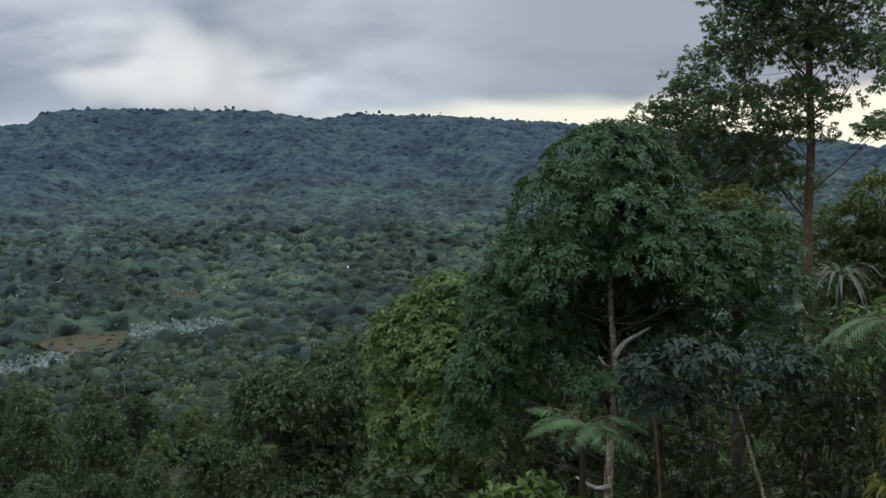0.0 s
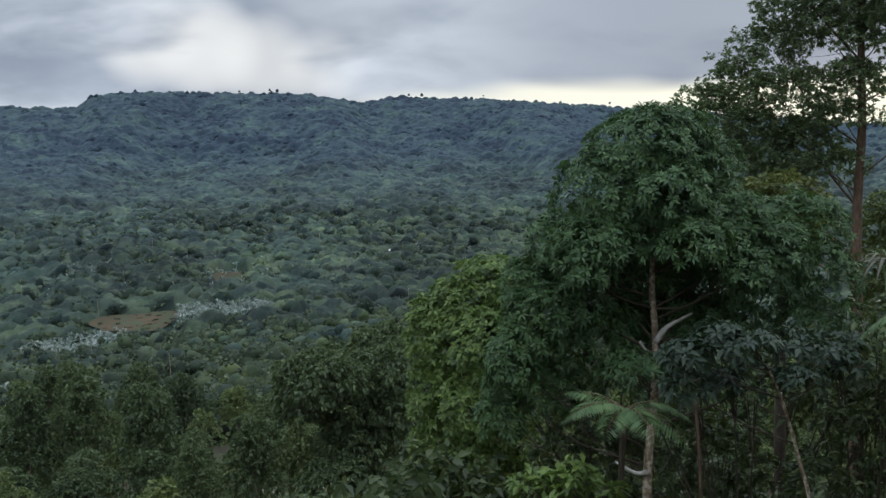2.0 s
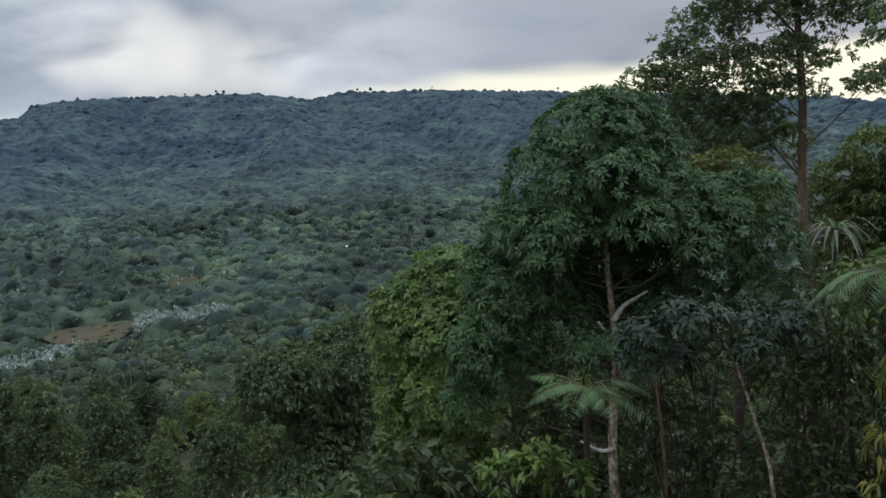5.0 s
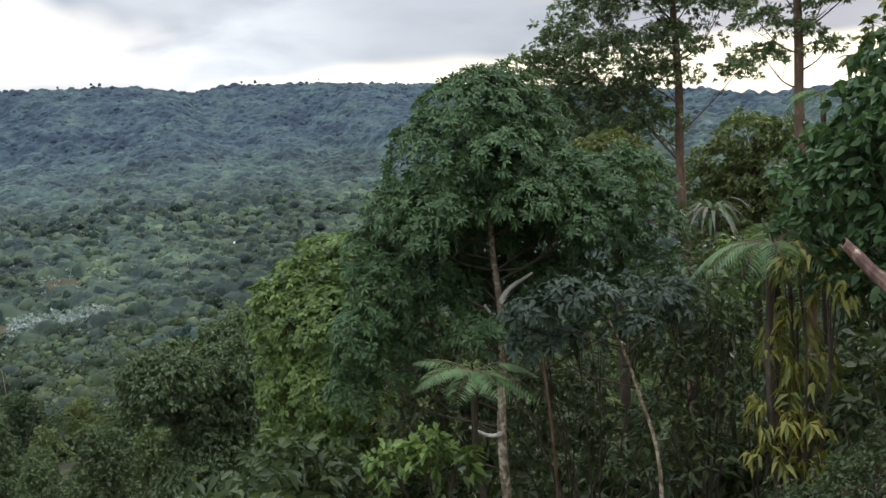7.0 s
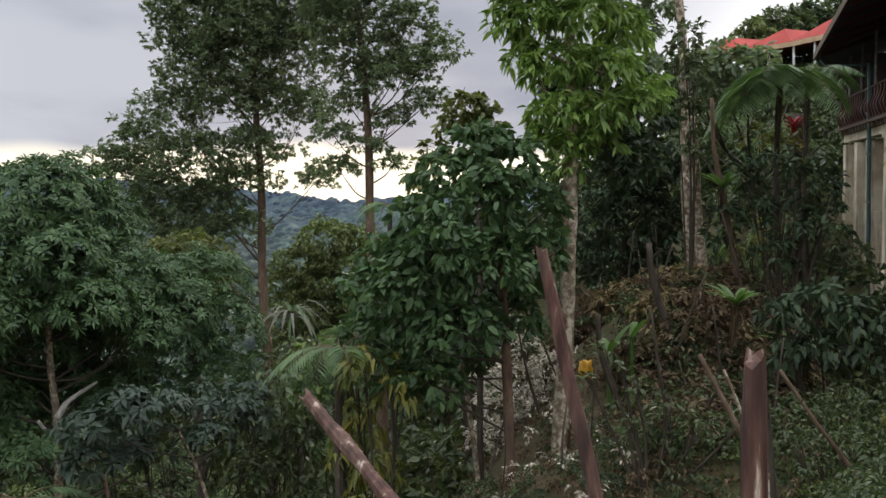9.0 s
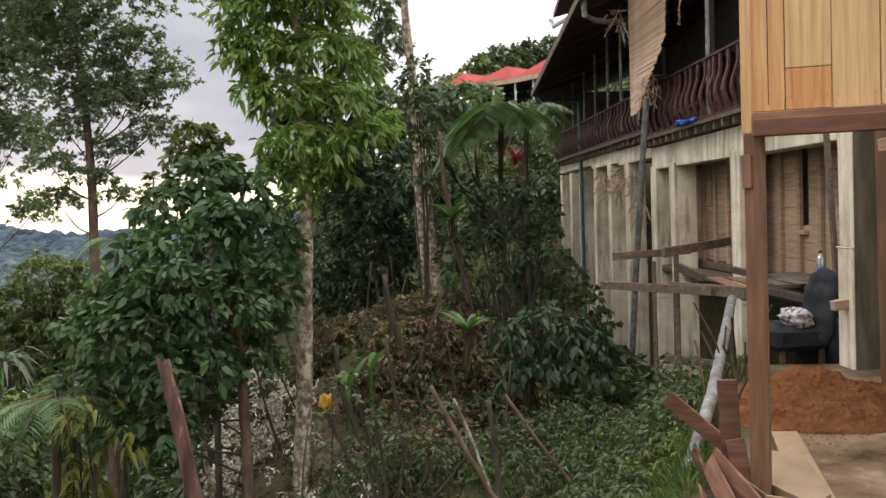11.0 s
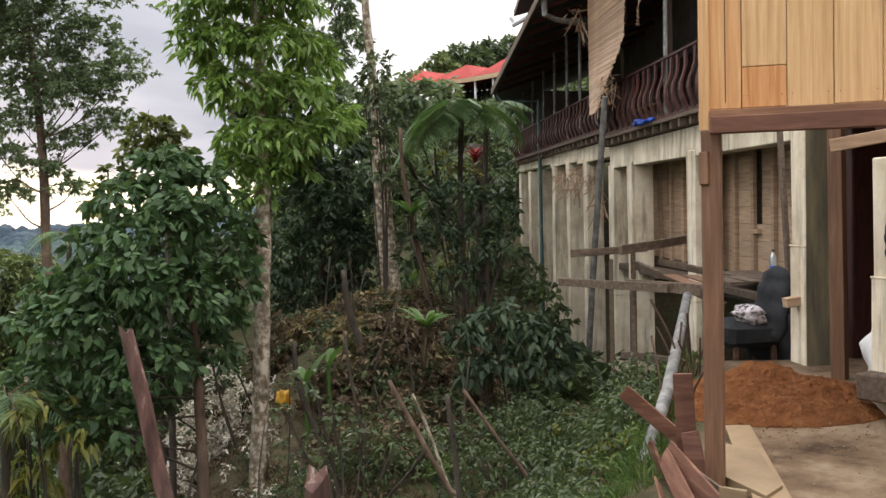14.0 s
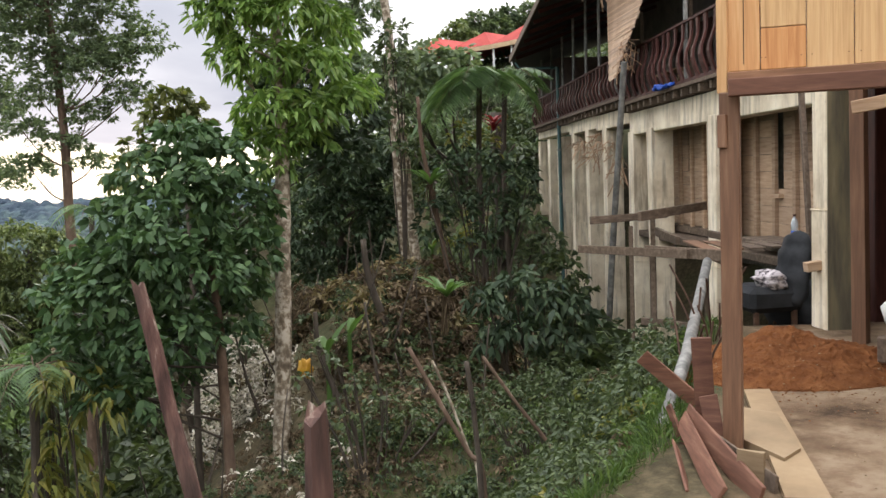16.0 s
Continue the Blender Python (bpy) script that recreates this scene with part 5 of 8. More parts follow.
slope_thicket_tree = grown_tree("slope_thicket_tree", "dark leafy tree on the bank below the red-roofed lodge",
    rooted([(21.28, 16.81, -0.89), (21.32, 16.81, 0.44), (21.31, 16.87, 1.76)]), (0.12, 0.1, 0.06),
    [
        (25.86, 20.89, 4.95, 0.81, 0.51), (25.10, 21.85, 4.88, 0.71, 0.51), (21.36, 16.80, 1.76, 0.83, 0.83), (20.91, 17.33, 0.62, 0.74, 0.74),
        (21.85, 16.16, 1.08, 0.74, 0.83), (23.31, 17.59, 2.47, 0.80, 0.80), (21.32, 15.21, 0.61, 0.64, 0.79), (22.98, 19.62, 2.91, 0.83, 0.92),
        (23.17, 21.01, 3.16, 0.76, 1.14), (27.56, 20.36, 4.71, 1.05, 0.73), (17.13, 15.64, 4.17, 0.70, 0.60), (17.54, 15.16, 4.30, 0.70, 0.60), (17.93, 14.67, 4.15, 0.70, 0.60), (17.31, 15.44, 3.69, 0.70, 0.60)],
    M_BARK_DARK, M_LEAF_OLIVE, 0.05, 3, per_m2=11, leaf=0.24, per_rosette=6, width=0.46, oval=True)

valley_edge_tree = grown_tree("valley_edge_tree", "dark rounded tree below the tall slender trees",
    rooted([(17.11, 35.28, -3.73), (17.22, 35.37, -1.80), (17.28, 35.42, -0.60)]), (0.2, 0.15, 0.08),
    [
        (17.08, 35.55, -0.59, 1.45, 0.97), (16.02, 36.17, -1.53, 1.21, 0.85), (18.28, 34.75, -0.86, 1.21, 0.97), (17.61, 35.09, -2.05, 1.93, 1.09),
        (16.56, 35.72, -2.75, 1.45, 0.97), (15.37, 36.54, -2.24, 0.72, 0.72), (16.91, 35.41, -3.73, 1.69, 1.21), (15.68, 36.20, -3.93, 1.45, 1.21),
        (18.35, 34.51, -3.28, 1.45, 1.21), (17.23, 35.09, -5.18, 1.93, 1.21), (15.80, 36.00, -5.39, 1.45, 1.21), (18.67, 34.18, -4.74, 1.21, 1.21)],
    M_BARK_DARK, M_LEAF_SLOPE, 0.07, 3, per_m2=11, leaf=0.24, per_rosette=7, width=0.45, shell=0.7)

vine_hung_tree = grown_tree("vine_hung_tree", "large dark slope tree hung with climbers",
    rooted([(-7.6, 51.2, -20.0), (-7.8, 51.4, -16.0), (-8.0, 51.2, -12.5)]), (0.22, 0.18, 0.12),
    [
        (-8.21, 48.54, -15.48, 1.91, 1.91), (-8.85, 46.31, -16.88, 1.83, 1.53), (-6.69, 48.26, -18.05, 1.59, 1.27), (-9.32, 47.05, -11.12, 2.44, 1.53),
        (-6.66, 50.10, -11.69, 1.95, 1.62), (-7.99, 49.84, -13.26, 2.59, 1.46), (-10.58, 46.81, -12.60, 1.22, 1.22), (-6.07, 49.78, -14.28, 1.62, 2.27),
        (-9.42, 51.06, -11.23, 1.65, 1.16), (-6.90, 50.47, -16.55, 1.65, 2.31), (-5.17, 55.11, -12.37, 1.78, 1.42), (-7.42, 59.09, -12.19, 2.29, 1.53)],
    M_BARK_DARK, M_LEAF_SLOPE, 0.07, 4, per_m2=14, leaf=0.28, per_rosette=7, width=0.5, droop=0.6, shell=0.75, light=True)

hilltop_tree = grown_tree("hilltop_tree", "dark rounded tree on the hilltop behind the lodge",
    rooted([(70.47, 55.05, 12.71), (70.53, 55.04, 14.94), (70.57, 55.04, 16.06)]), (0.3, 0.2, 0.1),
    [
        (70.57, 55.04, 16.06, 0.84, 0.67), (71.06, 54.38, 15.04, 1.01, 0.84), (70.01, 55.70, 14.85, 1.01, 0.84), (70.50, 55.05, 13.82, 1.34, 0.84)],
    M_BARK_DARK, M_LEAF_SLOPE, 0.12, 2, per_m2=3, leaf=0.6, per_rosette=6, width=0.5)

hilltop_tree = grown_tree("hilltop_tree", "dark rounded tree on the hilltop behind the lodge",
    rooted([(73.95, 55.53, 13.74), (74.02, 55.52, 16.05), (74.05, 55.51, 17.21)]), (0.3, 0.2, 0.1),
    [
        (74.05, 55.51, 17.21, 0.98, 0.79), (74.63, 54.75, 16.15, 1.18, 0.98), (73.40, 56.29, 15.96, 1.18, 0.98), (73.98, 55.52, 14.90, 1.57, 0.98)],
    M_BARK_DARK, M_LEAF_SLOPE, 0.12, 2, per_m2=3, leaf=0.6, per_rosette=6, width=0.5)

hilltop_tree = grown_tree("hilltop_tree", "dark rounded tree on the hilltop behind the lodge",
    rooted([(77.49, 55.91, 14.34), (77.56, 55.90, 16.73), (77.59, 55.90, 17.92)]), (0.3, 0.2, 0.1),
    [
        (77.59, 55.90, 17.92, 0.90, 0.72), (78.12, 55.20, 16.83, 1.08, 0.90), (77.00, 56.61, 16.63, 1.08, 0.90), (77.52, 55.91, 15.53, 1.43, 0.90)],
    M_BARK_DARK, M_LEAF_SLOPE, 0.12, 2, per_m2=3, leaf=0.6, per_rosette=6, width=0.5)

hilltop_tree = grown_tree("hilltop_tree", "dark rounded tree on the hilltop behind the lodge",
    rooted([(81.10, 56.21, 15.07), (81.17, 56.20, 17.54), (81.21, 56.20, 18.77)]), (0.3, 0.2, 0.1),
    [
        (81.21, 56.20, 18.77, 1.05, 0.84), (81.83, 55.38, 17.64, 1.26, 1.05), (80.52, 57.02, 17.44, 1.26, 1.05), (81.14, 56.21, 16.31, 1.68, 1.05)],
    M_BARK_DARK, M_LEAF_SLOPE, 0.12, 2, per_m2=3, leaf=0.6, per_rosette=6, width=0.5)

hilltop_tree = grown_tree("hilltop_tree", "dark rounded tree on the hilltop behind the lodge",
    rooted([(84.98, 56.17, 15.82), (85.06, 56.16, 18.37), (85.10, 56.15, 19.64)]), (0.3, 0.2, 0.1),
    [
        (85.10, 56.15, 19.64, 1.14, 0.92), (85.77, 55.26, 18.47, 1.37, 1.14), (84.34, 57.06, 18.26, 1.37, 1.14), (85.02, 56.16, 17.10, 1.83, 1.14)],
    M_BARK_DARK, M_LEAF_SLOPE, 0.12, 2, per_m2=3, leaf=0.6, per_rosette=6, width=0.5)

hilltop_tree = grown_tree("hilltop_tree", "dark rounded tree on the hilltop behind the lodge",
    rooted([(88.93, 56.03, 15.81), (89.00, 56.02, 18.43), (89.04, 56.01, 19.74)]), (0.3, 0.2, 0.1),
    [
        (89.04, 56.01, 19.74, 1.31, 1.05), (89.82, 54.99, 18.53, 1.57, 1.31), (88.19, 57.04, 18.32, 1.57, 1.31), (88.97, 56.02, 17.12, 2.10, 1.31)],
    M_BARK_DARK, M_LEAF_SLOPE, 0.12, 2, per_m2=3, leaf=0.6, per_rosette=6, width=0.5)

extra_limb(broadleaf_tree, [(2.80, 15.74, -2.32), (2.69, 15.77, -2.08), (2.55, 15.79, -1.83)], (0.05, 0.025), M_BARK_WHITE)
extra_limb(broadleaf_tree, [(2.82, 15.80, -1.84), (3.02, 15.84, -1.60), (3.46, 15.89, -1.37)], (0.06, 0.02), M_BARK_WHITE)
extra_limb(broadleaf_tree, [(2.71, 15.62, -3.20), (2.61, 15.64, -3.00), (2.45, 15.64, -2.95)], (0.035, 0.012), M_BARK_WHITE)
extra_limb(broadleaf_tree, [(2.64, 15.50, -4.07), (2.42, 15.50, -4.08), (2.08, 15.51, -3.88)], (0.05, 0.02), M_BARK_WHITE)

# ---- trees standing singly on the lower slope ----
def slope_tree_kind(k, height, lobes_n, spread):
    t = thing("slope_tree", (0, 0, 0), "young forest tree with a leafy crown on the slope", "tree", "trees on the lower slope")
    lobes = []
    lobes_n = lobes_n * 2
    for i in range(lobes_n):
        a = 2.4 * i + k
        h = height * (0.45 + 0.5 * (i + 0.5) / lobes_n)
        o = spread * (1.1 - 0.8 * (i / lobes_n)) * 0.6
        lobes.append((math.cos(a) * o, math.sin(a) * o, h, spread * float(rng.uniform(0.28, 0.50)), spread * float(rng.uniform(0.26, 0.42))))
    stem = [(0, 0, -1.0), (0.1, 0.05, height * 0.3), (0.0, 0.15, height * 0.6), (0.1, 0.0, height * 0.9)]
    way = bend(stem, 4)
    bm = bmesh.new()
    tube_into(bm, way, [0.16 * (1 - 0.8 * i / (len(way) - 1)) for i in range(len(way))], 6, 0.05)
    part("trunk", bm, M_BARK_PALE, t, smooth=True)
    limbs_to(t, way, lobes[:4], M_BARK_DARK, 0.05, 2)
    crown_object("crown", lobes, M_LEAF_SLOPE, t, per_m2=4.6, leaf=0.36, per_rosette=6, width=0.55, droop=0.5, lump=0.25, shell=0.82, outward=1.0, light=True)
    return t


def plant_slope():
    kinds = [slope_tree_kind(k, h, n, s) for k, (h, n, s) in enumerate(((9, 6, 3.0), (12, 8, 3.2), (7, 5, 2.6), (14, 9, 3.0), (10, 7, 3.8), (6, 5, 2.2)))]
    spots = scatter(62, 165, -42, 30, lambda r: 5.2 + r * 0.016)
    used = set()
    for i, (x, y) in enumerate(spots):
        x, y = float(x), float(y)
        k = int(rng.integers(0, 6))
        s = float(rng.uniform(0.75, 1.15)) * (0.75 if math.hypot(x, y) < 85 else 1.0)
        m = Matrix.LocRotScale((x, y, land1(x, y)), Euler((0, 0, float(rng.uniform(0, 6.28)))), None)
        if k not in used:
            used.add(k)
            kinds[k].matrix_basis = m
        else:
            ob = copy_thing(kinds[k], m)
            ob.scale = (s, s, s * float(rng.uniform(0.85, 1.2)))


plant_slope()


# ---- the stilted house, seen from its yard end ----
def one(name, u0, u1, w0, w1, z0, z1, mat, label, category, bevel=0.015, jitter=0.0, kind=""):
    """A single block in the house's axes as a thing of its own."""
    bm = bmesh.new()
    size, m = hbox(u0, u1, w0, w1, z0, z1)
    box_into(bm, size, m, bevel, jitter)
    return tagged(part(name, bm, mat), label, category, kind=kind)


def shared_box(name, size, mat, bevel=0.004, jitter=0.0):
    bm = bmesh.new()
    box_into(bm, size, None, bevel, jitter)
    me = bpy.data.meshes.new(name)
    bm.to_mesh(me)
    bm.free()
    me.materials.append(mat)
    return me


def put(name, me, m, parent, label=""):
    """One more object on a shared mesh, as a part of parent."""
    ob = new(name, me)
    ob.matrix_basis = m
    return hang(ob, parent, label)


def concrete_pier(u, w, z1, du=0.36, dw=0.40, mat=None, label="tall rough concrete pier standing on the steep slope"):
    p = hw(u, w, 0)
    g = land1(p.x, p.y) - 0.4
    # poured in two lifts, the upper one set back a little, with a ragged joint
    zj = g + (z1 - g) * random.uniform(0.5, 0.62)
    t = thing("concrete_pier", (p.x, p.y, g), label, "pier", "piers under the stilted house")
    bm = bmesh.new()
    size, m = hbox(u, u + du, w, w + dw, g, zj)
    box_into(bm, size, m, 0.012, 0.010)
    part("lower_lift", bm, mat or M_CONCRETE, t)
    bm = bmesh.new()
    size, m = hbox(u + 0.012, u + du - 0.008, w + 0.010, w + dw - 0.01, zj, z1)
    box_into(bm, size, m, 0.010, 0.010)
    part("upper_lift", bm, mat or M_CONCRETE, t)
    bm = bmesh.new()
    size, m = hbox(u - 0.003, u + du + 0.003, w - 0.003, w + dw + 0.003, zj - 0.008, zj + 0.010)
    box_into(bm, size, m, 0.004, 0.006)
    part("pour_joint", bm, mat or M_CONCRETE, t)
    return t


PIER_U = (28.4, 26.8, 25.3, 23.4, 21.7, 20.0, 17.9, 16.6, 13.5)
for pu in PIER_U:
    concrete_pier(pu, 4.9, 2.36 if pu < 18.3 else 2.60)
for pu in (27.6, 24.4, 20.9, 15.2):
    concrete_pier(pu, 7.6, 2.7)


def stilted_house():
    h = thing("stilted_house", hw(19, 6.5, 0), "long timber lodge on concrete piers with a dark veranda", "house")
    bm = bmesh.new()
    # edge beam, arched a little between the near piers
    for u0, u1, zb, zt in ((10.3, 13.6, 2.27, 2.72), (13.6, 18.2, 2.28, 2.72), (18.2, 21.0, 2.52, 2.86), (21.0, 24.0, 2.58, 2.91), (24.0, 28.8, 2.66, 2.97)):
        size, m = hbox(u0, u1, 4.93, 5.2, zb, zt)
        box_into(bm, size, m, 0.012, 0.008)
    part("edge_beam", bm, M_CONCRETE, h, "stained concrete beam")
    for u0, u1, zd in ((10.3, 18.2, 2.86), (18.2, 28.8, 3.00)):
        bm = bmesh.new()
        size, m = hbox(u0, u1, 4.85, 9.0, zd, zd + 0.06)
        box_into(bm, size, m, 0.01)
        part("deck", bm, M_WOOD_GREY, h)
        bm = bmesh.new()
        size, m = hbox(u0, u1, 4.72, 4.77, zd - 0.01, zd + 0.05)
        box_into(bm, size, m, 0.006)
        part("deck_edge", bm, M_WOOD_GREY, h)
    me = shared_box("joist", (0.09, 0.5, 0.13), M_WOOD_GREY)
    u = 10.5
    while u < 28.6:
        put("joist", me, HOUSE_M @ Matrix.Translation((u, 5.02 - random.uniform(0, 0.03), 2.79 if u < 18.2 else 2.93)), h)
        u += 0.40 + random.uniform(-0.03, 0.03)
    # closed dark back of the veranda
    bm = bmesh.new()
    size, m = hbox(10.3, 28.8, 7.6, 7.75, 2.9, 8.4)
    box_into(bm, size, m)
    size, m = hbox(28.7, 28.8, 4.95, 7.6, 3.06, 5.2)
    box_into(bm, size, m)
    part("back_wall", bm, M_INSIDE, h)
    for k in range(9):
        bm = bmesh.new()
        size, m = hbox(11.2 + 1.9 * k, 11.9 + 1.9 * k, 7.54, 7.6, 3.9, 5.0)
        box_into(bm, size, m, 0.02)
        part("shutter", bm, M_WOOD_DARK, h)
    for k, (uu, ww, za, zb) in enumerate(((12.2, 6.1, 2.90, 5.6), (13.4, 6.9, 2.90, 5.4), (16.0, 6.4, 2.90, 5.6), (17.6, 6.0, 2.90, 5.9), (19.6, 6.6, 3.06, 5.6), (22.2, 6.4, 3.06, 5.4))):
        bm = bmesh.new()
        stick_into(bm, hw(uu, ww, za), hw(uu + 0.05, ww, zb), 0.08, 0.08)
        part("inner_post", bm, M_WOOD_GREY, h)
    for uu, zz in ((12.6, 3.75), (15.4, 4.35), (20.4, 3.8)):
        bm = bmesh.new()
        size, m = hbox(uu, uu + 1.5, 6.6, 6.95, zz, zz + 0.04)
        box_into(bm, size, m, 0.004)
        size, m = hbox(uu + 0.1, uu + 0.16, 6.7, 6.9, 2.9, zz)
        box_into(bm, size, m, 0.004)
        size, m = hbox(uu + 1.3, uu + 1.36, 6.7, 6.9, 2.9, zz)
        box_into(bm, size, m, 0.004)
        part("bench", bm, M_WOOD_OLD, h)
    # roof over the far half: its eave climbs towards the yard
    bm = bmesh.new()
    low = [hw(25.2, 3.62, 4.72), hw(18.4, 3.66, 5.72), hw(18.4, 9.2, 7.6), hw(29.6, 9.2, 6.4), hw(29.6, 4.5, 4.75)]
    vs = [bm.verts.new(v) for v in low] + [bm.verts.new(v + Vector((0, 0, 0.07))) for v in low]
    n = len(low)
    bm.faces.new(vs[:n][::-1])
    bm.faces.new(vs[n:])
    for k in range(n):
        bm.faces.new((vs[k], vs[(k + 1) % n], vs[n + (k + 1) % n], vs[n + k]))
    part("roof", bm, M_ROOF_DARK, h, "dark sheet roof with a climbing eave")
    bm = bmesh.new()
    stick_into(bm, hw(25.3, 3.60, 4.74), hw(18.3, 3.62, 5.78), 0.05, 0.17, 0.0, 0.006)
    part("fascia", bm, M_WOOD_GREY, h)
    bm = bmesh.new()
    stick_into(bm, hw(18.35, 3.6, 5.78), hw(18.35, 5.0, 6.2), 0.06, 0.18)
    part("fascia", bm, M_GALV, h)
    me = shared_box("rafter", (0.06, 0.09, 1.0), M_WOOD_DARK)
    for k in range(9):
        uu = 18.9 + 0.75 * k
        zz = 5.72 - (uu - 18.4) * 0.147
        m, ln = beam_pose(hw(uu, 3.7, zz - 0.04), hw(uu, 7.6, zz + 1.25))
        put("rafter", me, m @ Matrix.Diagonal((1, 1, ln, 1)), h)
    # upper roof behind, with its gutter
    bm = bmesh.new()
    low = [hw(21.4, 3.6, 6.0), hw(13.0, 3.6, 8.0), hw(13.0, 9, 9.0), hw(21.4, 9, 7.4)]
    vs = [bm.verts.new(v) for v in low] + [bm.verts.new(v + Vector((0, 0, 0.12))) for v in low]
    bm.faces.new(vs[:4][::-1])
    bm.faces.new(vs[4:])
    for k in range(4):
        bm.faces.new((vs[k], vs[(k + 1) % 4], vs[4 + (k + 1) % 4], vs[4 + k]))
    part("upper_roof", bm, M_WOOD_DARK, h, "upper eave with a brown soffit")
    bm = bmesh.new()
    tube_into(bm, [hw(21.5, 3.55, 5.98), hw(21.4, 3.6, 5.80), hw(20.2, 3.9, 5.84)], [0.05, 0.05, 0.05], 8)
    part("gutter_pipe", bm, M_WHITE, h, "white plastic gutter pipe")
    # thin veranda posts
    for uu in (11.4, 12.9, 14.6, 18.9, 20.3, 21.6, 23.0, 24.4, 26.0, 27.6):
        bm = bmesh.new()
        top = 5.6 if uu > 18 else 6.4
        tube_into(bm, [hw(uu, 4.86, 2.90), hw(uu, 4.88, top)], [0.034, 0.034], 8)
        part("veranda_post", bm, M_GALV, h)
    bm = bmesh.new()
    tube_into(bm, [hw(18.5, 3.72, 5.72), hw(18.5, 3.74, 5.42), hw(18.7, 4.0, 5.36), hw(18.9, 4.7, 5.30)], [0.06, 0.06, 0.06, 0.06], 8)
    part("rain_pipe", bm, M_GALV, h)
    bm = bmesh.new()
    tube_into(bm, bend([hw(18.9, 4.72, 5.42), hw(18.8, 4.70, 5.0), hw(18.6, 4.75, 4.75)], 4), [0.13, 0.12, 0.12, 0.11, 0.10, 0.10, 0.09, 0.08, 0.08], 8, 0.1)
    part("rag", bm, M_BLACK, h, "black plastic wrapped round the pipe joint")
    bm = bmesh.new()
    tube_into(bm, [hw(25.0, 3.7, 4.62), hw(24.9, 3.8, 4.46), hw(24.7, 4.76, 4.42)], [0.035] * 3, 8)
    tube_into(bm, [hw(24.65, 4.78, 4.44), hw(24.68, 4.80, land1(*hw(24.68, 4.8, 0).xy) - 0.2)], [0.05, 0.05], 8)
    part("down_pipe", bm, M_PIPE_GREEN, h, "faded green rain pipe")
    bm = bmesh.new()
    for dz in (2.2, 3.2, 1.0):
        tube_into(bm, [hw(24.66, 4.78, dz), hw(24.66, 4.78, dz + 0.05)], [0.065, 0.065], 8)
    part("pipe_clamp", bm, M_GALV, h)
    return h


stilted_house()


def baluster_mesh():
    """A wavy sawn board, bellied outwards in its lower half."""
    bm = bmesh.new()
    n = 9
    rings = []
    for i in range(n):
        t = i / (n - 1)
        bulge = 0.10 * math.sin(math.pi * min(1, t * 1.25)) ** 2
        half = 0.050 + 0.018 * math.sin(t * 2 * math.pi + 0.6)
        rings.append([bm.verts.new((x, -bulge + y, 0.78 * t)) for x, y in ((-half, -0.016), (half, -0.016), (half, 0.016), (-half, 0.016))])
    for a, b in zip(rings, rings[1:]):
        for k in range(4):
            bm.faces.new((a[k], a[(k + 1) % 4], b[(k + 1) % 4], b[k]))
    bm.faces.new(rings[0][::-1])
    bm.faces.new(rings[-1])
    bm.normal_update()
    me = bpy.data.meshes.new("baluster")
    bm.to_mesh(me)
    bm.free()
    me.materials.append(M_WOOD_DARK)
    return me


def veranda_railing():
    r = thing("veranda_railing", hw(19, 4.8, 3.06), "dark red-brown railing of bellied wooden balusters", "railing")
    bm = bmesh.new()
    stick_into(bm, hw(10.4, 4.80, 3.86), hw(28.6, 4.80, 3.84), 0.06, 0.04)
    part("handrail", bm, M_WOOD_DARK, r)
    for u0, u1, zr in ((10.4, 18.2, 2.95), (18.2, 28.6, 3.09)):
        bm = bmesh.new()
        stick_into(bm, hw(u0, 4.80, zr), hw(u1, 4.80, zr), 0.05, 0.05)
        part("bottom_rail", bm, M_WOOD_DARK, r)
    me = baluster_mesh()
    u = 10.6
    while u < 28.5:
        z0 = 2.88 if u < 18.2 else 3.03
        m = HOUSE_M @ Matrix.Translation((u, 4.80, z0)) @ Matrix.Rotation(random.uniform(-0.06, 0.06), 4, "Y") @ Matrix.Diagonal((random.uniform(0.8, 1.1), 1, (3.85 - z0) / 0.78, 1))
        put("baluster", me, m, r)
        u += 0.34 + random.uniform(-0.05, 0.05)
    bm = bmesh.new()
    for k in range(6):
        a = hw(14.9 + 0.16 * k, 4.70, 2.93 + random.uniform(0, 0.05))
        box_into(bm, (0.14, 0.10, 0.06), Matrix.Translation(a), 0.02, 0.03)
    part("tarpaulin", bm, M_BLUE, r, "crumpled blue plastic sheet")
    return r


veranda_railing()


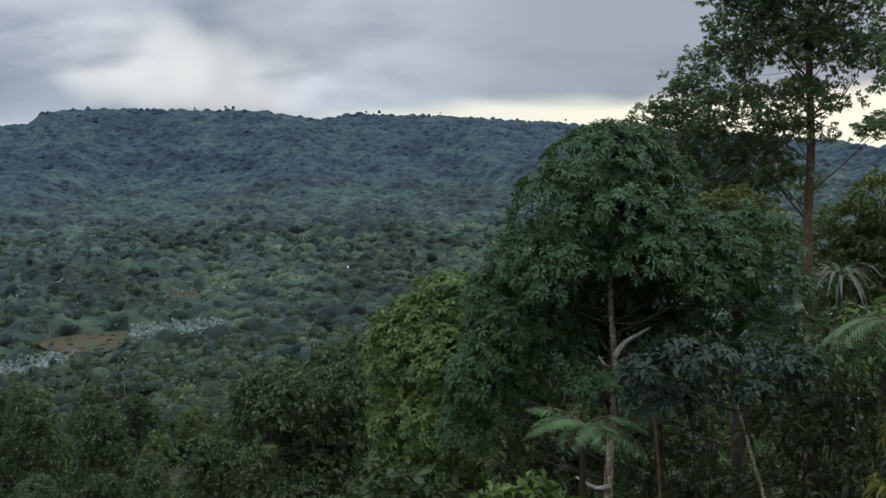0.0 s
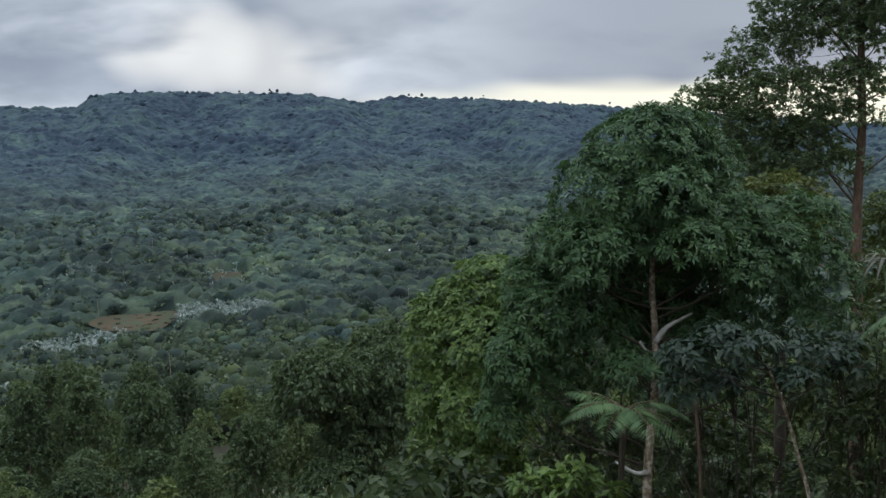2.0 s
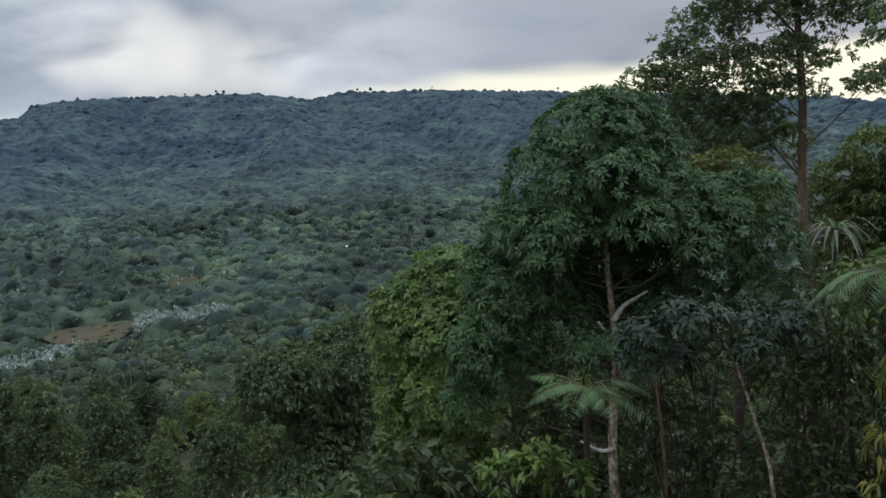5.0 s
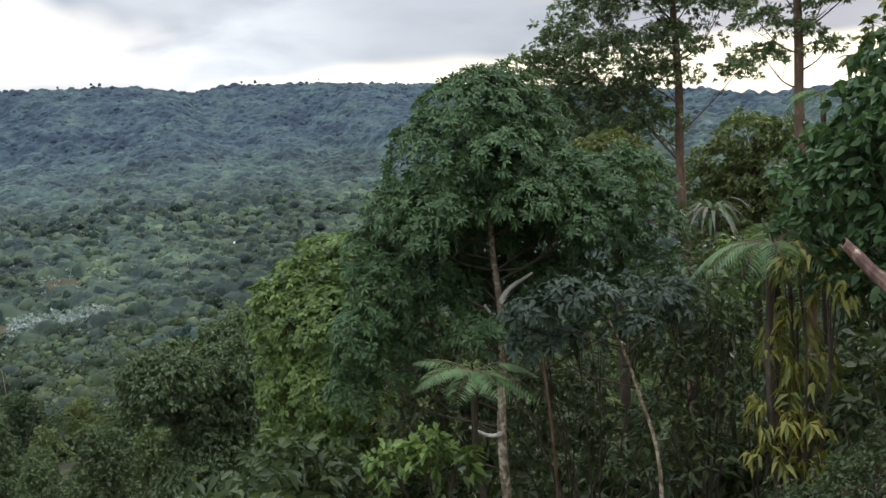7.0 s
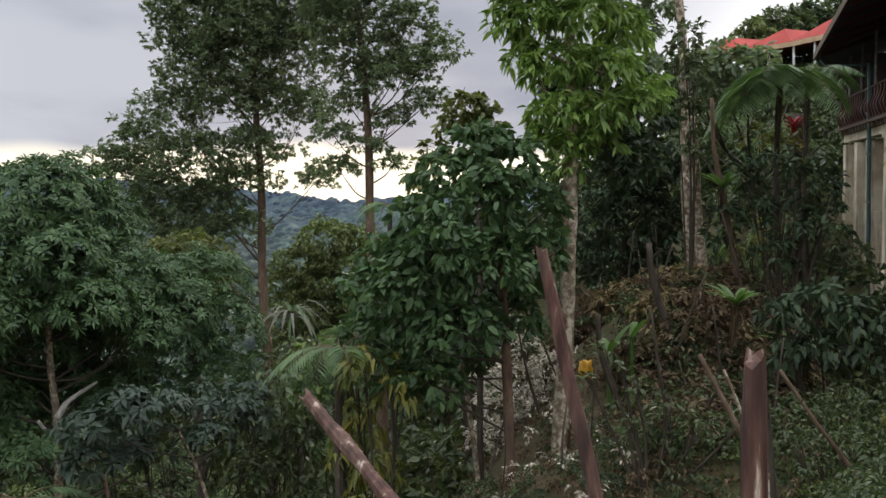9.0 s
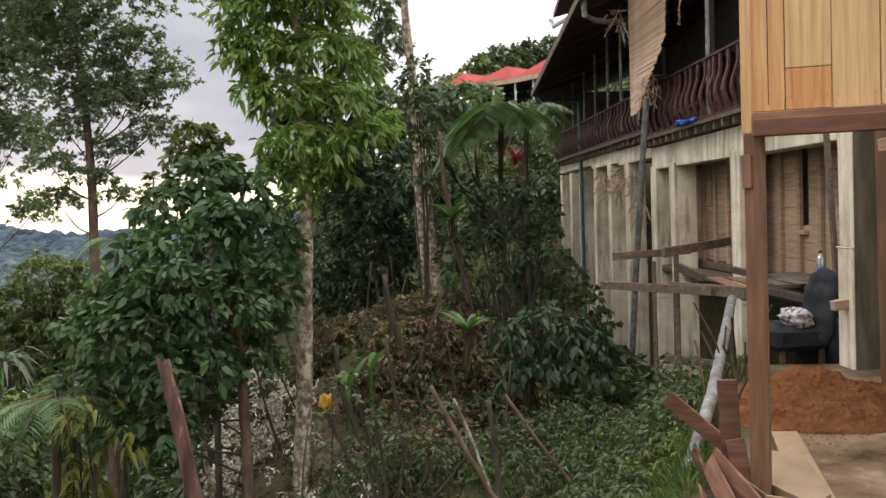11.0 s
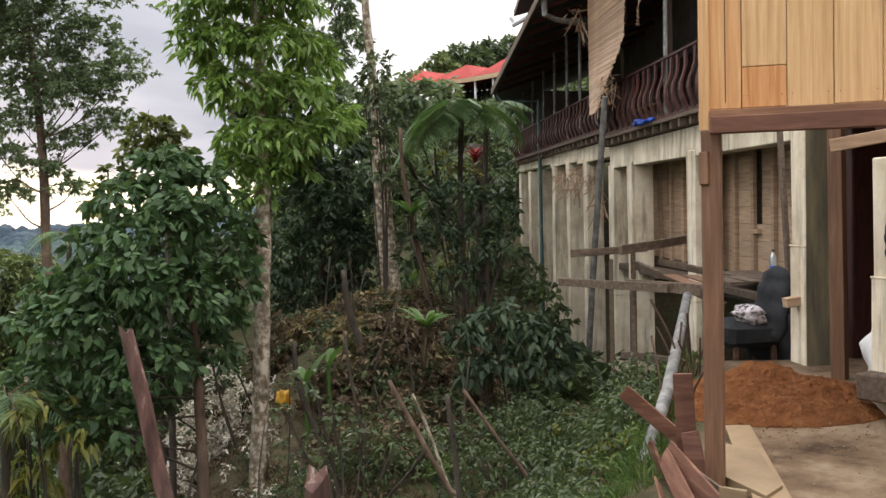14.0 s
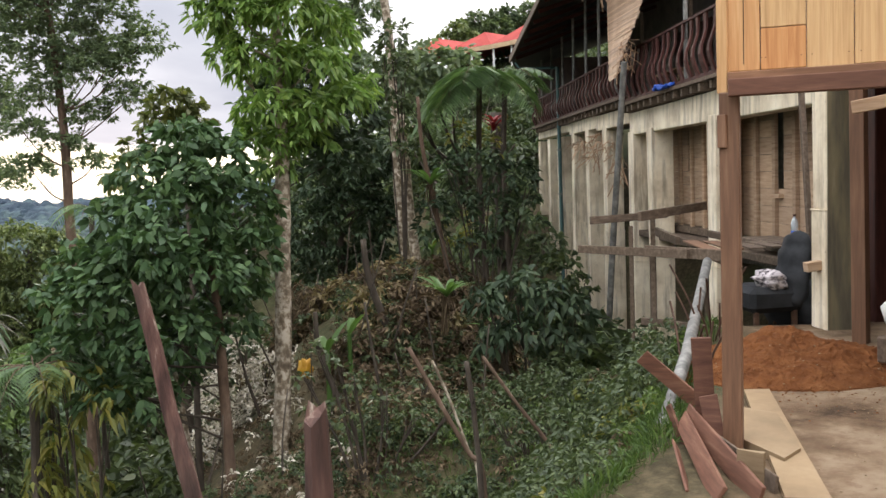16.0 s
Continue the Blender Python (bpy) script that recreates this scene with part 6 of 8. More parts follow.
def bamboo_blind(u_left, u_right, w, z_top, z_low, torn, count):
    """A hanging blind of split bamboo; its lower corner towards the yard is torn away."""
    b = thing("bamboo_blind", hw((u_left + u_right) / 2, w, z_top), "hanging split-bamboo blind, torn and frayed at one lower corner", "blind")
    me = shared_box("slat", (1.0, 0.032, 0.010), M_REED, 0.003, 0.002)
    for k in range(count):
        t = k / (count - 1)
        z = z_top + (z_low - z_top) * t
        cut = torn * max(0, (t - 0.52) / 0.48) ** 1.1
        right = u_right + (u_left - u_right) * min(0.72, cut) + random.uniform(-0.10, 0.06) * (1 if t > 0.5 else 0.2)
        m, ln = beam_pose(hw(u_left + random.uniform(-0.02, 0.02), w, z), hw(right, w - 0.12 * t + random.uniform(-0.01, 0.01), z - 0.05 + 0.06 * math.sin(9 * t)))
        put("slat", me, m @ Matrix.Rotation(radians(90), 4, "Y") @ Matrix.Diagonal((ln, 1, 1, 1)), b)
    bm = bmesh.new()
    for uu in (u_left - 0.12, (u_left + u_right) / 2, u_right + 0.1):
        tube_into(bm, [hw(uu, w + 0.02, z_top), hw(uu, w + 0.01, z_top + (z_low - z_top) * 0.5)], [0.006, 0.006], 5)
    part("cord", bm, M_RUST, b)
    return b


bamboo_blind(18.35, 15.7, 4.58, 5.9, 3.38, 0.62, 84)
bamboo_blind(15.3, 14.3, 4.66, 6.0, 4.55, 1.3, 40)


def frayed_strips(place_list, label):
    """Loose bamboo strips dangling from a torn blind."""
    t = thing("frayed_strips", place_list[0], label, "bamboo strips")
    me = shared_box("strip", (0.022, 0.006, 1.0), M_REED, 0.001)
    for p in place_list:
        for _ in range(12):
            a = Vector(p) + Vector([random.uniform(-0.12, 0.12) for _ in range(3)])
            e = a + Vector((random.uniform(-0.25, 0.25), random.uniform(-0.25, 0.25), random.uniform(-0.45, 0.05)))
            m, ln = beam_pose(a, e, random.uniform(0, 3))
            put("strip", me, m @ Matrix.Diagonal((1, 1, ln, 1)), t)
    return t


frayed_strips([hw(16.9, 4.5, 3.9), hw(16.6, 4.5, 3.75), hw(17.0, 4.5, 3.6)], "loose bamboo strips dangling over the railing")
frayed_strips([hw(18.7, 4.4, 5.5), hw(18.6, 4.45, 5.3)], "loose bamboo strips hanging under the eave")
frayed_strips([hw(20.6, 4.85, 2.35), hw(21.4, 4.85, 2.3), hw(22.0, 4.85, 2.3), hw(19.5, 4.82, 2.2), hw(18.9, 4.8, 1.9), hw(18.5, 4.8, 1.6), hw(20.3, 4.82, 2.1), hw(21.0, 4.82, 2.0), hw(22.6, 4.85, 2.3)], "splintered bamboo lashed under the concrete beam")


def plank_wall(u0, u1, w, z0, z1, windows, label):
    """Lower wall of wide horizontal boards behind upright studs."""
    t = thing("plank_wall", hw((u0 + u1) / 2, w, z0), label, "plank wall")
    rows = int((z1 - z0) / 0.24)
    for k in range(rows):
        za, zb = z0 + 0.24 * k, z0 + 0.24 * k + 0.234
        cuts = [(u0, u1)]
        for wu0, wu1, wz in windows:
            if za > wz - 0.1:
                cuts = [c for a, b in cuts for c in ((a, min(b, wu0)), (max(a, wu1), b)) if c[1] - c[0] > 0.05]
        for a, b in cuts:
            bm = bmesh.new()
            size, m = hbox(a, b - 0.004, w, w + 0.025 + 0.006 * (k % 2), za, zb)
            box_into(bm, size, m, 0.003)
            part("board", bm, M_WOOD_OLD, t)
    uu = u0
    while uu < u1 + 0.05:
        bm = bmesh.new()
        size, m = hbox(uu - 0.04, uu + 0.05, w - 0.06, w - 0.003, z0 - 0.1, z1)
        box_into(bm, size, m, 0.004)
        part("stud", bm, M_WOOD_OLD, t)
        uu += 0.62
    for wu0, wu1, wz in windows:
        bm = bmesh.new()
        size, m = hbox(wu0, wu1, w - 0.07, w + 0.03, wz - 0.06, wz)
        box_into(bm, size, m, 0.004)
        part("sill", bm, M_WOOD_OLD, t)
    bm = bmesh.new()
    size, m = hbox(u0 - 0.1, u1 + 0.1, w - 0.12, w + 0.1, z0 - 0.14, z0 - 0.02)
    box_into(bm, size, m, 0.006)
    part("floor_beam", bm, M_WOOD_GREY, t)
    return t


plank_wall(11.4, 14.7, 5.45, 0.55, 2.75, ((12.45, 12.8, 1.20),), "lower wall of greyed horizontal boards with a narrow window slot")
plank_wall(14.9, 17.9, 5.50, 0.58, 2.78, ((16.2, 16.45, 1.45),), "lower wall of greyed horizontal boards between piers")
# dim space under the house; the store's dark walls stand in for shade
one("wall_under_house", 10.0, 28.8, 8.4, 8.6, -3.5, 3.0, M_STONE, "dark retaining wall under the house", "wall", kind="structure")
one("wall_store_back", 9.2, 9.35, 4.9, 8.4, -0.4, 2.98, M_WOOD_DARK, "dark wall added under the timber house for the store's deep shade", "wall", kind="structure")
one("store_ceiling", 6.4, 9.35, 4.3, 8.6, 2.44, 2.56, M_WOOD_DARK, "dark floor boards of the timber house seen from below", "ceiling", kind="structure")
one("wall_store_side", 4.9, 9.35, 8.4, 8.6, -0.4, 2.98, M_WOOD_DARK, "dark wall added at the back of the store in place of its shade", "wall", kind="structure")
one("lower_floor", 11.3, 18.0, 5.0, 8.4, 0.30, 0.42, M_WOOD_GREY, "boarded floor of the lower storey", "floor", kind="structure")

# unseen walls, added to keep skylight off the yard and the pier faces
one("wall_yard_back", -2.7, -2.5, -0.3, 6.4, -0.2, 5.2, M_WOOD_OLD, "plain unseen wall added behind the yard to block skylight", "wall", kind="structure")
one("wall_yard_side", -2.5, 3.9, 6.2, 6.4, -0.2, 5.2, M_WOOD_OLD, "plain unseen wall added beside the yard to block skylight", "wall", kind="structure")
# heavy corner piers by the yard
store_pier = concrete_pier(8.86, 4.22, 2.36, 0.30, 0.36, M_CONCRETE, "damp-stained concrete pier at the store opening")
concrete_pier(6.72, 3.80, 1.90, 0.30, 0.40, M_CONCRETE, "pale concrete pier hung with work clothes")
concrete_pier(8.40, 7.6, 2.36, 0.30, 0.36, M_CONCRETE_DAMP_SHADED, "dark concrete pier deep in the store, damp and shade in its colour")
# thin skin on the yard side: mossy stain plus painted-in shade
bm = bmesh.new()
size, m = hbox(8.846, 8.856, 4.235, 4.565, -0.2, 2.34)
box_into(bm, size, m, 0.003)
part("damp_render", bm, M_CONCRETE_DAMP_SHADED, store_pier, "mossy damp cement face with shade painted in")
bm = bmesh.new()
stick_into(bm, hw(8.22, 4.22, -0.1), hw(8.24, 4.20, 2.44), 0.13, 0.12)
tagged(part("wooden_post", bm, M_TIMBER_RED), "dark red-brown sawn post at the store opening", "post")
bm = bmesh.new()
stick_into(bm, hw(6.87, 4.0, 1.9), hw(6.87, 4.0, 2.45), 0.12, 0.12)
tagged(part("wooden_stub", bm, M_WOOD_OLD), "short timber stub standing on the concrete pier", "post")
bm = bmesh.new()
stick_into(bm, hw(7.5, 3.75, 2.02), hw(7.0, 4.3, 2.12), 0.05, 0.10)
tagged(part("cross_piece", bm, M_WOOD_OLD), "raw timber cross piece under the floor", "beam")
bm = bmesh.new()
stick_into(bm, hw(8.98, 4.08, 0.60), hw(8.98, 4.23, 0.62), 0.10, 0.09)
tagged(part("timber_block", bm, M_WOOD_OLD), "timber block wedged against the concrete pier", "block")


bm = bmesh.new()
stick_into(bm, hw(9.93, 4.6, 0.55), hw(10.15, 4.6, 2.44), 0.05, 0.06)
tagged(part("timber_prop", bm, M_WOOD_GREY), "slightly leaning timber prop before the plank wall", "post")


def timber_house():
    """The new board wall over the yard, on a beam and a post."""
    t = thing("timber_house_front", hw(5.3, 2.5, 2.12), "new front of fresh orange-brown upright boards over a beam", "house front")
    a, b = hw(5.53, 1.985, 0), hw(4.02, 6.06, 0)
    way = (b - a).normalized()
    out = Vector((way.y, -way.x, 0))
    x, ang = 0.0, math.atan2(way.y, way.x)
    k = 0
    while x < 4.2:
        wd = 0.172 if k == 0 else (0.238, 0.233, 0.236, 0.24)[k % 4]
        p = a + way * (x + wd / 2) + out * (0.004 * (k % 2))
        drop = 0.012 * ((k * 7) % 3)
        if k == 1:
            spans = ((2.115, 2.335), (2.339, 5.2))
        else:
            spans = ((2.115 - drop, 5.2),)
        for z0, z1 in spans:
            bm = bmesh.new()
            m = Matrix.Translation((p.x, p.y, (z0 + z1) / 2)) @ Matrix.Rotation(ang, 4, "Z")
            box_into(bm, (wd - 0.005, 0.025, z1 - z0), m, 0.003)
            part("board", bm, M_TIMBER, t)
        if k == 0:
            # a drying crack
            bm = bmesh.new()
            m = Matrix.Translation((p.x, p.y, 2.9)) @ Matrix.Rotation(ang, 4, "Z") @ Matrix.Translation((0.0, -0.0135, 0))
            box_into(bm, (0.004, 0.002, 1.5), m)
            part("crack", bm, M_BLACK, t, "dark drying crack")
        for zz in (2.18,):
            for xx in (-0.09, 0.09):
                bm = bmesh.new()
                q = p + way * xx - out * 0.0
                bmesh.ops.create_cone(bm, cap_ends=True, segments=6, radius1=0.003, radius2=0.003, depth=0.004,
                                      matrix=Matrix.Translation((q.x - way.y * -0.0, q.y, zz)) @ Matrix.Rotation(ang, 4, "Z") @ Matrix.Translation((0, -0.0145, 0)) @ Matrix.Rotation(radians(90), 4, "X"))
                part("nail", bm, M_RUST, t)
        x += wd
        k += 1
    bm = bmesh.new()
    c = a - way * 0.02
    stick_into(bm, (c.x, c.y, 2.0), (c.x, c.y, 5.2), 0.05, 0.06)
    part("corner_trim", bm, M_TIMBER, t)
    for off, z, hgt, mat in ((0.06, 2.055, 0.10, M_SILL), (0.16, 2.015, 0.09, M_BOARD_RED)):
        bm = bmesh.new()
        e0, e1 = a - out * -off, b - out * -off
        stick_into(bm, (e0.x, e0.y, z), (e1.x, e1.y, z), 0.09, hgt, radians(0))
        part("sill_beam", bm, mat, t)
    bm = bmesh.new()
    pts = [a + way * 1.9 + out * 0.3, b + out * 0.3, hw(7.8, 8.3, 0), hw(7.8, 4.3, 0)]
    vs = [bm.verts.new((q.x, q.y, 2.16)) for q in pts] + [bm.verts.new((q.x, q.y, 2.20)) for q in pts]
    bm.faces.new(vs[:4])
    bm.faces.new(vs[4:][::-1])
    for i in range(4):
        bm.faces.new((vs[i], vs[(i + 1) % 4], vs[4 + (i + 1) % 4], vs[4 + i]))
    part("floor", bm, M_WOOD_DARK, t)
    return t


timber_house()
bm = bmesh.new()
stick_into(bm, hw(5.50, 1.985, -0.05), hw(5.49, 1.98, 2.0), 0.105, 0.11, HOUSE_AZ * 0, 0.006)
post = tagged(part("timber_post", bm, M_TIMBER_RED), "stout sawn post holding the new timber front", "post")
bm = bmesh.new()
stick_into(bm, hw(5.46, 1.93, 1.70), hw(5.46, 1.93, 1.88), 0.05, 0.05)
part("cleat", bm, M_TIMBER_RED, post)


# ---- the yard ----
def heap_rise(u, w):
    """Height of the loose earth over the yard, 0 outside the heap."""
    r = math.hypot((u - 7.45) / 0.82, (w - 3.20) / 0.97)
    if r >= 1:
        return 0.0
    h = 0.235 * (1 - r ** 1.7) * (1 + 0.5 * noise.noise((u * 1.9, w * 1.9, 1.0)))
    h += 0.12 * noise.noise((u * 3.6, w * 3.6, 3.0)) * min(1, 1.8 * (1 - r))
    h += (0.035 * abs(noise.noise((u * 11, w * 11, 5.0))) + 0.016 * noise.noise((u * 27, w * 27, 8.0))) * min(1, 4 * (1 - r))
    return max(0.0, h)


def earth_heap():
    bm = bmesh.new()
    n = 110
    rows = []
    for i in range(n):
        row = []
        for j in range(n):
            u, w = 7.45 + 0.84 * (2 * i / (n - 1) - 1), 3.20 + 0.99 * (2 * j / (n - 1) - 1)
            p = hw(u, w, 0)
            h = heap_rise(u, w)
            p.z = land1(p.x, p.y) + (h if h > 0.004 else -0.03)
            row.append(bm.verts.new(p))
        rows.append(row)
    for a, b in zip(rows, rows[1:]):
        for j in range(n - 1):
            bm.faces.new((a[j], a[j + 1], b[j + 1], b[j]))
    ob = part("earth_mound", bm, M_SOIL)
    bmesh_normals_up(ob)
    return tagged(ob, "mound of loose orange-red earth in the yard", "earth mound")


def bmesh_normals_up(ob):
    bm = bmesh.new()
    bm.from_mesh(ob.data)
    bmesh.ops.recalc_face_normals(bm, faces=bm.faces)
    bm.to_mesh(ob.data)
    bm.free()


earth_heap()


def crumbs(name, label, n, spread, mat, lo, hi):
    """Loose bits on the ground: lumps with uneven corners."""
    vs, fs = [], []
    base = np.array([[1, 0, 0], [-1, 0, 0], [0, 1, 0], [0, -1, 0], [0, 0, 1], [0, 0, -1]], float)
    tri = np.array([[0, 2, 4], [2, 1, 4], [1, 3, 4], [3, 0, 4], [2, 0, 5], [1, 2, 5], [3, 1, 5], [0, 3, 5]])
    for k in range(n):
        u, w = spread()
        p = hw(u, w, 0)
        s = random.uniform(lo, hi)
        v = base * s * rng.uniform(0.5, 1.2, (6, 3)) * np.array([1, 1, 0.6])
        vs.append(v + np.array([p.x, p.y, land1(p.x, p.y) + heap_rise(u, w) + 0.25 * s]))
        fs.append(tri + 6 * k)
    ob = new(name, raw_mesh(name, np.concatenate(vs), np.concatenate(fs), mat))
    return tagged(ob, label, "debris", kind="stuff")


crumbs("earth_clods", "loose clods of red earth round the heap", 1100, lambda: (random.gauss(7.2, 0.42), random.gauss(3.15, 0.50)), M_SOIL, 0.003, 0.012)
crumbs("yard_pebbles", "pale pebbles and wood chips trodden into the yard", 650, lambda: (random.uniform(4.2, 8.5), random.uniform(2.0, 4.6)), M_TIMBER_PALE, 0.003, 0.011)


def loose_board(a, b, width, thick, mat, label, turn=0.0, name="loose_board"):
    bm = bmesh.new()
    stick_into(bm, a, b, width, thick, turn, 0.003, 0.004)
    return tagged(part(name, bm, mat), label, "board", "boards lying about the yard")


def flat_board(corners, thick, mat, label):
    """A board lying on the ground, given by its outline."""
    bm = bmesh.new()
    g = [hw(u, w, 0) for u, w in corners]
    zs = [land1(p.x, p.y) for p in g]
    z0 = sum(zs) / len(zs)
    lo = [bm.verts.new((p.x, p.y, z0 + 0.006)) for p in g]
    hi = [bm.verts.new((p.x, p.y, z0 + 0.006 + thick)) for p in g]
    n = len(g)
    bm.faces.new(lo[::-1])
    bm.faces.new(hi)
    for k in range(n):
        bm.faces.new((lo[k], lo[(k + 1) % n], hi[(k + 1) % n], hi[k]))
    bmesh.ops.recalc_face_normals(bm, faces=bm.faces)
    return tagged(part("loose_board", bm, mat), label, "board", "boards lying about the yard")


flat_board(((6.69, 2.53), (6.66, 2.70), (4.60, 2.10), (4.66, 1.90)), 0.03, M_TIMBER_PALE, "wide pale plank lying on the clay")
flat_board(((6.2, 2.28), (6.0, 2.46), (5.3, 2.28), (5.15, 2.12), (5.6, 2.02)), 0.05, M_TIMBER_PALE, "warped offcut lying across the pale plank")
loose_board(hw(5.62, 1.88, -0.02), hw(5.66, 1.86, 0.62), 0.02, 0.11, M_BOARD_RED, "broken red board leaning on the post", 0.9)
loose_board(hw(5.50, 1.90, -0.02), hw(5.58, 1.87, 0.30), 0.02, 0.10, M_BOARD_RED, "short offcut leaning on the post", 0.8)
loose_board(hw(4.95, 1.86, -0.02), hw(4.96, 1.86, 0.17), 0.03, 0.14, M_TIMBER_PALE, "short pale offcut standing on end", 0.8)
loose_board(hw(6.45, 1.74, 0.36), hw(6.35, 2.16, -0.02), 0.03, 0.10, M_BOARD_RED, "red-brown plank propped across the pipe", 0.2)
for k, (a, b, wd, mt, lb) in enumerate((
        ((5.72, 1.76, 0.13), (4.75, 1.62, 0.02), 0.11, M_BOARD_RED, "reddish plywood strip leaning on the kerb"),
        ((5.75, 1.80, 0.15), (4.70, 1.80, 0.02), 0.12, M_BOARD_RED, "split red plank sliding off the pile"),
        ((5.60, 1.84, 0.07), (4.80, 1.92, 0.03), 0.12, M_WOOD_GREY, "grey board lying on the pile"),
        ((5.78, 1.70, 0.20), (5.66, 1.75, -0.02), 0.06, M_BOARD_RED, "splintered timber stub with a raw end"),
        ((5.35, 1.60, 0.10), (4.9, 1.52, -0.02), 0.07, M_BOARD_RED, "thin weathered slat on the pile"))):
    loose_board(hw(*a), hw(*b), wd, 0.018, mt, lb, radians(60 + 14 * k))
bm = bmesh.new()
tube_into(bm, [hw(5.95, 1.70, -0.04), hw(7.2, 2.30, 0.20), hw(9.9, 3.45, 0.60)], [0.046, 0.048, 0.048], 12)
gp = tagged(part("steel_pipe", bm, M_GALV, smooth=True), "long grey pipe propped from the yard to the platform", "pipe")
bm = bmesh.new()
tube_into(bm, [hw(5.86, 1.66, -0.07), hw(6.02, 1.735, -0.03)], [0.056, 0.056], 12)
part("pipe_collar", bm, M_RUST, gp, "rusty collar")


def rebar_cage():
    t = thing("rebar_bundle", hw(7.4, 2.3, 0), "bundle of rusty reinforcing bars sticking up by the pipe", "rebar")
    for k in range(11):
        u, w = random.uniform(6.6, 9.4), 0
        w = 1.72 + (u - 6) * 0.44 + random.uniform(0.02, 0.25)
        p = hw(u, w, 0)
        z = land1(p.x, p.y)
        bm = bmesh.new()
        e = hw(u + random.uniform(-0.35, 0.35), w + random.uniform(-0.3, 0.2), z + random.uniform(0.35, 0.8))
        tube_into(bm, bend([(p.x, p.y, z - 0.1), (p + (e - p) * 0.5 + Vector((0, 0, 0.05)))[:], e[:]], 3), [0.009] * 7, 5)
        part("bar", bm, M_RUST, t)
    return t


rebar_cage()


def scaffold():
    """The rickety work platform on the slope side of the piers."""
    t = thing("work_platform", hw(10.8, 3.7, 0.6), "rickety work platform of weathered planks on poles", "platform")
    bars = [((11.9, 2.50, 0.62), (10.6, 3.48, 0.62), 0.05, 0.10), ((11.45, 2.56, 1.0), (12.2, 3.75, 1.0), 0.04, 0.09), ((11.2, 3.1, 1.04), (13.5, 4.75, 1.04), 0.05, 0.12),
            ((11.3, 3.2, 0.62), (10.2, 3.78, 0.62), 0.05, 0.12), ((12.0, 4.0, 0.60), (10.2, 3.74, 0.58), 0.05, 0.11), ((12.2, 3.6, 0.78), (11.3, 3.6, 0.72), 0.05, 0.10), ((13.0, 4.6, 0.66), (10.4, 4.7, 0.60), 0.05, 0.09), ((11.9, 3.3, -0.35), (11.2, 4.0, -0.38), 0.04, 0.10)]
    for a, b, sx, sy in bars:
        bm = bmesh.new()
        stick_into(bm, hw(*a), hw(*b), sx, sy, 0.0, 0.004, 0.006)
        part("plank", bm, M_WOOD_GREY, t)
    for k in range(6):
        bm = bmesh.new()
        stick_into(bm, hw(11.9 - 0.22 * k, 3.95 + 0.18 * k, 0.66 + 0.004 * k), hw(10.5 - 0.03 * k, 3.75 + 0.24 * k, 0.66 + 0.004 * k), 0.18, 0.022, 0.0 if k else 0.0, 0.003, 0.004)
        part("plank", bm, M_TIMBER_RED if k < 2 else M_WOOD_GREY, t)
    for u, w, top in ((11.2, 3.26, 0.62), (12.0, 3.5, 1.0), (10.3, 3.8, 0.58), (12.0, 4.2, 0.62), (14.5, 3.9, 0.72), (13.4, 3.9, 0.42)):
        p = hw(u, w, 0)
        bm = bmesh.new()
        stick_into(bm, (p.x, p.y, land1(p.x, p.y) - 0.2), (p.x, p.y, top), 0.06, 0.06, 0.4, 0.006, 0.006)
        part("leg", bm, M_WOOD_GREY, t)
    bm = bmesh.new()
    p = hw(11.6, 3.0, 0)
    tube_into(bm, [hw(18.2, 4.3, -3.4), hw(17.3, 4.3, 0.0), hw(16.3, 4.34, 3.5)], [0.06, 0.06, 0.055], 10)
    part("leaning_pipe", bm, M_GALV, t, "leaning grey pipe")
    return t


scaffold()


def water_bottle():
    bm = bmesh.new()
    p = hw(11.6, 5.2, 0.64)
    prof = ((0.030, 0.0), (0.033, 0.01), (0.033, 0.06), (0.029, 0.08), (0.033, 0.10), (0.033, 0.16), (0.024, 0.19), (0.012, 0.21), (0.012, 0.225))
    tube_into(bm, [p + Vector((0, 0, 1.35 * z)) for _, z in prof], [1.35 * r for r, _ in prof], 14)
    b = tagged(part("water_bottle", bm, M_PET, smooth=True), "clear plastic water bottle standing on the platform", "bottle")
    bm = bmesh.new()
    tube_into(bm, [p + Vector((0, 0, 0.30)), p + Vector((0, 0, 0.325))], [0.02, 0.02], 12)
    part("cap", bm, M_WOOD_DARK, b, "dark red cap")
    bm = bmesh.new()
    tube_into(bm, [p + Vector((0, 0, 0.03)), p + Vector((0, 0, 0.12))], [0.0455, 0.0455], 14, caps=False)
    part("wrapper", bm, M_BLUE, b, "pale blue wrapper")
    # the ledge under it
    return b


one("ledge", 10.3, 12.6, 4.95, 5.38, 0.56, 0.63, M_WOOD_GREY, "narrow ledge of rough boards along the wall", "ledge")
water_bottle()


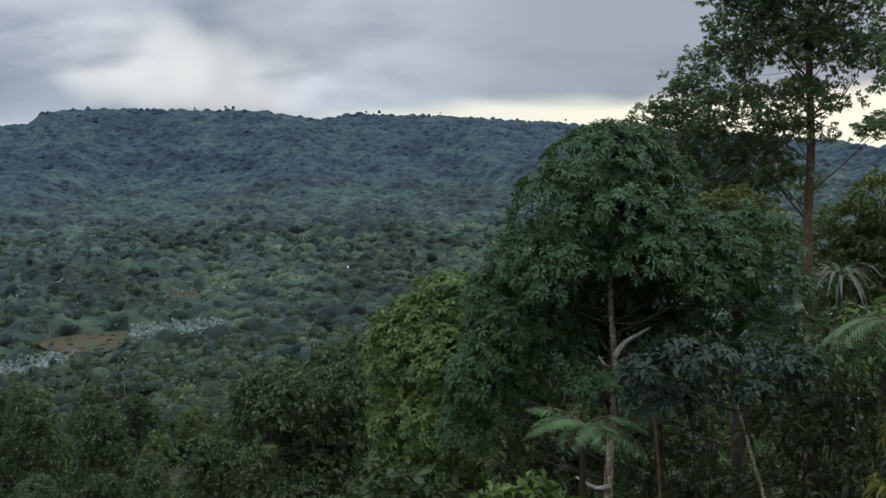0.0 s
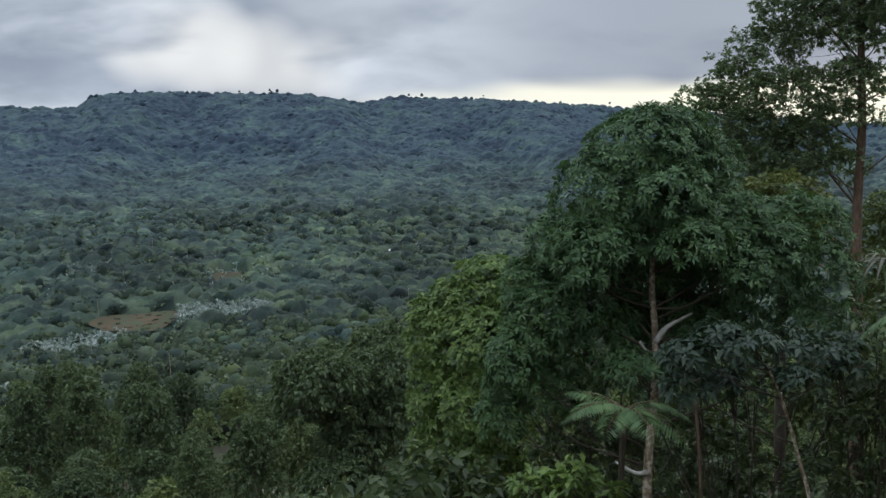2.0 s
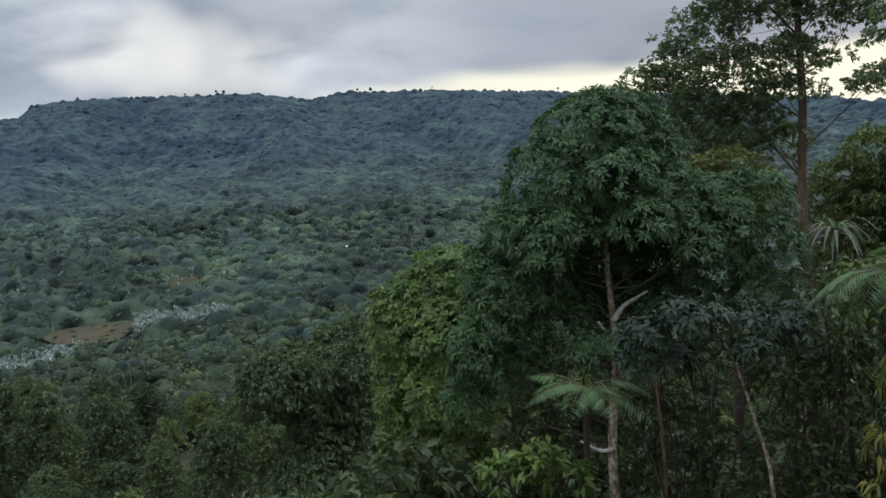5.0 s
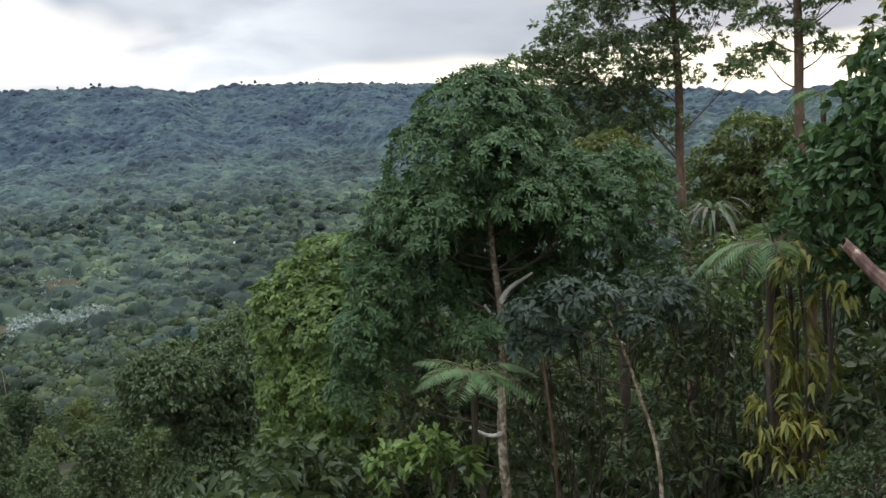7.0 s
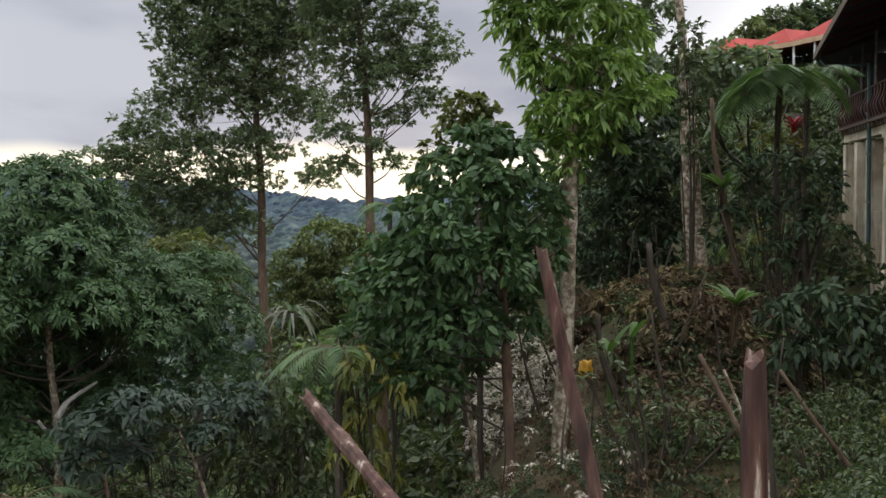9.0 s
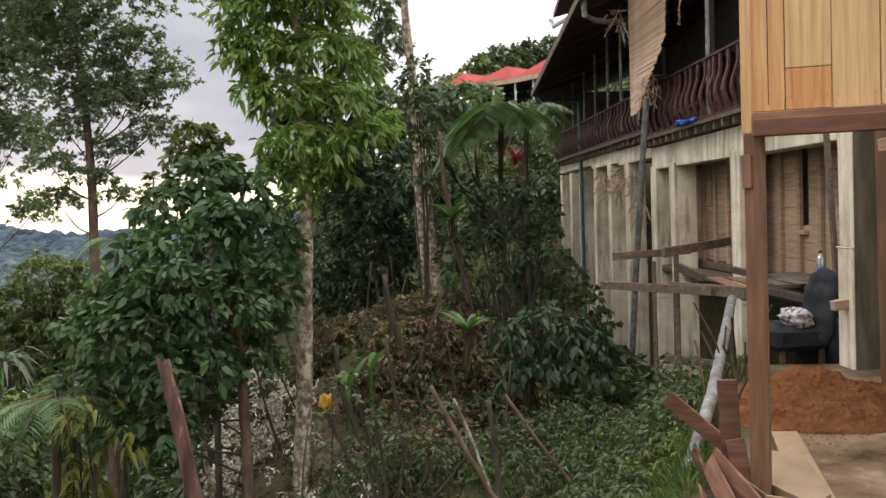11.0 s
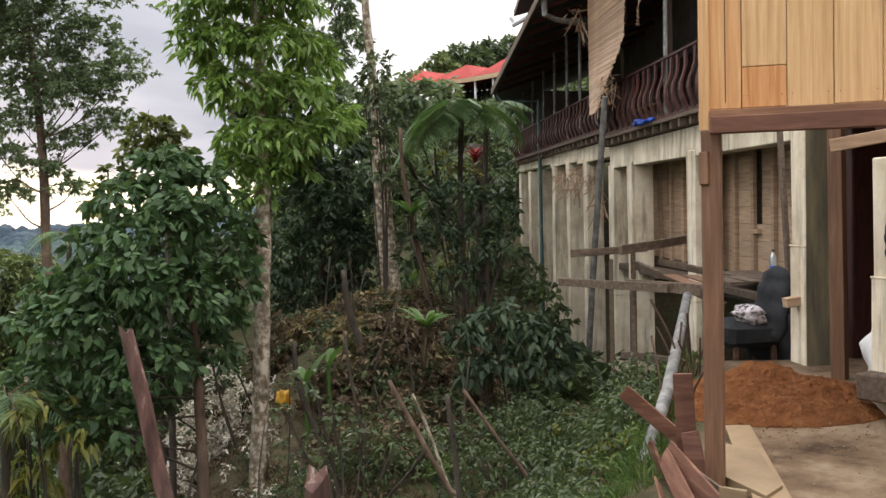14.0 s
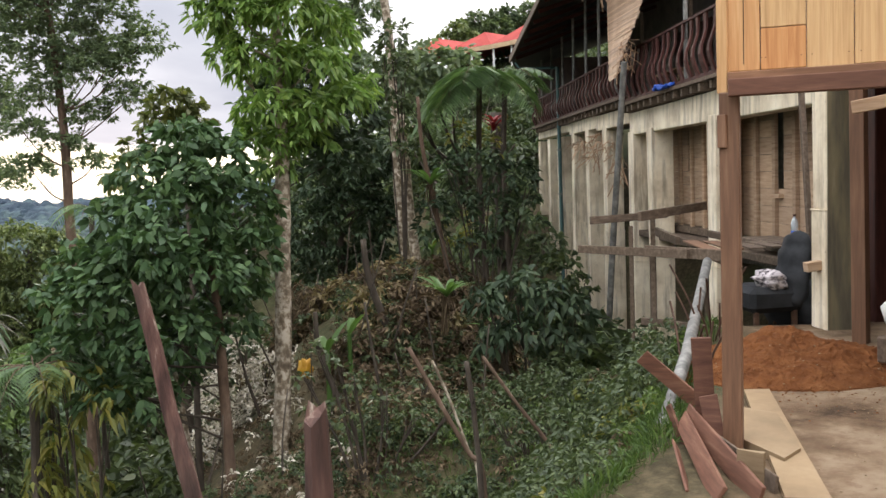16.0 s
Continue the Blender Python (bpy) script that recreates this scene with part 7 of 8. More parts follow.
def old_seat():
    """A torn-out vehicle seat under the platform with cloth on it."""
    t = thing("old_seat", hw(9.6, 4.3, 0.1), "old black vehicle seat standing behind the earth heap", "seat")
    bm = bmesh.new()
    size, m = hbox(9.35, 9.95, 3.7, 4.25, 0.10, 0.36)
    box_into(bm, size, m, 0.06, 0.01)
    part("cushion", bm, M_BLACK, t)
    bm = bmesh.new()
    pts = [hw(9.46, 4.12, 0.15), hw(9.50, 4.18, 0.40), hw(9.56, 4.24, 0.62), hw(9.62, 4.30, 0.80), hw(9.65, 4.33, 0.90)]
    tube_into(bm, bend(pts, 4), [0.21 * k for k in (0.75, 0.9, 1, 1, 1, 1, 1, 0.98, 0.97, 0.95, 0.92, 0.88, 0.82, 0.72, 0.58, 0.4, 0.15)], 12)
    for v in bm.verts:
        c = min(pts, key=lambda q: abs(q.z - v.co.z))
        d = v.co - c
        back = HOUSE_M.to_3x3() @ Vector((0.45, 0.9, 0)).normalized()
        v.co -= back * (d.dot(back) * 0.62)
    part("backrest", bm, M_BLACK, t, smooth=True)
    for k in range(4):
        bm = bmesh.new()
        size, m = hbox(9.40 + 0.45 * (k % 2), 9.45 + 0.45 * (k % 2), 3.75 + 0.4 * (k // 2), 3.80 + 0.4 * (k // 2), -0.3, 0.12)
        box_into(bm, size, m, 0.005)
        part("leg", bm, M_RUST, t)
    return t


old_seat()


def crumpled(name, label, category, place, size, mat, seed):
    bm = bmesh.new()
    bmesh.ops.create_icosphere(bm, subdivisions=3, radius=1.0)
    for v in bm.verts:
        n = 1 + 0.55 * noise.noise(v.co * 1.7 + Vector((seed, 0, 0))) + 0.25 * noise.noise(v.co * 5 + Vector((0, seed, 0)))
        v.co = Vector((v.co.x * size[0] * n, v.co.y * size[1] * n, max(-0.8, v.co.z) * size[2] * n))
        v.co += Vector(place)
    return tagged(part(name, bm, mat, smooth=True), label, category)


crumpled("crumpled_cloth", "crumpled pale patterned cloth lying on the old seat", "cloth", hw(9.5, 3.95, 0.42), (0.16, 0.16, 0.10), M_CLOTH_LIGHT, 3.0)
crumpled("plastic_sack", "white woven sack standing against the store wall", "sack", hw(7.6, 4.25, 0.28), (0.14, 0.14, 0.32), M_WHITE, 8.0)
# one added black lump stands for the whole dark heap of junk
crumpled("tarpaulin_bundle", "dark lumpy heap of junk under the platform", "tarpaulin", hw(9.9, 4.6, 0.0), (0.45, 0.5, 0.35), M_BLACK, 5.0)


def hanging_cloth(name, label, a, b, drop, mat, seed):
    """A garment hung over a nail, in folds."""
    bm = bmesh.new()
    a, b = Vector(a), Vector(b)
    side = (b - a)
    out = side.cross(Vector((0, 0, 1))).normalized()
    nx, nz = 22, 26
    rows = []
    for j in range(nz):
        t = j / (nz - 1)
        pinch = 0.45 + 0.55 * min(1, 0.25 + 1.4 * t)
        row = []
        for i in range(nx):
            s = i / (nx - 1) - 0.5
            p = a + side * (0.5 + s * pinch) + Vector((0, 0, -drop * t * (1 + 0.22 * math.sin(5 * s + seed))))
            p += out * (0.035 * math.sin(s * 22 + seed + 2 * t) * (0.3 + t) + 0.03 * noise.noise((s * 6, t * 4, seed)))
            row.append(bm.verts.new(p))
        rows.append(row)
    for r0, r1 in zip(rows, rows[1:]):
        for i in range(nx - 1):
            bm.faces.new((r0[i], r0[i + 1], r1[i + 1], r1[i]))
    ob = part(name, bm, mat, smooth=True)
    so = ob.modifiers.new("cloth", "SOLIDIFY")
    so.thickness = 0.012
    return tagged(ob, label, "clothing")


hanging_cloth("work_trousers", "faded navy work clothes hung on the pier", hw(6.60, 3.84, 1.50), hw(6.48, 4.14, 1.53), 0.85, M_CLOTH, 1.0)
hanging_cloth("work_glove", "dark grimy cloth hung on a nail", hw(6.69, 3.71, 1.42), hw(6.67, 3.83, 1.42), 0.20, M_BLACK, 4.0)
one("wall_yard_panel", 5.2, 6.70, 4.34, 4.44, -0.1, 2.1, M_CONCRETE, "plain cement panel beside the pier", "wall", kind="structure")
bm = bmesh.new()
stick_into(bm, hw(6.95, 3.70, 0.22), hw(5.6, 4.10, 0.30), 0.16, 0.20, 0.0, 0.012, 0.008)
tagged(part("rail_beam", bm, M_WOOD_GREY), "heavy weathered beam resting across the pier foot", "beam")


def jerrycan():
    t = thing("jerrycan", hw(6.0, 3.72, 0), "dirty white plastic jerrycan lying by the beam", "jerrycan")
    p = hw(6.0, 3.72, 0)
    z = land1(p.x, p.y)
    bm = bmesh.new()
    m = Matrix.Translation((p.x, p.y, z + 0.17)) @ Matrix.Rotation(-HOUSE_AZ + 0.5, 4, "Z")
    box_into(bm, (0.26, 0.24, 0.34), m, 0.045)
    part("body", bm, M_WHITE, t)
    bm = bmesh.new()
    box_into(bm, (0.20, 0.012, 0.26), m @ Matrix.Translation((0, -0.122, -0.01)), 0.005)
    part("panel", bm, M_WHITE, t)
    bm = bmesh.new()
    tube_into(bm, bend([m @ Vector((-0.08, 0, 0.16)), m @ Vector((-0.03, 0, 0.22)), m @ Vector((0.06, 0, 0.21)), m @ Vector((0.09, 0, 0.16))], 3), [0.016] * 10, 8)
    part("handle", bm, M_WHITE, t)
    return t


jerrycan()


# ---- stakes at the yard's edge, close to the eye ----
def stake(foot, top, thick, label):
    """A rough split stake: uneven facets, a splintered top, flaking bark."""
    bm = bmesh.new()
    a, b = Vector(foot), Vector(top)
    n = 26
    pts = [a + (b - a) * k / n + Vector((noise.noise((k * 0.5, thick * 90, 0)), noise.noise((0, k * 0.5, thick * 90)), 0)) * thick * 0.30 for k in range(n + 1)]
    tube_into(bm, pts, [thick * (1 + 0.10 * math.sin(1.7 * k) + 0.06 * math.sin(4.1 * k)) for k in range(n)] + [thick * 0.8], 9, 0.10)
    bm.verts.ensure_lookup_table()
    up = (b - a).normalized()
    for v in bm.verts[-9:]:
        v.co += up * thick * random.uniform(-0.9, 0.9)
    return tagged(part("wooden_stake", bm, M_STAKE), label, "stake", "stakes at the yard's edge")


def earth_slump():
    """Red earth spilling over the yard's edge."""
    bm = bmesh.new()
    bmesh.ops.create_icosphere(bm, subdivisions=4, radius=1.0)
    c = hw(5.84, 1.37, 0)
    for v in bm.verts:
        n = 1 + 0.3 * noise.noise(v.co * 2) + 0.12 * noise.noise(v.co * 7)
        v.co = Vector((c.x + v.co.x * 0.24 * n, c.y + v.co.y * 0.24 * n, land1(c.x, c.y) + v.co.z * 0.10 * n))
    tagged(part("earth_slump", bm, M_SOIL, smooth=True), "red earth spilling over the grassy yard edge", "earth mound")


earth_slump()
loose_board(hw(5.99, 1.17, -0.32), hw(5.74, 1.47, -0.18), 0.03, 0.03, M_WOOD_OLD, "broken stick lying on the red earth", 0.3, "loose_stick")

stake((1.149, 1.441, -0.05), (1.055, 1.83, 1.51), 0.0073, "leaning flaking red-brown stake at the yard edge")
stake((0.957, 1.484, -0.05), (0.957, 1.484, 1.456), 0.0096, "upright stake with a frayed pinkish top")
stake((1.04, 1.502, 0.928), (0.908, 2.123, 1.321), 0.0090, "thin pole slanting out over the slope")


# ---- shrubs, ferns and dead growth on the bank ----
M_YELLOW = simple("orange_yellow_plastic", [(0.3, (0.42, 0.20, 0.01)), (0.7, (0.65, 0.36, 0.03))], 8, (1, 1, 1), 0.45, 0.4, 0.3, 0.01)


M_LEAF_PALM = leaf_material("withered_grey_palm_leaf", (0.12, 0.12, 0.095), (0.21, 0.205, 0.165), (0.34, 0.33, 0.27), 0.7, 0.15, 0.2)


def shrub(name, label, lobes, mat, category, **kw):
    """A many-stemmed shrub: stems from the ground into every lobe, and leaves."""
    x = sum(l[0] for l in lobes) / len(lobes)
    y = sum(l[1] for l in lobes) / len(lobes)
    t = thing(name, (x, y, land1(x, y)), label, category)
    for lx, ly, lz, rh, rv in lobes:
        bx, by = lx + (x - lx) * 0.85, ly + (y - ly) * 0.85
        g = min(land1(bx, by), lz - 0.2) - 0.15
        bm = bmesh.new()
        way = bend([(bx, by, g), ((bx + lx) / 2 + 0.05, (by + ly) / 2, (g + lz) / 2), (lx, ly, lz)], 3)
        tube_into(bm, way, [0.022 * (1 - 0.6 * i / (len(way) - 1)) for i in range(len(way))], 5, 0.05)
        for _ in range(3):
            e = np.array([lx, ly, lz]) + unit(rng.normal(size=3)) * np.array([rh, rh, rv]) * 0.8
            tube_into(bm, [way[-3], (way[-1] + e) / 2, e], [0.010, 0.007, 0.003], 4)
        part("stem", bm, M_BARK_DARK, t)
    crown_object("foliage", lobes, mat, t, **kw)
    return t


def frond_arrays(base, out, length, arch, pairs=26, width=0.26, blade=0.105):
    """One fern frond: a curved midrib with paired leaflets that shrink to the tip."""
    out = np.array(out, float)
    side = unit(np.cross(out, [0, 0, 1.0]))
    s = np.linspace(0.06, 1, pairs)
    spine = np.array(base) + out[None] * (length * s)[:, None] * np.array([1, 1, 1]) + np.array([0, 0, 1.0]) * (length * (0.38 * s - arch * s ** 2))[:, None]
    tang = unit(np.gradient(spine, axis=0))
    span = width * length * np.sin(np.pi * np.clip(s * 0.93 + 0.05, 0, 1)) ** 0.7
    parts = []
    for k in (-1, 1):
        way = side[None] * k + tang * 0.45 + np.array([0, 0, -0.22])
        parts.append(leaf_arrays(spine, way, span * rng.uniform(0.9, 1.08, pairs), blade, 0.15, 0.35, 0.85))
    return joined(parts), spine


def tree_fern(top, n, length, label, seed, tilt, arc=(0, 360), arch=(0.65, 1.05), wide=0.30, blade=0.105):
    x, y, z = top
    g = min(land1(x, y), z - 0.5)
    t = thing("tree_fern", (x, y, g), label, "tree fern", "tree ferns on the hillside")
    bm = bmesh.new()
    tube_into(bm, bend([(x + 0.1, y, g - 0.2), (x - 0.05, y + 0.05, (g + z) / 2), (x, y, z)], 4), [0.07, 0.06, 0.055, 0.05, 0.05, 0.05, 0.05, 0.055, 0.06], 8, 0.1)
    part("trunk", bm, M_BARK_DARK, t)
    turn = seed * 0.7
    for k in range(n):
        a = radians(arc[0] + (arc[1] - arc[0]) * (k + 0.5) / n) + (turn if arc[1] - arc[0] == 360 else 0) + random.uniform(-0.2, 0.2)
        d = np.array([math.cos(a), math.sin(a), random.uniform(-0.05, 0.25)])
        (v, f), spine = frond_arrays((x, y, z), d * 0.92, length * random.uniform(0.8, 1.12), random.uniform(*arch), 24 if length < 1.3 else 44, wide, blade)
        fr = new("frond", raw_mesh("frond", v, f, M_FERN))
        hang(fr, t)
        bm = bmesh.new()
        pts = [np.array([x, y, z])] + list(spine[::5])
        tube_into(bm, pts, [0.014 * (1 - 0.85 * i / (len(pts) - 1)) for i in range(len(pts))], 5)
        part("midrib", bm, M_BARK_BROWN, fr)
    return t


def strap_leaf(bm, base, way, length, width, droop, n=6):
    """A long strap-shaped leaf with a fold along its middle."""
    way = Vector(way).normalized()
    side = way.cross(Vector((0, 0, 1))).normalized()
    rows = []
    for i in range(n + 1):
        t = i / n
        c = Vector(base) + way * (length * t) + Vector((0, 0, length * (0.5 * t - droop * t * t)))
        w = width * math.sin(math.pi * min(1, 0.12 + 0.88 * t)) ** 0.8 + 0.002
        rows.append((bm.verts.new(c + side * w + Vector((0, 0, 0.2 * w))), bm.verts.new(c), bm.verts.new(c - side * w + Vector((0, 0, 0.2 * w)))))
    for a, b in zip(rows, rows[1:]):
        bm.faces.new((a[0], b[0], b[1], a[1]))
        bm.faces.new((a[1], b[1], b[2], a[2]))


def bird_nest_fern(place):
    t = thing("nest_fern", place, "nest fern with bright strap leaves on a trunk", "nest fern", "nest ferns on the trunks")
    for k in range(11):
        a = 2 * math.pi * k / 11 + random.uniform(-0.2, 0.2)
        bm = bmesh.new()
        strap_leaf(bm, place, (math.cos(a), math.sin(a), 0.5), random.uniform(0.4, 0.7), 0.05, 0.55)
        part("leaf", bm, M_BANANA, t)
    bm = bmesh.new()
    for _ in range(26):
        a = Vector(place) + Vector((random.uniform(-0.06, 0.06), random.uniform(-0.06, 0.06), 0))
        stick_into(bm, a, a + Vector((random.uniform(-0.08, 0.08), random.uniform(-0.08, 0.08), -random.uniform(0.25, 0.6))), 0.02, 0.003, random.uniform(0, 3), 0)
    ob = part("withered_leaves", bm, M_LEAF_BROWN, t)
    ob["kind"] = "stuff"
    return t


def cordyline(place):
    x, y, z = place
    t = thing("cordyline", (x, y, land1(x, y)), "cordyline with bright red leaves on the hillside", "plant")
    bm = bmesh.new()
    tube_into(bm, [(x, y, land1(x, y) - 0.2), (x + 0.04, y, z)], [0.03, 0.02], 6)
    part("stem", bm, M_BARK_DARK, t)
    for k in range(18):
        a = 2.4 * k
        bm = bmesh.new()
        strap_leaf(bm, (x, y, z - 0.012 * k), (math.cos(a), math.sin(a), 0.7), random.uniform(0.3, 0.5), 0.035, 0.7)
        part("leaf", bm, M_RED_LEAF, t)
    return t


def dry_palm(place):
    """Withered fan leaves hanging from a palm's head."""
    x, y, z = place
    t = thing("palm", (x, y, land1(x, y)), "palm with grey withered fronds hanging down", "palm")
    bm = bmesh.new()
    tube_into(bm, [(x, y, land1(x, y) - 0.2), (x + 0.1, y, z - 1.5), (x, y, z)], [0.14, 0.12, 0.10], 8, 0.06)
    part("trunk", bm, M_BARK_DARK, t)
    for k in range(34):
        a = 2.4 * k
        bm = bmesh.new()
        strap_leaf(bm, (x, y, z + random.uniform(-0.1, 0.15)), (math.cos(a), math.sin(a), random.uniform(0.1, 0.9)), random.uniform(0.9, 1.5), 0.045, random.uniform(0.9, 1.5), 8)
        part("frond", bm, (M_LEAF_PALM, M_LEAF_PALM, M_LEAF_PALM, M_FERN)[k % 4], t)
    return t


def bare_trunk(label, stem, radii, mat):
    way = bend(stem, 5)
    n = len(way)
    rad = [float(np.interp(i / (n - 1), np.linspace(0, 1, len(radii)), radii)) for i in range(n)]
    t = thing("bare_trunk", stem[0], label, "tree trunk")
    bm = bmesh.new()
    tube_into(bm, way, rad, 9, 0.09)
    part("trunk", bm, mat, t, smooth=True)
    for k in (n // 2, (3 * n) // 4):
        a = np.array(way[k])
        d = unit(np.array([random.uniform(-1, 1), random.uniform(-1, 1), 0.9]))
        extra_limb(t, [a, a + d * 2.0 * rad[k], a + d * 5 * rad[k]], (rad[k] * 0.35, rad[k] * 0.15), mat)
    return t


def banana_clump(place, n, seed):
    x, y, z = place
    g = min(land1(x, y), z)
    t = thing("banana_plant", (x, y, g), "young banana plant with broad torn leaves", "banana plant", "banana plants on the bank")
    bm = bmesh.new()
    tube_into(bm, [(x, y, g - 0.15), (x, y, z)], [0.045, 0.03], 7)
    part("stem", bm, M_BANANA, t)
    for k in range(n):
        a = seed * 1.3 + 2 * math.pi * k / n
        bm = bmesh.new()
        strap_leaf(bm, (x, y, z - 0.02), (math.cos(a), math.sin(a), random.uniform(0.3, 1.6)), random.uniform(0.3, 0.5), random.uniform(0.045, 0.075), random.uniform(0.3, 0.9), 8)
        part("leaf", bm, M_BANANA, t)
    return t


def undergrowth(name, label, n, area, mats, r_lo, r_hi, leaf, per_m2, keep=None):
    """Tangled low growth covering a stretch of the slope, too dense to count."""
    lobes = []
    while len(lobes) < n:
        az, r = random.uniform(area[0], area[1]), random.uniform(area[2], area[3])
        x, y = 0.4 + r * math.sin(radians(az)), 0.7 + r * math.cos(radians(az))
        if keep and not keep(x, y):
            continue
        s = random.uniform(r_lo, r_hi)
        lobes.append((x, y, land1(x, y) + s * 0.35, s, s * random.uniform(0.5, 0.9)))
    v, f = lobe_leaves(lobes, per_m2=per_m2, leaf=leaf, per_rosette=5, width=0.42, droop=0.5, light=True)
    ob = new(name, raw_mesh(name, v, f, mats))
    return tagged(ob, label, "undergrowth", kind="stuff")


def off_yard(x, y, margin=0.15):
    """Not in the yard, under the house or on the path."""
    hx, hy = x - HOUSE_X, y - HOUSE_Y
    u, w = hx * EU[0] + hy * EU[1], hx * EW[0] + hy * EW[1]
    edge = min(-0.8 + 0.75 * (u - 2.5), 1.55) + 0.45 * max(0, u - 5.6)
    return w < min(edge - margin, 4.5) and math.hypot(x, y) > 3.4


def behind_house(x, y):
    hx, hy = x - HOUSE_X, y - HOUSE_Y
    return hx * EU[0] + hy * EU[1] > 30.5


DRY_X, DRY_Y = 9.29, 12.29


def off_bank(x, y):
    """Off the yard, and clear of the fallen dry bush."""
    az, r = math.degrees(math.atan2(x, y)), math.hypot(x, y)
    if 34.5 < az < 43 and 8.5 < r < 15:
        return False
    return off_yard(x, y) and math.hypot(x - DRY_X, y - DRY_Y) > 1.7


undergrowth("brush_clearing", "low brush and cut stems in a clearing", 150, (-21, -8, 90, 132), M_LEAF_SLOPE, 0.6, 1.4, 0.35, 4)
undergrowth("brush_clearing", "pale cut brush lying in a clearing", 60, (-17, -11, 96, 122), M_LEAF_DRY, 0.4, 0.9, 0.30, 4)
undergrowth("garden_growth", "low green crops and weeds over the cleared garden", 70, (-26, -19.6, 428, 464), M_LEAF_VALLEY, 0.7, 1.7, 0.6, 2.2)
undergrowth("hillside_scrub", "dense scrub of small trees covering the near slope", 230, (-16, 34, 17, 62), M_LEAF_SHRUB, 0.9, 2.0, 0.34, 4.5)
undergrowth("hillside_scrub", "tangled green scrub on the bank behind the trees", 170, (30, 62, 14, 44), M_LEAF_SHRUB, 0.5, 1.3, 0.26, 7, lambda x, y: off_yard(x, y) and not (37 < math.degrees(math.atan2(x, y)) < 55 and math.hypot(x, y) < 22))
undergrowth("bank_weeds", "low weeds and creepers covering the bank", 420, (24, 64, 6.5, 18), M_LEAF_SHRUB, 0.18, 0.44, 0.062, 58, off_bank)
undergrowth("bank_weeds", "dark weeds and fallen leaves on the bank below the yard", 330, (18, 60, 4.2, 9.5), M_LEAF_SHRUB, 0.10, 0.30, 0.055, 75, off_bank)
undergrowth("hillside_scrub", "dark scrub on the hill behind the house", 90, (50, 64, 31.5, 52), M_LEAF_SHRUB, 0.8, 1.8, 0.34, 5, behind_house)
undergrowth("bank_weeds", "yellowing weeds scattered on the bank", 70, (26, 62, 5.5, 16), M_LEAF_YELLOW, 0.10, 0.28, 0.08, 30, off_bank)
undergrowth("withered_litter", "brown leaf litter and stems under the pale trunks", 190, (32, 45, 7.0, 15), M_LEAF_BROWN, 0.08, 0.22, 0.06, 60, off_yard)
undergrowth("bank_weeds", "low creeping weeds under the pale trunks", 150, (31, 45, 6.5, 13), M_LEAF_SHRUB, 0.07, 0.2, 0.05, 90, off_yard)
undergrowth("dry_leaf_litter", "pale dry leaves scattered below the fallen bush", 110, (24, 44, 9, 16), M_LEAF_DRY, 0.10, 0.24, 0.075, 26, off_yard)
undergrowth("bank_weeds", "dark weeds below the pale trunks", 110, (24, 34.5, 9, 17), M_LEAF_SHRUB, 0.2, 0.45, 0.09, 34, off_bank)
undergrowth("withered_litter", "dry brown leaves and stems on the bank below the yard", 150, (22, 58, 4.6, 12), M_LEAF_BROWN, 0.10, 0.26, 0.07, 36, off_bank)
undergrowth("bank_weeds", "fresh green grass and weeds near the yard", 330, (48, 68, 5.2, 15), M_LEAF_GREEN, 0.06, 0.17, 0.05, 120, off_yard)
undergrowth("withered_litter", "withered brown fern litter on the bank", 150, (36, 60, 10, 24), M_LEAF_BROWN, 0.2, 0.5, 0.10, 30, off_bank)


undergrowth("withered_litter", "brown withered ferns and stems covering the rising bank", 130, (36, 56, 11.5, 22), M_LEAF_BROWN, 0.25, 0.6, 0.13, 26, off_bank)
undergrowth("bank_weeds", "dark creepers among the withered ferns", 120, (35, 57, 11, 22), M_LEAF_SHRUB, 0.2, 0.5, 0.11, 28, off_bank)
undergrowth("withered_litter", "tan dry fern fronds lying on the bank", 120, (35, 55, 11, 21), M_LEAF_TAN, 0.2, 0.5, 0.12, 26, off_bank)


undergrowth("withered_litter", "fallen leaves and twigs on the slope below the yard", 420, (20, 64, 4.0, 10.5), M_LEAF_BROWN, 0.05, 0.16, 0.05, 80, off_yard)
undergrowth("bank_weeds", "small dark weeds on the slope below the yard", 420, (20, 64, 4.0, 10.5), M_LEAF_SHADE, 0.06, 0.18, 0.05, 80, off_yard)


def bank_stems(n):
    """Thin dead stems standing and leaning on the bank."""
    made = 0
    while made < n:
        az, r = random.uniform(30, 55), random.uniform(8, 18)
        x, y = 0.4 + r * math.sin(radians(az)), 0.7 + r * math.cos(radians(az))
        if not off_yard(x, y, 0.6):
            continue
        z, h = land1(x, y), random.uniform(0.9, 2.4)
        lean = Vector((random.uniform(-0.3, 0.3), random.uniform(-0.3, 0.3), 1)) * h
        t = thing("dead_sapling", (x, y, z), "thin dead sapling standing in the undergrowth", "sapling", "dead saplings on the bank")
        bm = bmesh.new()
        foot = Vector((x, y, z - 0.15))
        way = bend([foot, foot + lean * 0.5 + Vector((random.uniform(-0.06, 0.06), 0, 0)), foot + lean], 3)
        r0 = random.uniform(0.010, 0.028)
        tube_into(bm, way, [r0 * (1 - 0.5 * i / (len(way) - 1)) for i in range(len(way))], 6, 0.1)
        part("trunk", bm, M_BARK_DARK, t, smooth=True)
        made += 1


bank_stems(34)


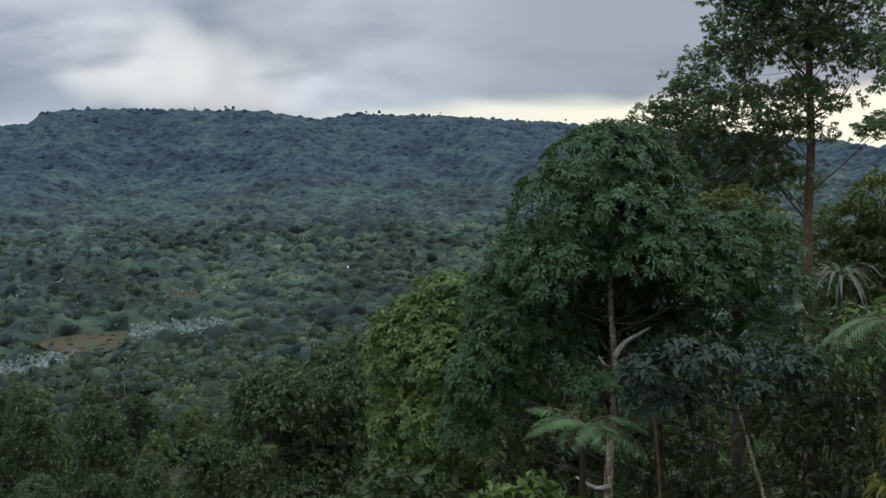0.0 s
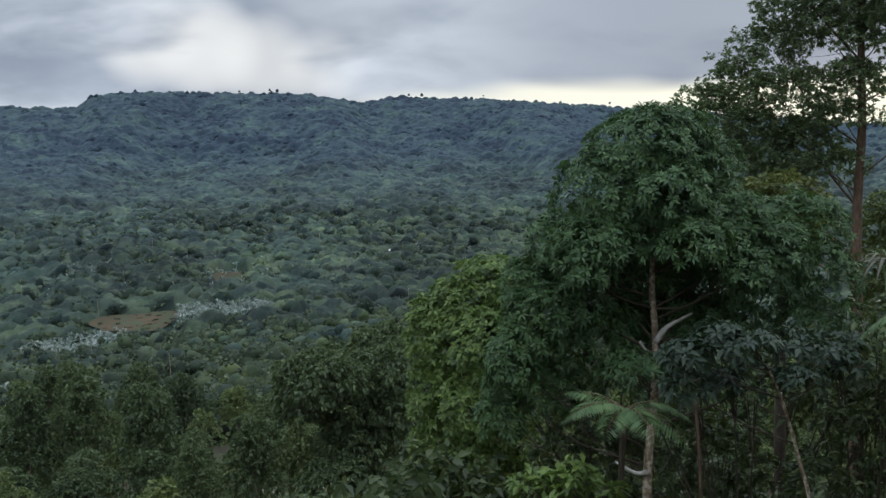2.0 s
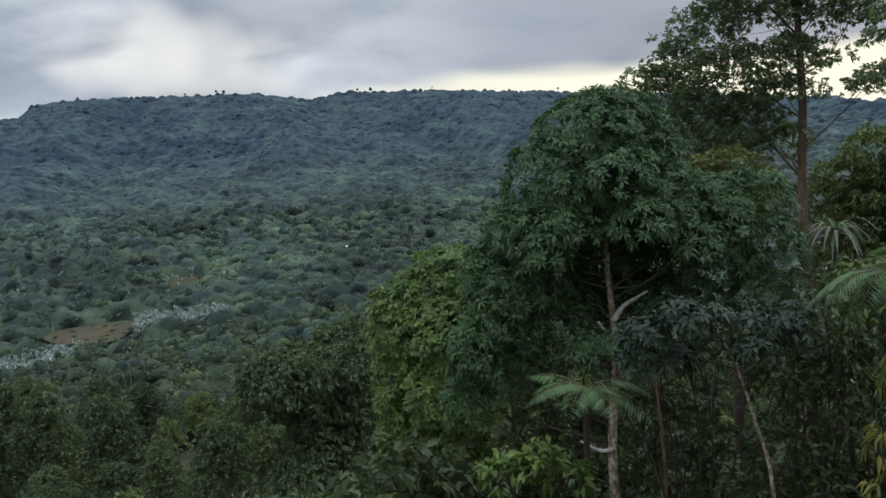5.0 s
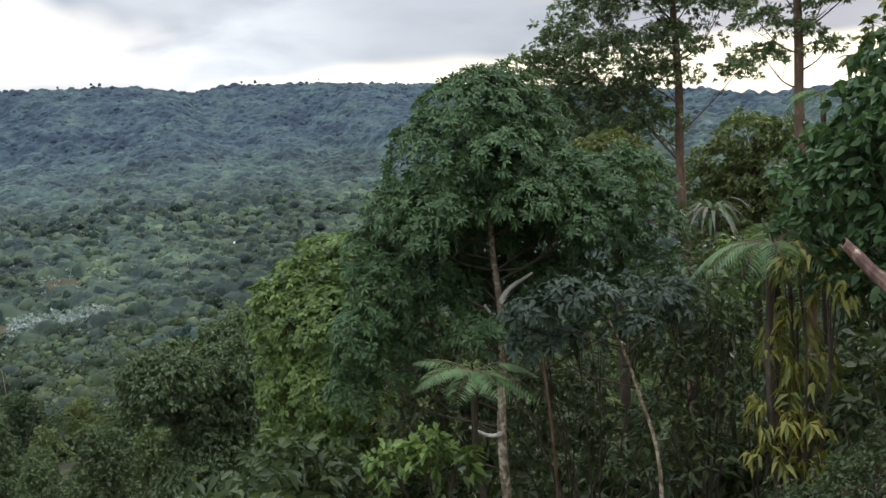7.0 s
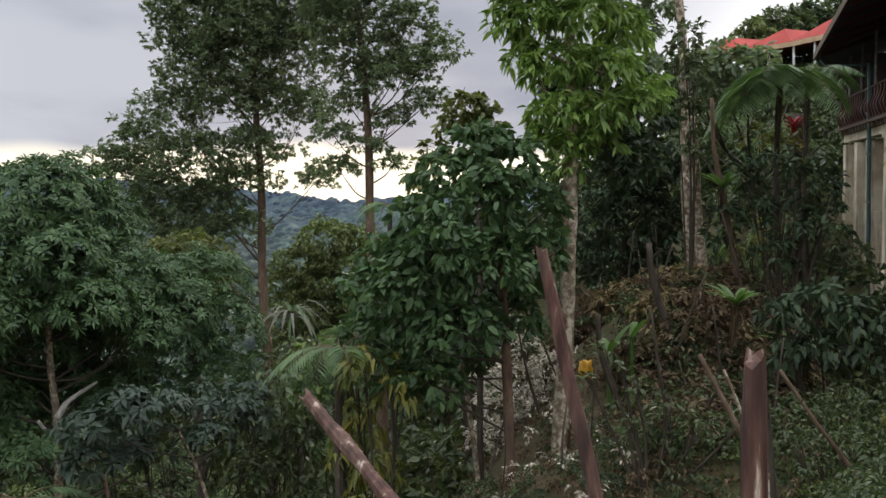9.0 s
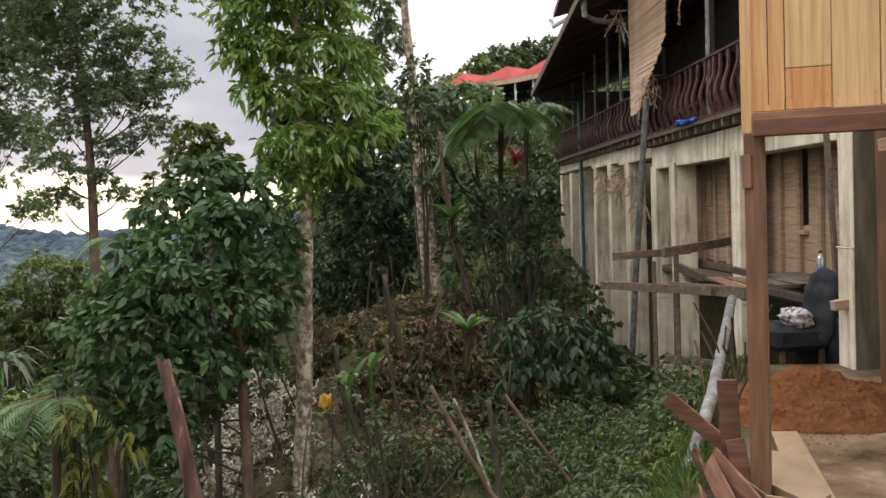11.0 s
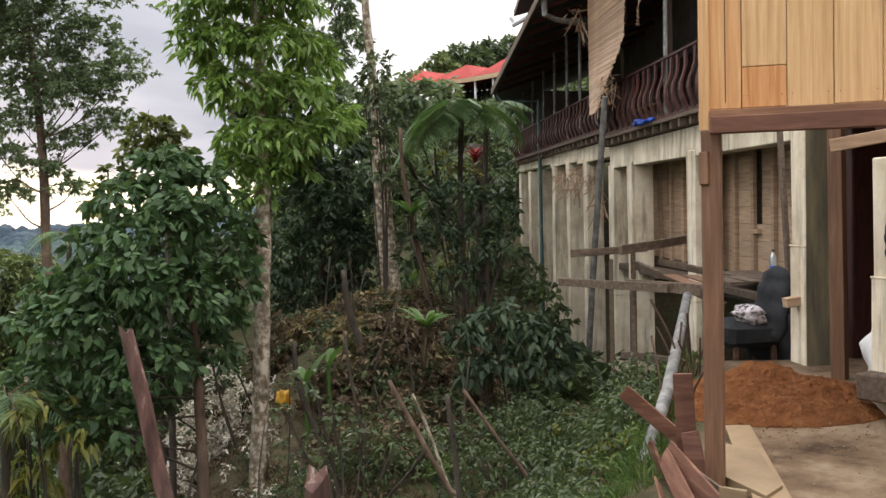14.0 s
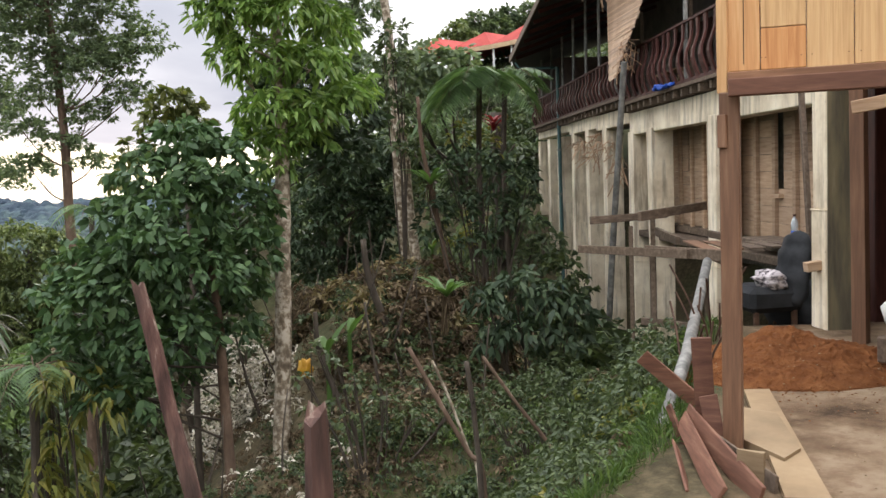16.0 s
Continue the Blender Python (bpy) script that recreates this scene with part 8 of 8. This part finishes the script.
def grass_blades(name, label, n, spread, size):
    pos, way, ln = [], [], []
    while len(pos) < n:
        u, w = spread()
        p = hw(u, w, 0)
        if not off_yard(p.x, p.y, -0.15):
            continue
        pos.append((p.x, p.y, land1(p.x, p.y)))
    pos = np.array(pos)
    way = rng.normal(0, 0.45, (n, 3)) + np.array([0, 0, 1.0])
    v, f = leaf_arrays(pos, way, size * rng.uniform(0.4, 1.2, n), 0.07, 0.2, 0.5, 0.0)
    ob = new(name, raw_mesh(name, v, f, M_GRASS))
    return tagged(ob, label, "grass", kind="stuff")


grass_blades("grass", "short green grass on the bank below the planks", 9000, lambda: (random.uniform(3.6, 7.2), random.uniform(-0.2, 2.0)), 0.13)
grass_blades("grass", "tufted green grass along the yard's edge", 24000, lambda: (random.uniform(4.2, 13), random.uniform(-0.8, 3.8)), 0.18)


def red_roof_lodge(eaves):
    """A long open lodge of hipped bays with red sheet roofs on the hill."""
    pts = [Vector(p) for p in eaves]
    zf = sum(p.z for p in pts) / len(pts)
    base = pts[len(pts) // 2]
    t = thing("red_roof_lodge", (base.x, base.y, land1(base.x, base.y)), "open hillside lodge with a row of red hipped roofs", "lodge")
    along = (pts[-1] - pts[0])
    along.z = 0
    along.normalize()
    back = Vector((-along.y, along.x, 0))
    if back.dot(base) < 0:
        back = -back
    for a, b in zip(pts, pts[1:]):
        z = zf
        q = [Vector((a.x, a.y, z)), Vector((b.x, b.y, z)), Vector((b.x, b.y, z)) + back * 5.0, Vector((a.x, a.y, z)) + back * 5.0]
        mid = (q[0] + q[1]) / 2
        r0 = mid + back * 1.4 + Vector((0, 0, 0.95))
        r1 = mid + back * 3.6 + Vector((0, 0, 0.95))
        bm = bmesh.new()
        vs = [bm.verts.new(v) for v in (*q, r0, r1)]
        for f in ((0, 1, 4), (1, 2, 5, 4), (2, 3, 5), (3, 0, 4, 5), (3, 2, 1, 0)):
            bm.faces.new([vs[i] for i in f])
        part("roof", bm, M_ROOF_RED, t)
        bm = bmesh.new()
        stick_into(bm, q[0] + Vector((0, 0, -0.14)), q[1] + Vector((0, 0, -0.14)), 0.06, 0.24, 0, 0.01)
        part("fascia", bm, M_FASCIA, t)
        for k in (0.02, 0.52):
            p = q[0].lerp(q[1], k) + back * 0.15
            bm = bmesh.new()
            tube_into(bm, [(p.x, p.y, z - 3.2), (p.x, p.y, z - 0.2)], [0.06, 0.06], 8)
            part("post", bm, M_WHITE, t)
        bm = bmesh.new()
        stick_into(bm, q[0] + back * 0.1 + Vector((0, 0, -1.7)), q[1] + back * 0.1 + Vector((0, 0, -1.7)), 0.06, 0.08, 0, 0.005)
        part("handrail", bm, M_WOOD_DARK, t)
        bm = bmesh.new()
        m, n = beam_pose(q[0] + back * 4.6 + Vector((0, 0, -1.4)), q[1] + back * 4.6 + Vector((0, 0, -1.4)))
        box_into(bm, (0.15, 2.6, n), m)
        part("back_wall", bm, M_WOOD_DARK, t)
        bm = bmesh.new()
        m, n = beam_pose(q[0] + back * 2.5 + Vector((0, 0, -2.75)), q[1] + back * 2.5 + Vector((0, 0, -2.75)))
        box_into(bm, (5.0, 0.2, n), m)
        part("floor", bm, M_WOOD_DARK, t)
        bm = bmesh.new()
        for k in (0.1, 0.9):
            for off in (0.3, 4.5):
                p = q[0].lerp(q[1], k) + back * off
                tube_into(bm, [(p.x, p.y, land1(p.x, p.y) - 0.3), (p.x, p.y, z - 2.7)], [0.12, 0.12], 6)
        ob = part("stilts", bm, M_CONCRETE, t)
        ob["kind"] = "stuff"
    return t


shrub("leafy_shrub", "bright leafy shrub on the slope",
    [
        (0.60, 13.10, -3.36, 0.41, 0.25), (1.10, 13.13, -3.29, 0.45, 0.29), (1.50, 13.12, -3.47, 0.33, 0.25)],
    M_LEAF_GREEN, "shrub", per_m2=16, leaf=0.20, per_rosette=6, width=0.42)

shrub("dense_shrub", "dense dark shrub under the trees",
    [
        (3.71, 17.63, -4.33, 0.67, 0.78), (4.48, 17.63, -4.58, 0.78, 0.78), (5.25, 17.58, -5.15, 0.78, 0.56), (4.24, 17.52, -5.34, 0.78, 0.56),
        (3.13, 17.51, -5.09, 0.45, 0.56)],
    M_LEAF_SHRUB, "shrub", per_m2=12, leaf=0.18, per_rosette=6, width=0.42)

shrub("dense_shrub", "tall tangled shrub with small leaves",
    [
        (6.13, 16.81, -3.54, 0.63, 0.63), (6.78, 16.96, -2.62, 0.63, 0.63), (6.86, 16.80, -3.87, 0.73, 0.84), (6.21, 16.67, -4.69, 0.73, 0.63),
        (7.29, 16.89, -3.26, 0.52, 0.84), (7.53, 17.09, -1.81, 0.52, 0.63), (6.59, 17.06, -1.78, 0.42, 0.42)],
    M_LEAF_SHRUB, "shrub", per_m2=12, leaf=0.17, per_rosette=6, width=0.42)

shrub("olive_shrub", "olive-leaved shrub on the slope",
    [
        (5.31, 14.05, -1.81, 0.45, 0.45), (5.87, 14.01, -1.50, 0.36, 0.36), (5.97, 13.88, -2.22, 0.45, 0.53), (5.56, 13.85, -2.89, 0.53, 0.53),
        (5.94, 13.71, -3.45, 0.45, 0.62), (5.03, 13.80, -3.74, 0.53, 0.62), (5.60, 13.63, -4.31, 0.53, 0.45), (4.53, 13.78, -4.41, 0.53, 0.36)],
    M_LEAF_SHRUB, "shrub", per_m2=11, leaf=0.18, per_rosette=6, width=0.4)

shrub("yellowing_shrub", "tall shrub with drooping yellowish leaves",
    [
        (5.83, 11.54, -0.89, 0.19, 0.26), (5.85, 11.46, -1.48, 0.33, 0.29), (5.59, 11.42, -1.97, 0.29, 0.37), (6.00, 11.32, -2.21, 0.33, 0.37),
        (5.52, 11.34, -2.62, 0.37, 0.33), (5.86, 11.24, -2.93, 0.37, 0.37), (5.39, 11.26, -3.26, 0.29, 0.29), (5.87, 11.15, -3.51, 0.37, 0.29), (5.72, 10.92, -0.62, 0.34, 0.30), (6.02, 10.72, -0.95, 0.32, 0.30)],
    M_LEAF_YELLOW, "shrub", per_m2=13, leaf=0.19, per_rosette=5, width=0.3, droop=0.9)

shrub("leafy_shrub", "shrub with drooping large leaves beside the piers",
    [
        (10.27, 8.18, -0.14, 0.34, 0.27), (10.51, 7.88, -0.00, 0.38, 0.31), (10.75, 7.59, -0.16, 0.38, 0.34), (10.98, 7.29, -0.32, 0.31, 0.31),
        (10.59, 7.77, -0.54, 0.46, 0.31), (10.31, 8.13, -0.60, 0.31, 0.23), (10.87, 7.41, -0.70, 0.31, 0.23)],
    M_LEAF_SHADE, "shrub", per_m2=26, leaf=0.15, per_rosette=5, width=0.42, droop=0.7, oval=True)

shrub("climbing_vine", "dark climber spilling round the pier foot",
    [
        (15.33, 8.71, -1.89, 0.17, 0.29), (15.26, 8.78, -2.20, 0.17, 0.17), (14.76, 9.55, -0.92, 0.31, 0.31), (14.66, 9.72, -0.29, 0.31, 0.42),
        (14.87, 9.42, -0.51, 0.21, 0.21)],
    M_LEAF_SHRUB, "shrub", per_m2=22, leaf=0.16, per_rosette=5, width=0.7)

shrub("bank_shrub", "dark shrub on the bank by the far piers",
    [
        (17.83, 13.16, 0.38, 0.67, 0.53), (18.23, 12.64, 0.10, 0.53, 0.53), (17.40, 13.69, -0.14, 0.67, 0.60), (17.96, 12.96, -0.56, 0.67, 0.47),
        (18.47, 12.33, -0.18, 0.40, 0.40), (17.04, 14.11, -0.93, 0.60, 0.47)],
    M_LEAF_OLIVE, "shrub", per_m2=12, leaf=0.2, per_rosette=6, width=0.45)

shrub("dead_leaf_bush", "fallen bush of pale dry leaves on the bank",
    [
        (9.31, 12.34, -0.98, 0.36, 0.20), (9.58, 11.99, -1.30, 0.40, 0.27), (9.23, 12.40, -1.47, 0.49, 0.27), (9.04, 12.59, -1.91, 0.45, 0.31),
        (9.44, 12.12, -1.92, 0.53, 0.31), (9.24, 12.31, -2.45, 0.58, 0.36), (8.90, 12.72, -2.53, 0.45, 0.31), (9.64, 11.83, -2.46, 0.40, 0.36),
        (9.79, 11.71, -1.84, 0.27, 0.31), (8.89, 12.81, -1.46, 0.27, 0.20), (9.28, 12.24, -2.85, 0.53, 0.27)],
    M_LEAF_DRY, "dead bush", per_m2=52, leaf=0.085, per_rosette=6, width=0.34, droop=0.2, flat=0.5, oval=True)

shrub("dead_leaf_bush", "withered brown fern mound on the bank",
    [
        (11.57, 12.78, -0.62, 0.46, 0.33), (11.91, 12.39, -0.42, 0.41, 0.33), (11.36, 13.01, -0.92, 0.41, 0.31), (11.81, 12.46, -1.13, 0.46, 0.31),
        (12.14, 12.07, -1.04, 0.33, 0.31), (11.32, 13.10, -0.41, 0.31, 0.22), (12.23, 12.00, -0.43, 0.31, 0.31), (11.59, 12.69, -1.53, 0.41, 0.26),
        (11.98, 12.22, -1.64, 0.41, 0.24)],
    M_LEAF_BROWN, "dead fern", per_m2=26, leaf=0.16, per_rosette=8, width=0.2, droop=0.6, flat=0.3)

shrub("weedy_clump", "low weeds and broad leaves on the bank",
    [
        (8.52, 8.75, -1.01, 0.31, 0.21), (8.78, 8.42, -1.09, 0.28, 0.21), (8.30, 9.02, -1.29, 0.31, 0.20), (8.69, 8.53, -1.44, 0.35, 0.20),
        (9.04, 8.09, -1.31, 0.31, 0.20), (8.08, 9.30, -1.35, 0.21, 0.20), (8.96, 8.20, -0.96, 0.21, 0.17)],
    M_LEAF_SHRUB, "shrub", per_m2=24, leaf=0.085, per_rosette=6, width=0.45)

shrub("weedy_clump", "green weeds at the yard's edge",
    [
        (7.67, 5.65, -0.77, 0.22, 0.09), (7.53, 5.82, -0.98, 0.22, 0.09), (7.79, 5.47, -1.04, 0.22, 0.08), (7.41, 5.99, -0.76, 0.22, 0.10)],
    M_LEAF_SHRUB, "shrub", per_m2=60, leaf=0.07, per_rosette=6, width=0.42)

shrub("weedy_clump", "green weeds on the slope by the piers",
    [
        (10.58, 7.60, -0.91, 0.34, 0.15), (10.89, 7.17, -1.15, 0.31, 0.15), (10.33, 7.90, -1.28, 0.34, 0.19), (10.72, 7.41, -0.99, 0.31, 0.17),
        (10.17, 8.07, -1.65, 0.31, 0.19)],
    M_LEAF_SHRUB, "shrub", per_m2=22, leaf=0.13, per_rosette=6, width=0.42)

shrub("dense_shrub", "dark dense shrub filling the shade below the glossy tree",
    [
        (0.99, 18.59, -3.90, 0.71, 0.71), (1.81, 18.59, -4.16, 0.71, 0.82), (2.65, 18.68, -3.71, 0.71, 0.71), (2.50, 18.52, -4.88, 0.71, 0.71),
        (1.32, 18.45, -5.08, 0.71, 0.71), (1.83, 18.71, -3.23, 0.71, 0.59), (2.98, 18.57, -4.66, 0.59, 0.71), (3.70, 18.71, -3.74, 0.71, 0.71)],
    M_LEAF_SHRUB, "shrub", per_m2=10, leaf=0.2, per_rosette=6, width=0.44)

shrub("dense_shrub", "dark shrub under the flat-crowned tree",
    [
        (2.57, 17.41, -1.73, 0.57, 0.57), (3.29, 16.94, -1.66, 0.57, 0.48), (2.67, 17.26, -2.69, 0.67, 0.67), (3.56, 16.69, -2.52, 0.57, 0.57),
        (4.23, 16.30, -1.97, 0.57, 0.57), (4.59, 16.01, -2.74, 0.57, 0.57), (5.26, 15.61, -2.19, 0.57, 0.57), (5.53, 15.37, -2.96, 0.57, 0.57),
        (5.90, 15.20, -2.20, 0.48, 0.48), (6.34, 14.86, -2.79, 0.48, 0.57)],
    M_LEAF_SHRUB, "shrub", per_m2=11, leaf=0.18, per_rosette=6, width=0.44)

shrub("leafy_shrub", "fresh green shrub among the trunks",
    [
        (7.17, 15.62, -1.46, 0.46, 0.41), (7.48, 15.38, -1.98, 0.46, 0.41), (6.95, 15.70, -2.27, 0.41, 0.41), (7.61, 15.23, -2.70, 0.41, 0.41)],
    M_LEAF_GREEN, "shrub", per_m2=12, leaf=0.18, per_rosette=6, width=0.36)

shrub("bank_shrub", "tangled dark shrub below the pale trunks",
    [
        (12.41, 10.97, -1.07, 0.39, 0.39), (12.19, 11.19, -1.66, 0.39, 0.35), (12.63, 10.66, -1.67, 0.39, 0.35), (12.42, 10.88, -2.06, 0.44, 0.30),
        (11.93, 11.49, -1.85, 0.35, 0.30)],
    M_LEAF_SHRUB, "shrub", per_m2=14, leaf=0.16, per_rosette=6, width=0.4)

shrub("broad_leaved_weed", "clump of broad-leaved weeds on the bank",
    [
        (7.15, 7.94, -0.38, 0.13, 0.11), (7.05, 8.08, -0.20, 0.11, 0.11), (7.26, 7.80, -0.56, 0.13, 0.11), (7.45, 7.56, -0.75, 0.16, 0.12),
        (7.20, 7.83, -0.99, 0.18, 0.12), (7.63, 7.32, -1.00, 0.17, 0.12), (7.94, 6.96, -0.88, 0.16, 0.11), (6.92, 8.21, -0.50, 0.11, 0.10)],
    M_LEAF_SHRUB, "weeds", per_m2=16, leaf=0.085, per_rosette=4, width=0.5, oval=True)

shrub("bank_shrub", "olive shrubs crowding the slope beside the house",
    [
        (13.10, 10.34, 1.77, 0.39, 0.39), (13.41, 9.96, 1.57, 0.39, 0.39), (12.88, 10.55, 1.09, 0.39, 0.39), (13.19, 10.17, 0.98, 0.44, 0.39),
        (13.51, 9.79, 0.87, 0.39, 0.39), (13.59, 9.73, 1.36, 0.30, 0.39), (12.78, 10.72, 1.68, 0.30, 0.39), (12.98, 10.39, 0.39, 0.39, 0.35),
        (12.55, 10.93, 0.80, 0.35, 0.49)],
    M_LEAF_SHADE, "shrub", per_m2=13, leaf=0.17, per_rosette=6, width=0.4)

shrub("yellowing_shrub", "yellowish dry-tipped shrub beside the house",
    [
        (14.13, 11.49, 2.33, 0.32, 0.32), (14.47, 11.07, 2.11, 0.32, 0.43), (13.91, 11.62, 0.39, 0.38, 0.43), (14.19, 11.30, 0.60, 0.32, 0.32)],
    M_LEAF_YELLOW, "shrub", per_m2=9, leaf=0.17, per_rosette=6, width=0.35)

shrub("climbing_vine", "leafy climber wrapping the broken trunk",
    [
        (13.53, 12.60, 4.26, 0.26, 0.44), (13.57, 12.51, 3.49, 0.37, 0.49), (13.52, 12.55, 2.73, 0.37, 0.49), (13.56, 12.48, 2.07, 0.37, 0.33),
        (13.36, 12.79, 3.83, 0.28, 0.44)],
    M_LEAF_SHRUB, "shrub", per_m2=14, leaf=0.17, per_rosette=6, width=0.45)

tree_fern((1.95, 13.48, -2.30), 7, 1.15, "low tree fern with arching fronds under the glossy tree", 3, 0, (140, 375), (0.40, 0.80), 0.26, 0.15)
tree_fern((14.0, 10.95, 3.42), 9, 1.45, "tall tree fern with broad drooping fronds", 5, 0, (112, 262), (0.75, 1.35), 0.44, 0.10)
tree_fern((15.54, 11.46, 3.60), 9, 1.05, "tree fern with feathery fronds beside the house", 9, 0, (160, 330), (0.6, 1.1), 0.4, 0.13)
tree_fern((8.90, 17.98, -1.56), 10, 1.7, "tree fern with pale green fronds on the slope", 11, 0, (0, 360), (0.65, 1.05), 0.3)
tree_fern((7.68, 17.22, -2.29), 9, 1.5, "tree fern on the slope among shrubs", 12, 0, (0, 360), (0.65, 1.05), 0.3)
tree_fern((8.15, 16.19, -1.34), 9, 1.5, "tree fern among shrubs below the tall trees", 13, 0, (0, 360), (0.65, 1.05), 0.3)
tree_fern((10.42, 18.50, 1.23), 8, 1.2, "tree fern reaching up between the trunks", 14, 0, (0, 360), (0.65, 1.05), 0.3)
tree_fern((5.50, 11.30, -0.45), 9, 1.1, "fern on the slope", 15, 0, (0, 360), (0.65, 1.05), 0.3)
bird_nest_fern((12.53, 11.00, 1.48))
bird_nest_fern((10.70, 9.26, -0.16))
bird_nest_fern((11.13, 8.54, -0.82))
cordyline((15.71, 11.89, 2.71))
dry_palm((10.52, 24.47, -1.97))
bare_trunk("pale bare trunk broken off high up", rooted([(14.54, 13.20, -2.25), (14.45, 13.35, -1.07), (14.44, 13.42, 0.58), (14.43, 13.49, 2.58), (14.45, 13.52, 4.11), (14.40, 13.63, 5.52), (14.40, 13.66, 6.46), (14.39, 13.69, 7.17)]), (0.105, 0.10, 0.09, 0.085, 0.08, 0.075), M_BARK_PALE)
bare_trunk("slender pale trunk beside a larger one", rooted([(14.10, 12.62, -2.11), (14.04, 12.74, -0.97), (14.04, 12.80, 0.61), (14.02, 12.87, 1.97), (14.00, 12.92, 2.88)]), (0.10, 0.095, 0.09, 0.07), M_BARK_PALE)
bare_trunk("thin leaning trunk carrying a nest fern", rooted([(12.80, 10.76, -0.9), (12.70, 10.85, 0.10), (12.56, 11.02, 1.40), (12.47, 11.12, 2.2), (12.45, 11.15, 3.0)]), (0.05, 0.045, 0.038, 0.028), M_BARK_BROWN)
bare_trunk("thin dark trunk on the bank", rooted([(10.58, 10.15, -1.88), (10.45, 10.35, -0.85), (10.37, 10.48, 0.02), (10.33, 10.56, 0.70)]), (0.06, 0.055, 0.045), M_BARK_DARK)
bare_trunk("dark mossy trunk by the house", rooted([(17.80, 13.17, -0.42), (17.79, 13.23, 0.78), (17.77, 13.28, 1.72), (17.79, 13.30, 3.06)]), (0.2, 0.17, 0.14), M_BARK_DARK)
bare_trunk("thin sapling trunk below the dark tree", rooted([(7.23, 10.69, -2.73), (7.21, 10.77, -1.97), (7.16, 10.87, -1.13), (7.13, 10.91, -0.75)]), (0.04, 0.035, 0.03), M_BARK_PALE)
bare_trunk("thin sapling leaning on the bank", rooted([(9.03, 9.69, -2.09), (8.93, 9.83, -1.32), (8.81, 10.01, -0.70), (8.80, 10.04, -0.17)]), (0.045, 0.04, 0.03), M_BARK_DARK)
bare_trunk("thin stick planted on the slope", rooted([(6.10, 5.23, -0.80), (6.04, 5.33, -0.58), (5.92, 5.52, -0.16), (5.81, 5.71, 0.26)]), (0.022, 0.02, 0.018), M_BARK_BROWN)
bare_trunk("thin stick planted on the slope", rooted([(6.95, 4.93, -0.99), (6.86, 5.06, -0.75), (6.70, 5.30, -0.34), (6.55, 5.53, 0.07)]), (0.017, 0.016, 0.014), M_BARK_BROWN)
bare_trunk("dead pole leaning on the slope", rooted([(5.93, 5.13, -0.73), (5.93, 5.15, -0.48), (5.93, 5.18, -0.15), (5.92, 5.22, 0.18)]), (0.024, 0.022, 0.020), M_BARK_DARK)
bare_trunk("thin pale stick leaning on the slope", rooted([(6.31, 5.44, -0.90), (6.27, 5.51, -0.65), (6.21, 5.64, -0.23), (6.14, 5.75, 0.09)]), (0.014, 0.013, 0.012), M_BARK_PALE)
bare_trunk("thin trunk behind the umbrella tree", rooted([(3.45, 15.11, -4.23), (3.42, 15.23, -3.28), (3.39, 15.31, -2.71)]), (0.032, 0.028, 0.024), M_BARK_BROWN)
banana_clump((8.88, 9.92, -0.71), 4, 1)
banana_clump((9.43, 10.04, -0.57), 3, 2)
banana_clump((14.43, 12.61, 0.14), 4, 6)
crumpled("yellow_bag", "crumpled orange-yellow plastic bag caught on the bank", "bag", (8.89, 10.39, -1.01), (0.09, 0.09, 0.15), M_YELLOW, 2.0)
red_roof_lodge([(38.83, 35.07, 8.53), (39.56, 31.89, 8.53), (39.57, 28.95, 8.53), (39.02, 26.24, 8.53), (38.01, 23.54, 8.53)])
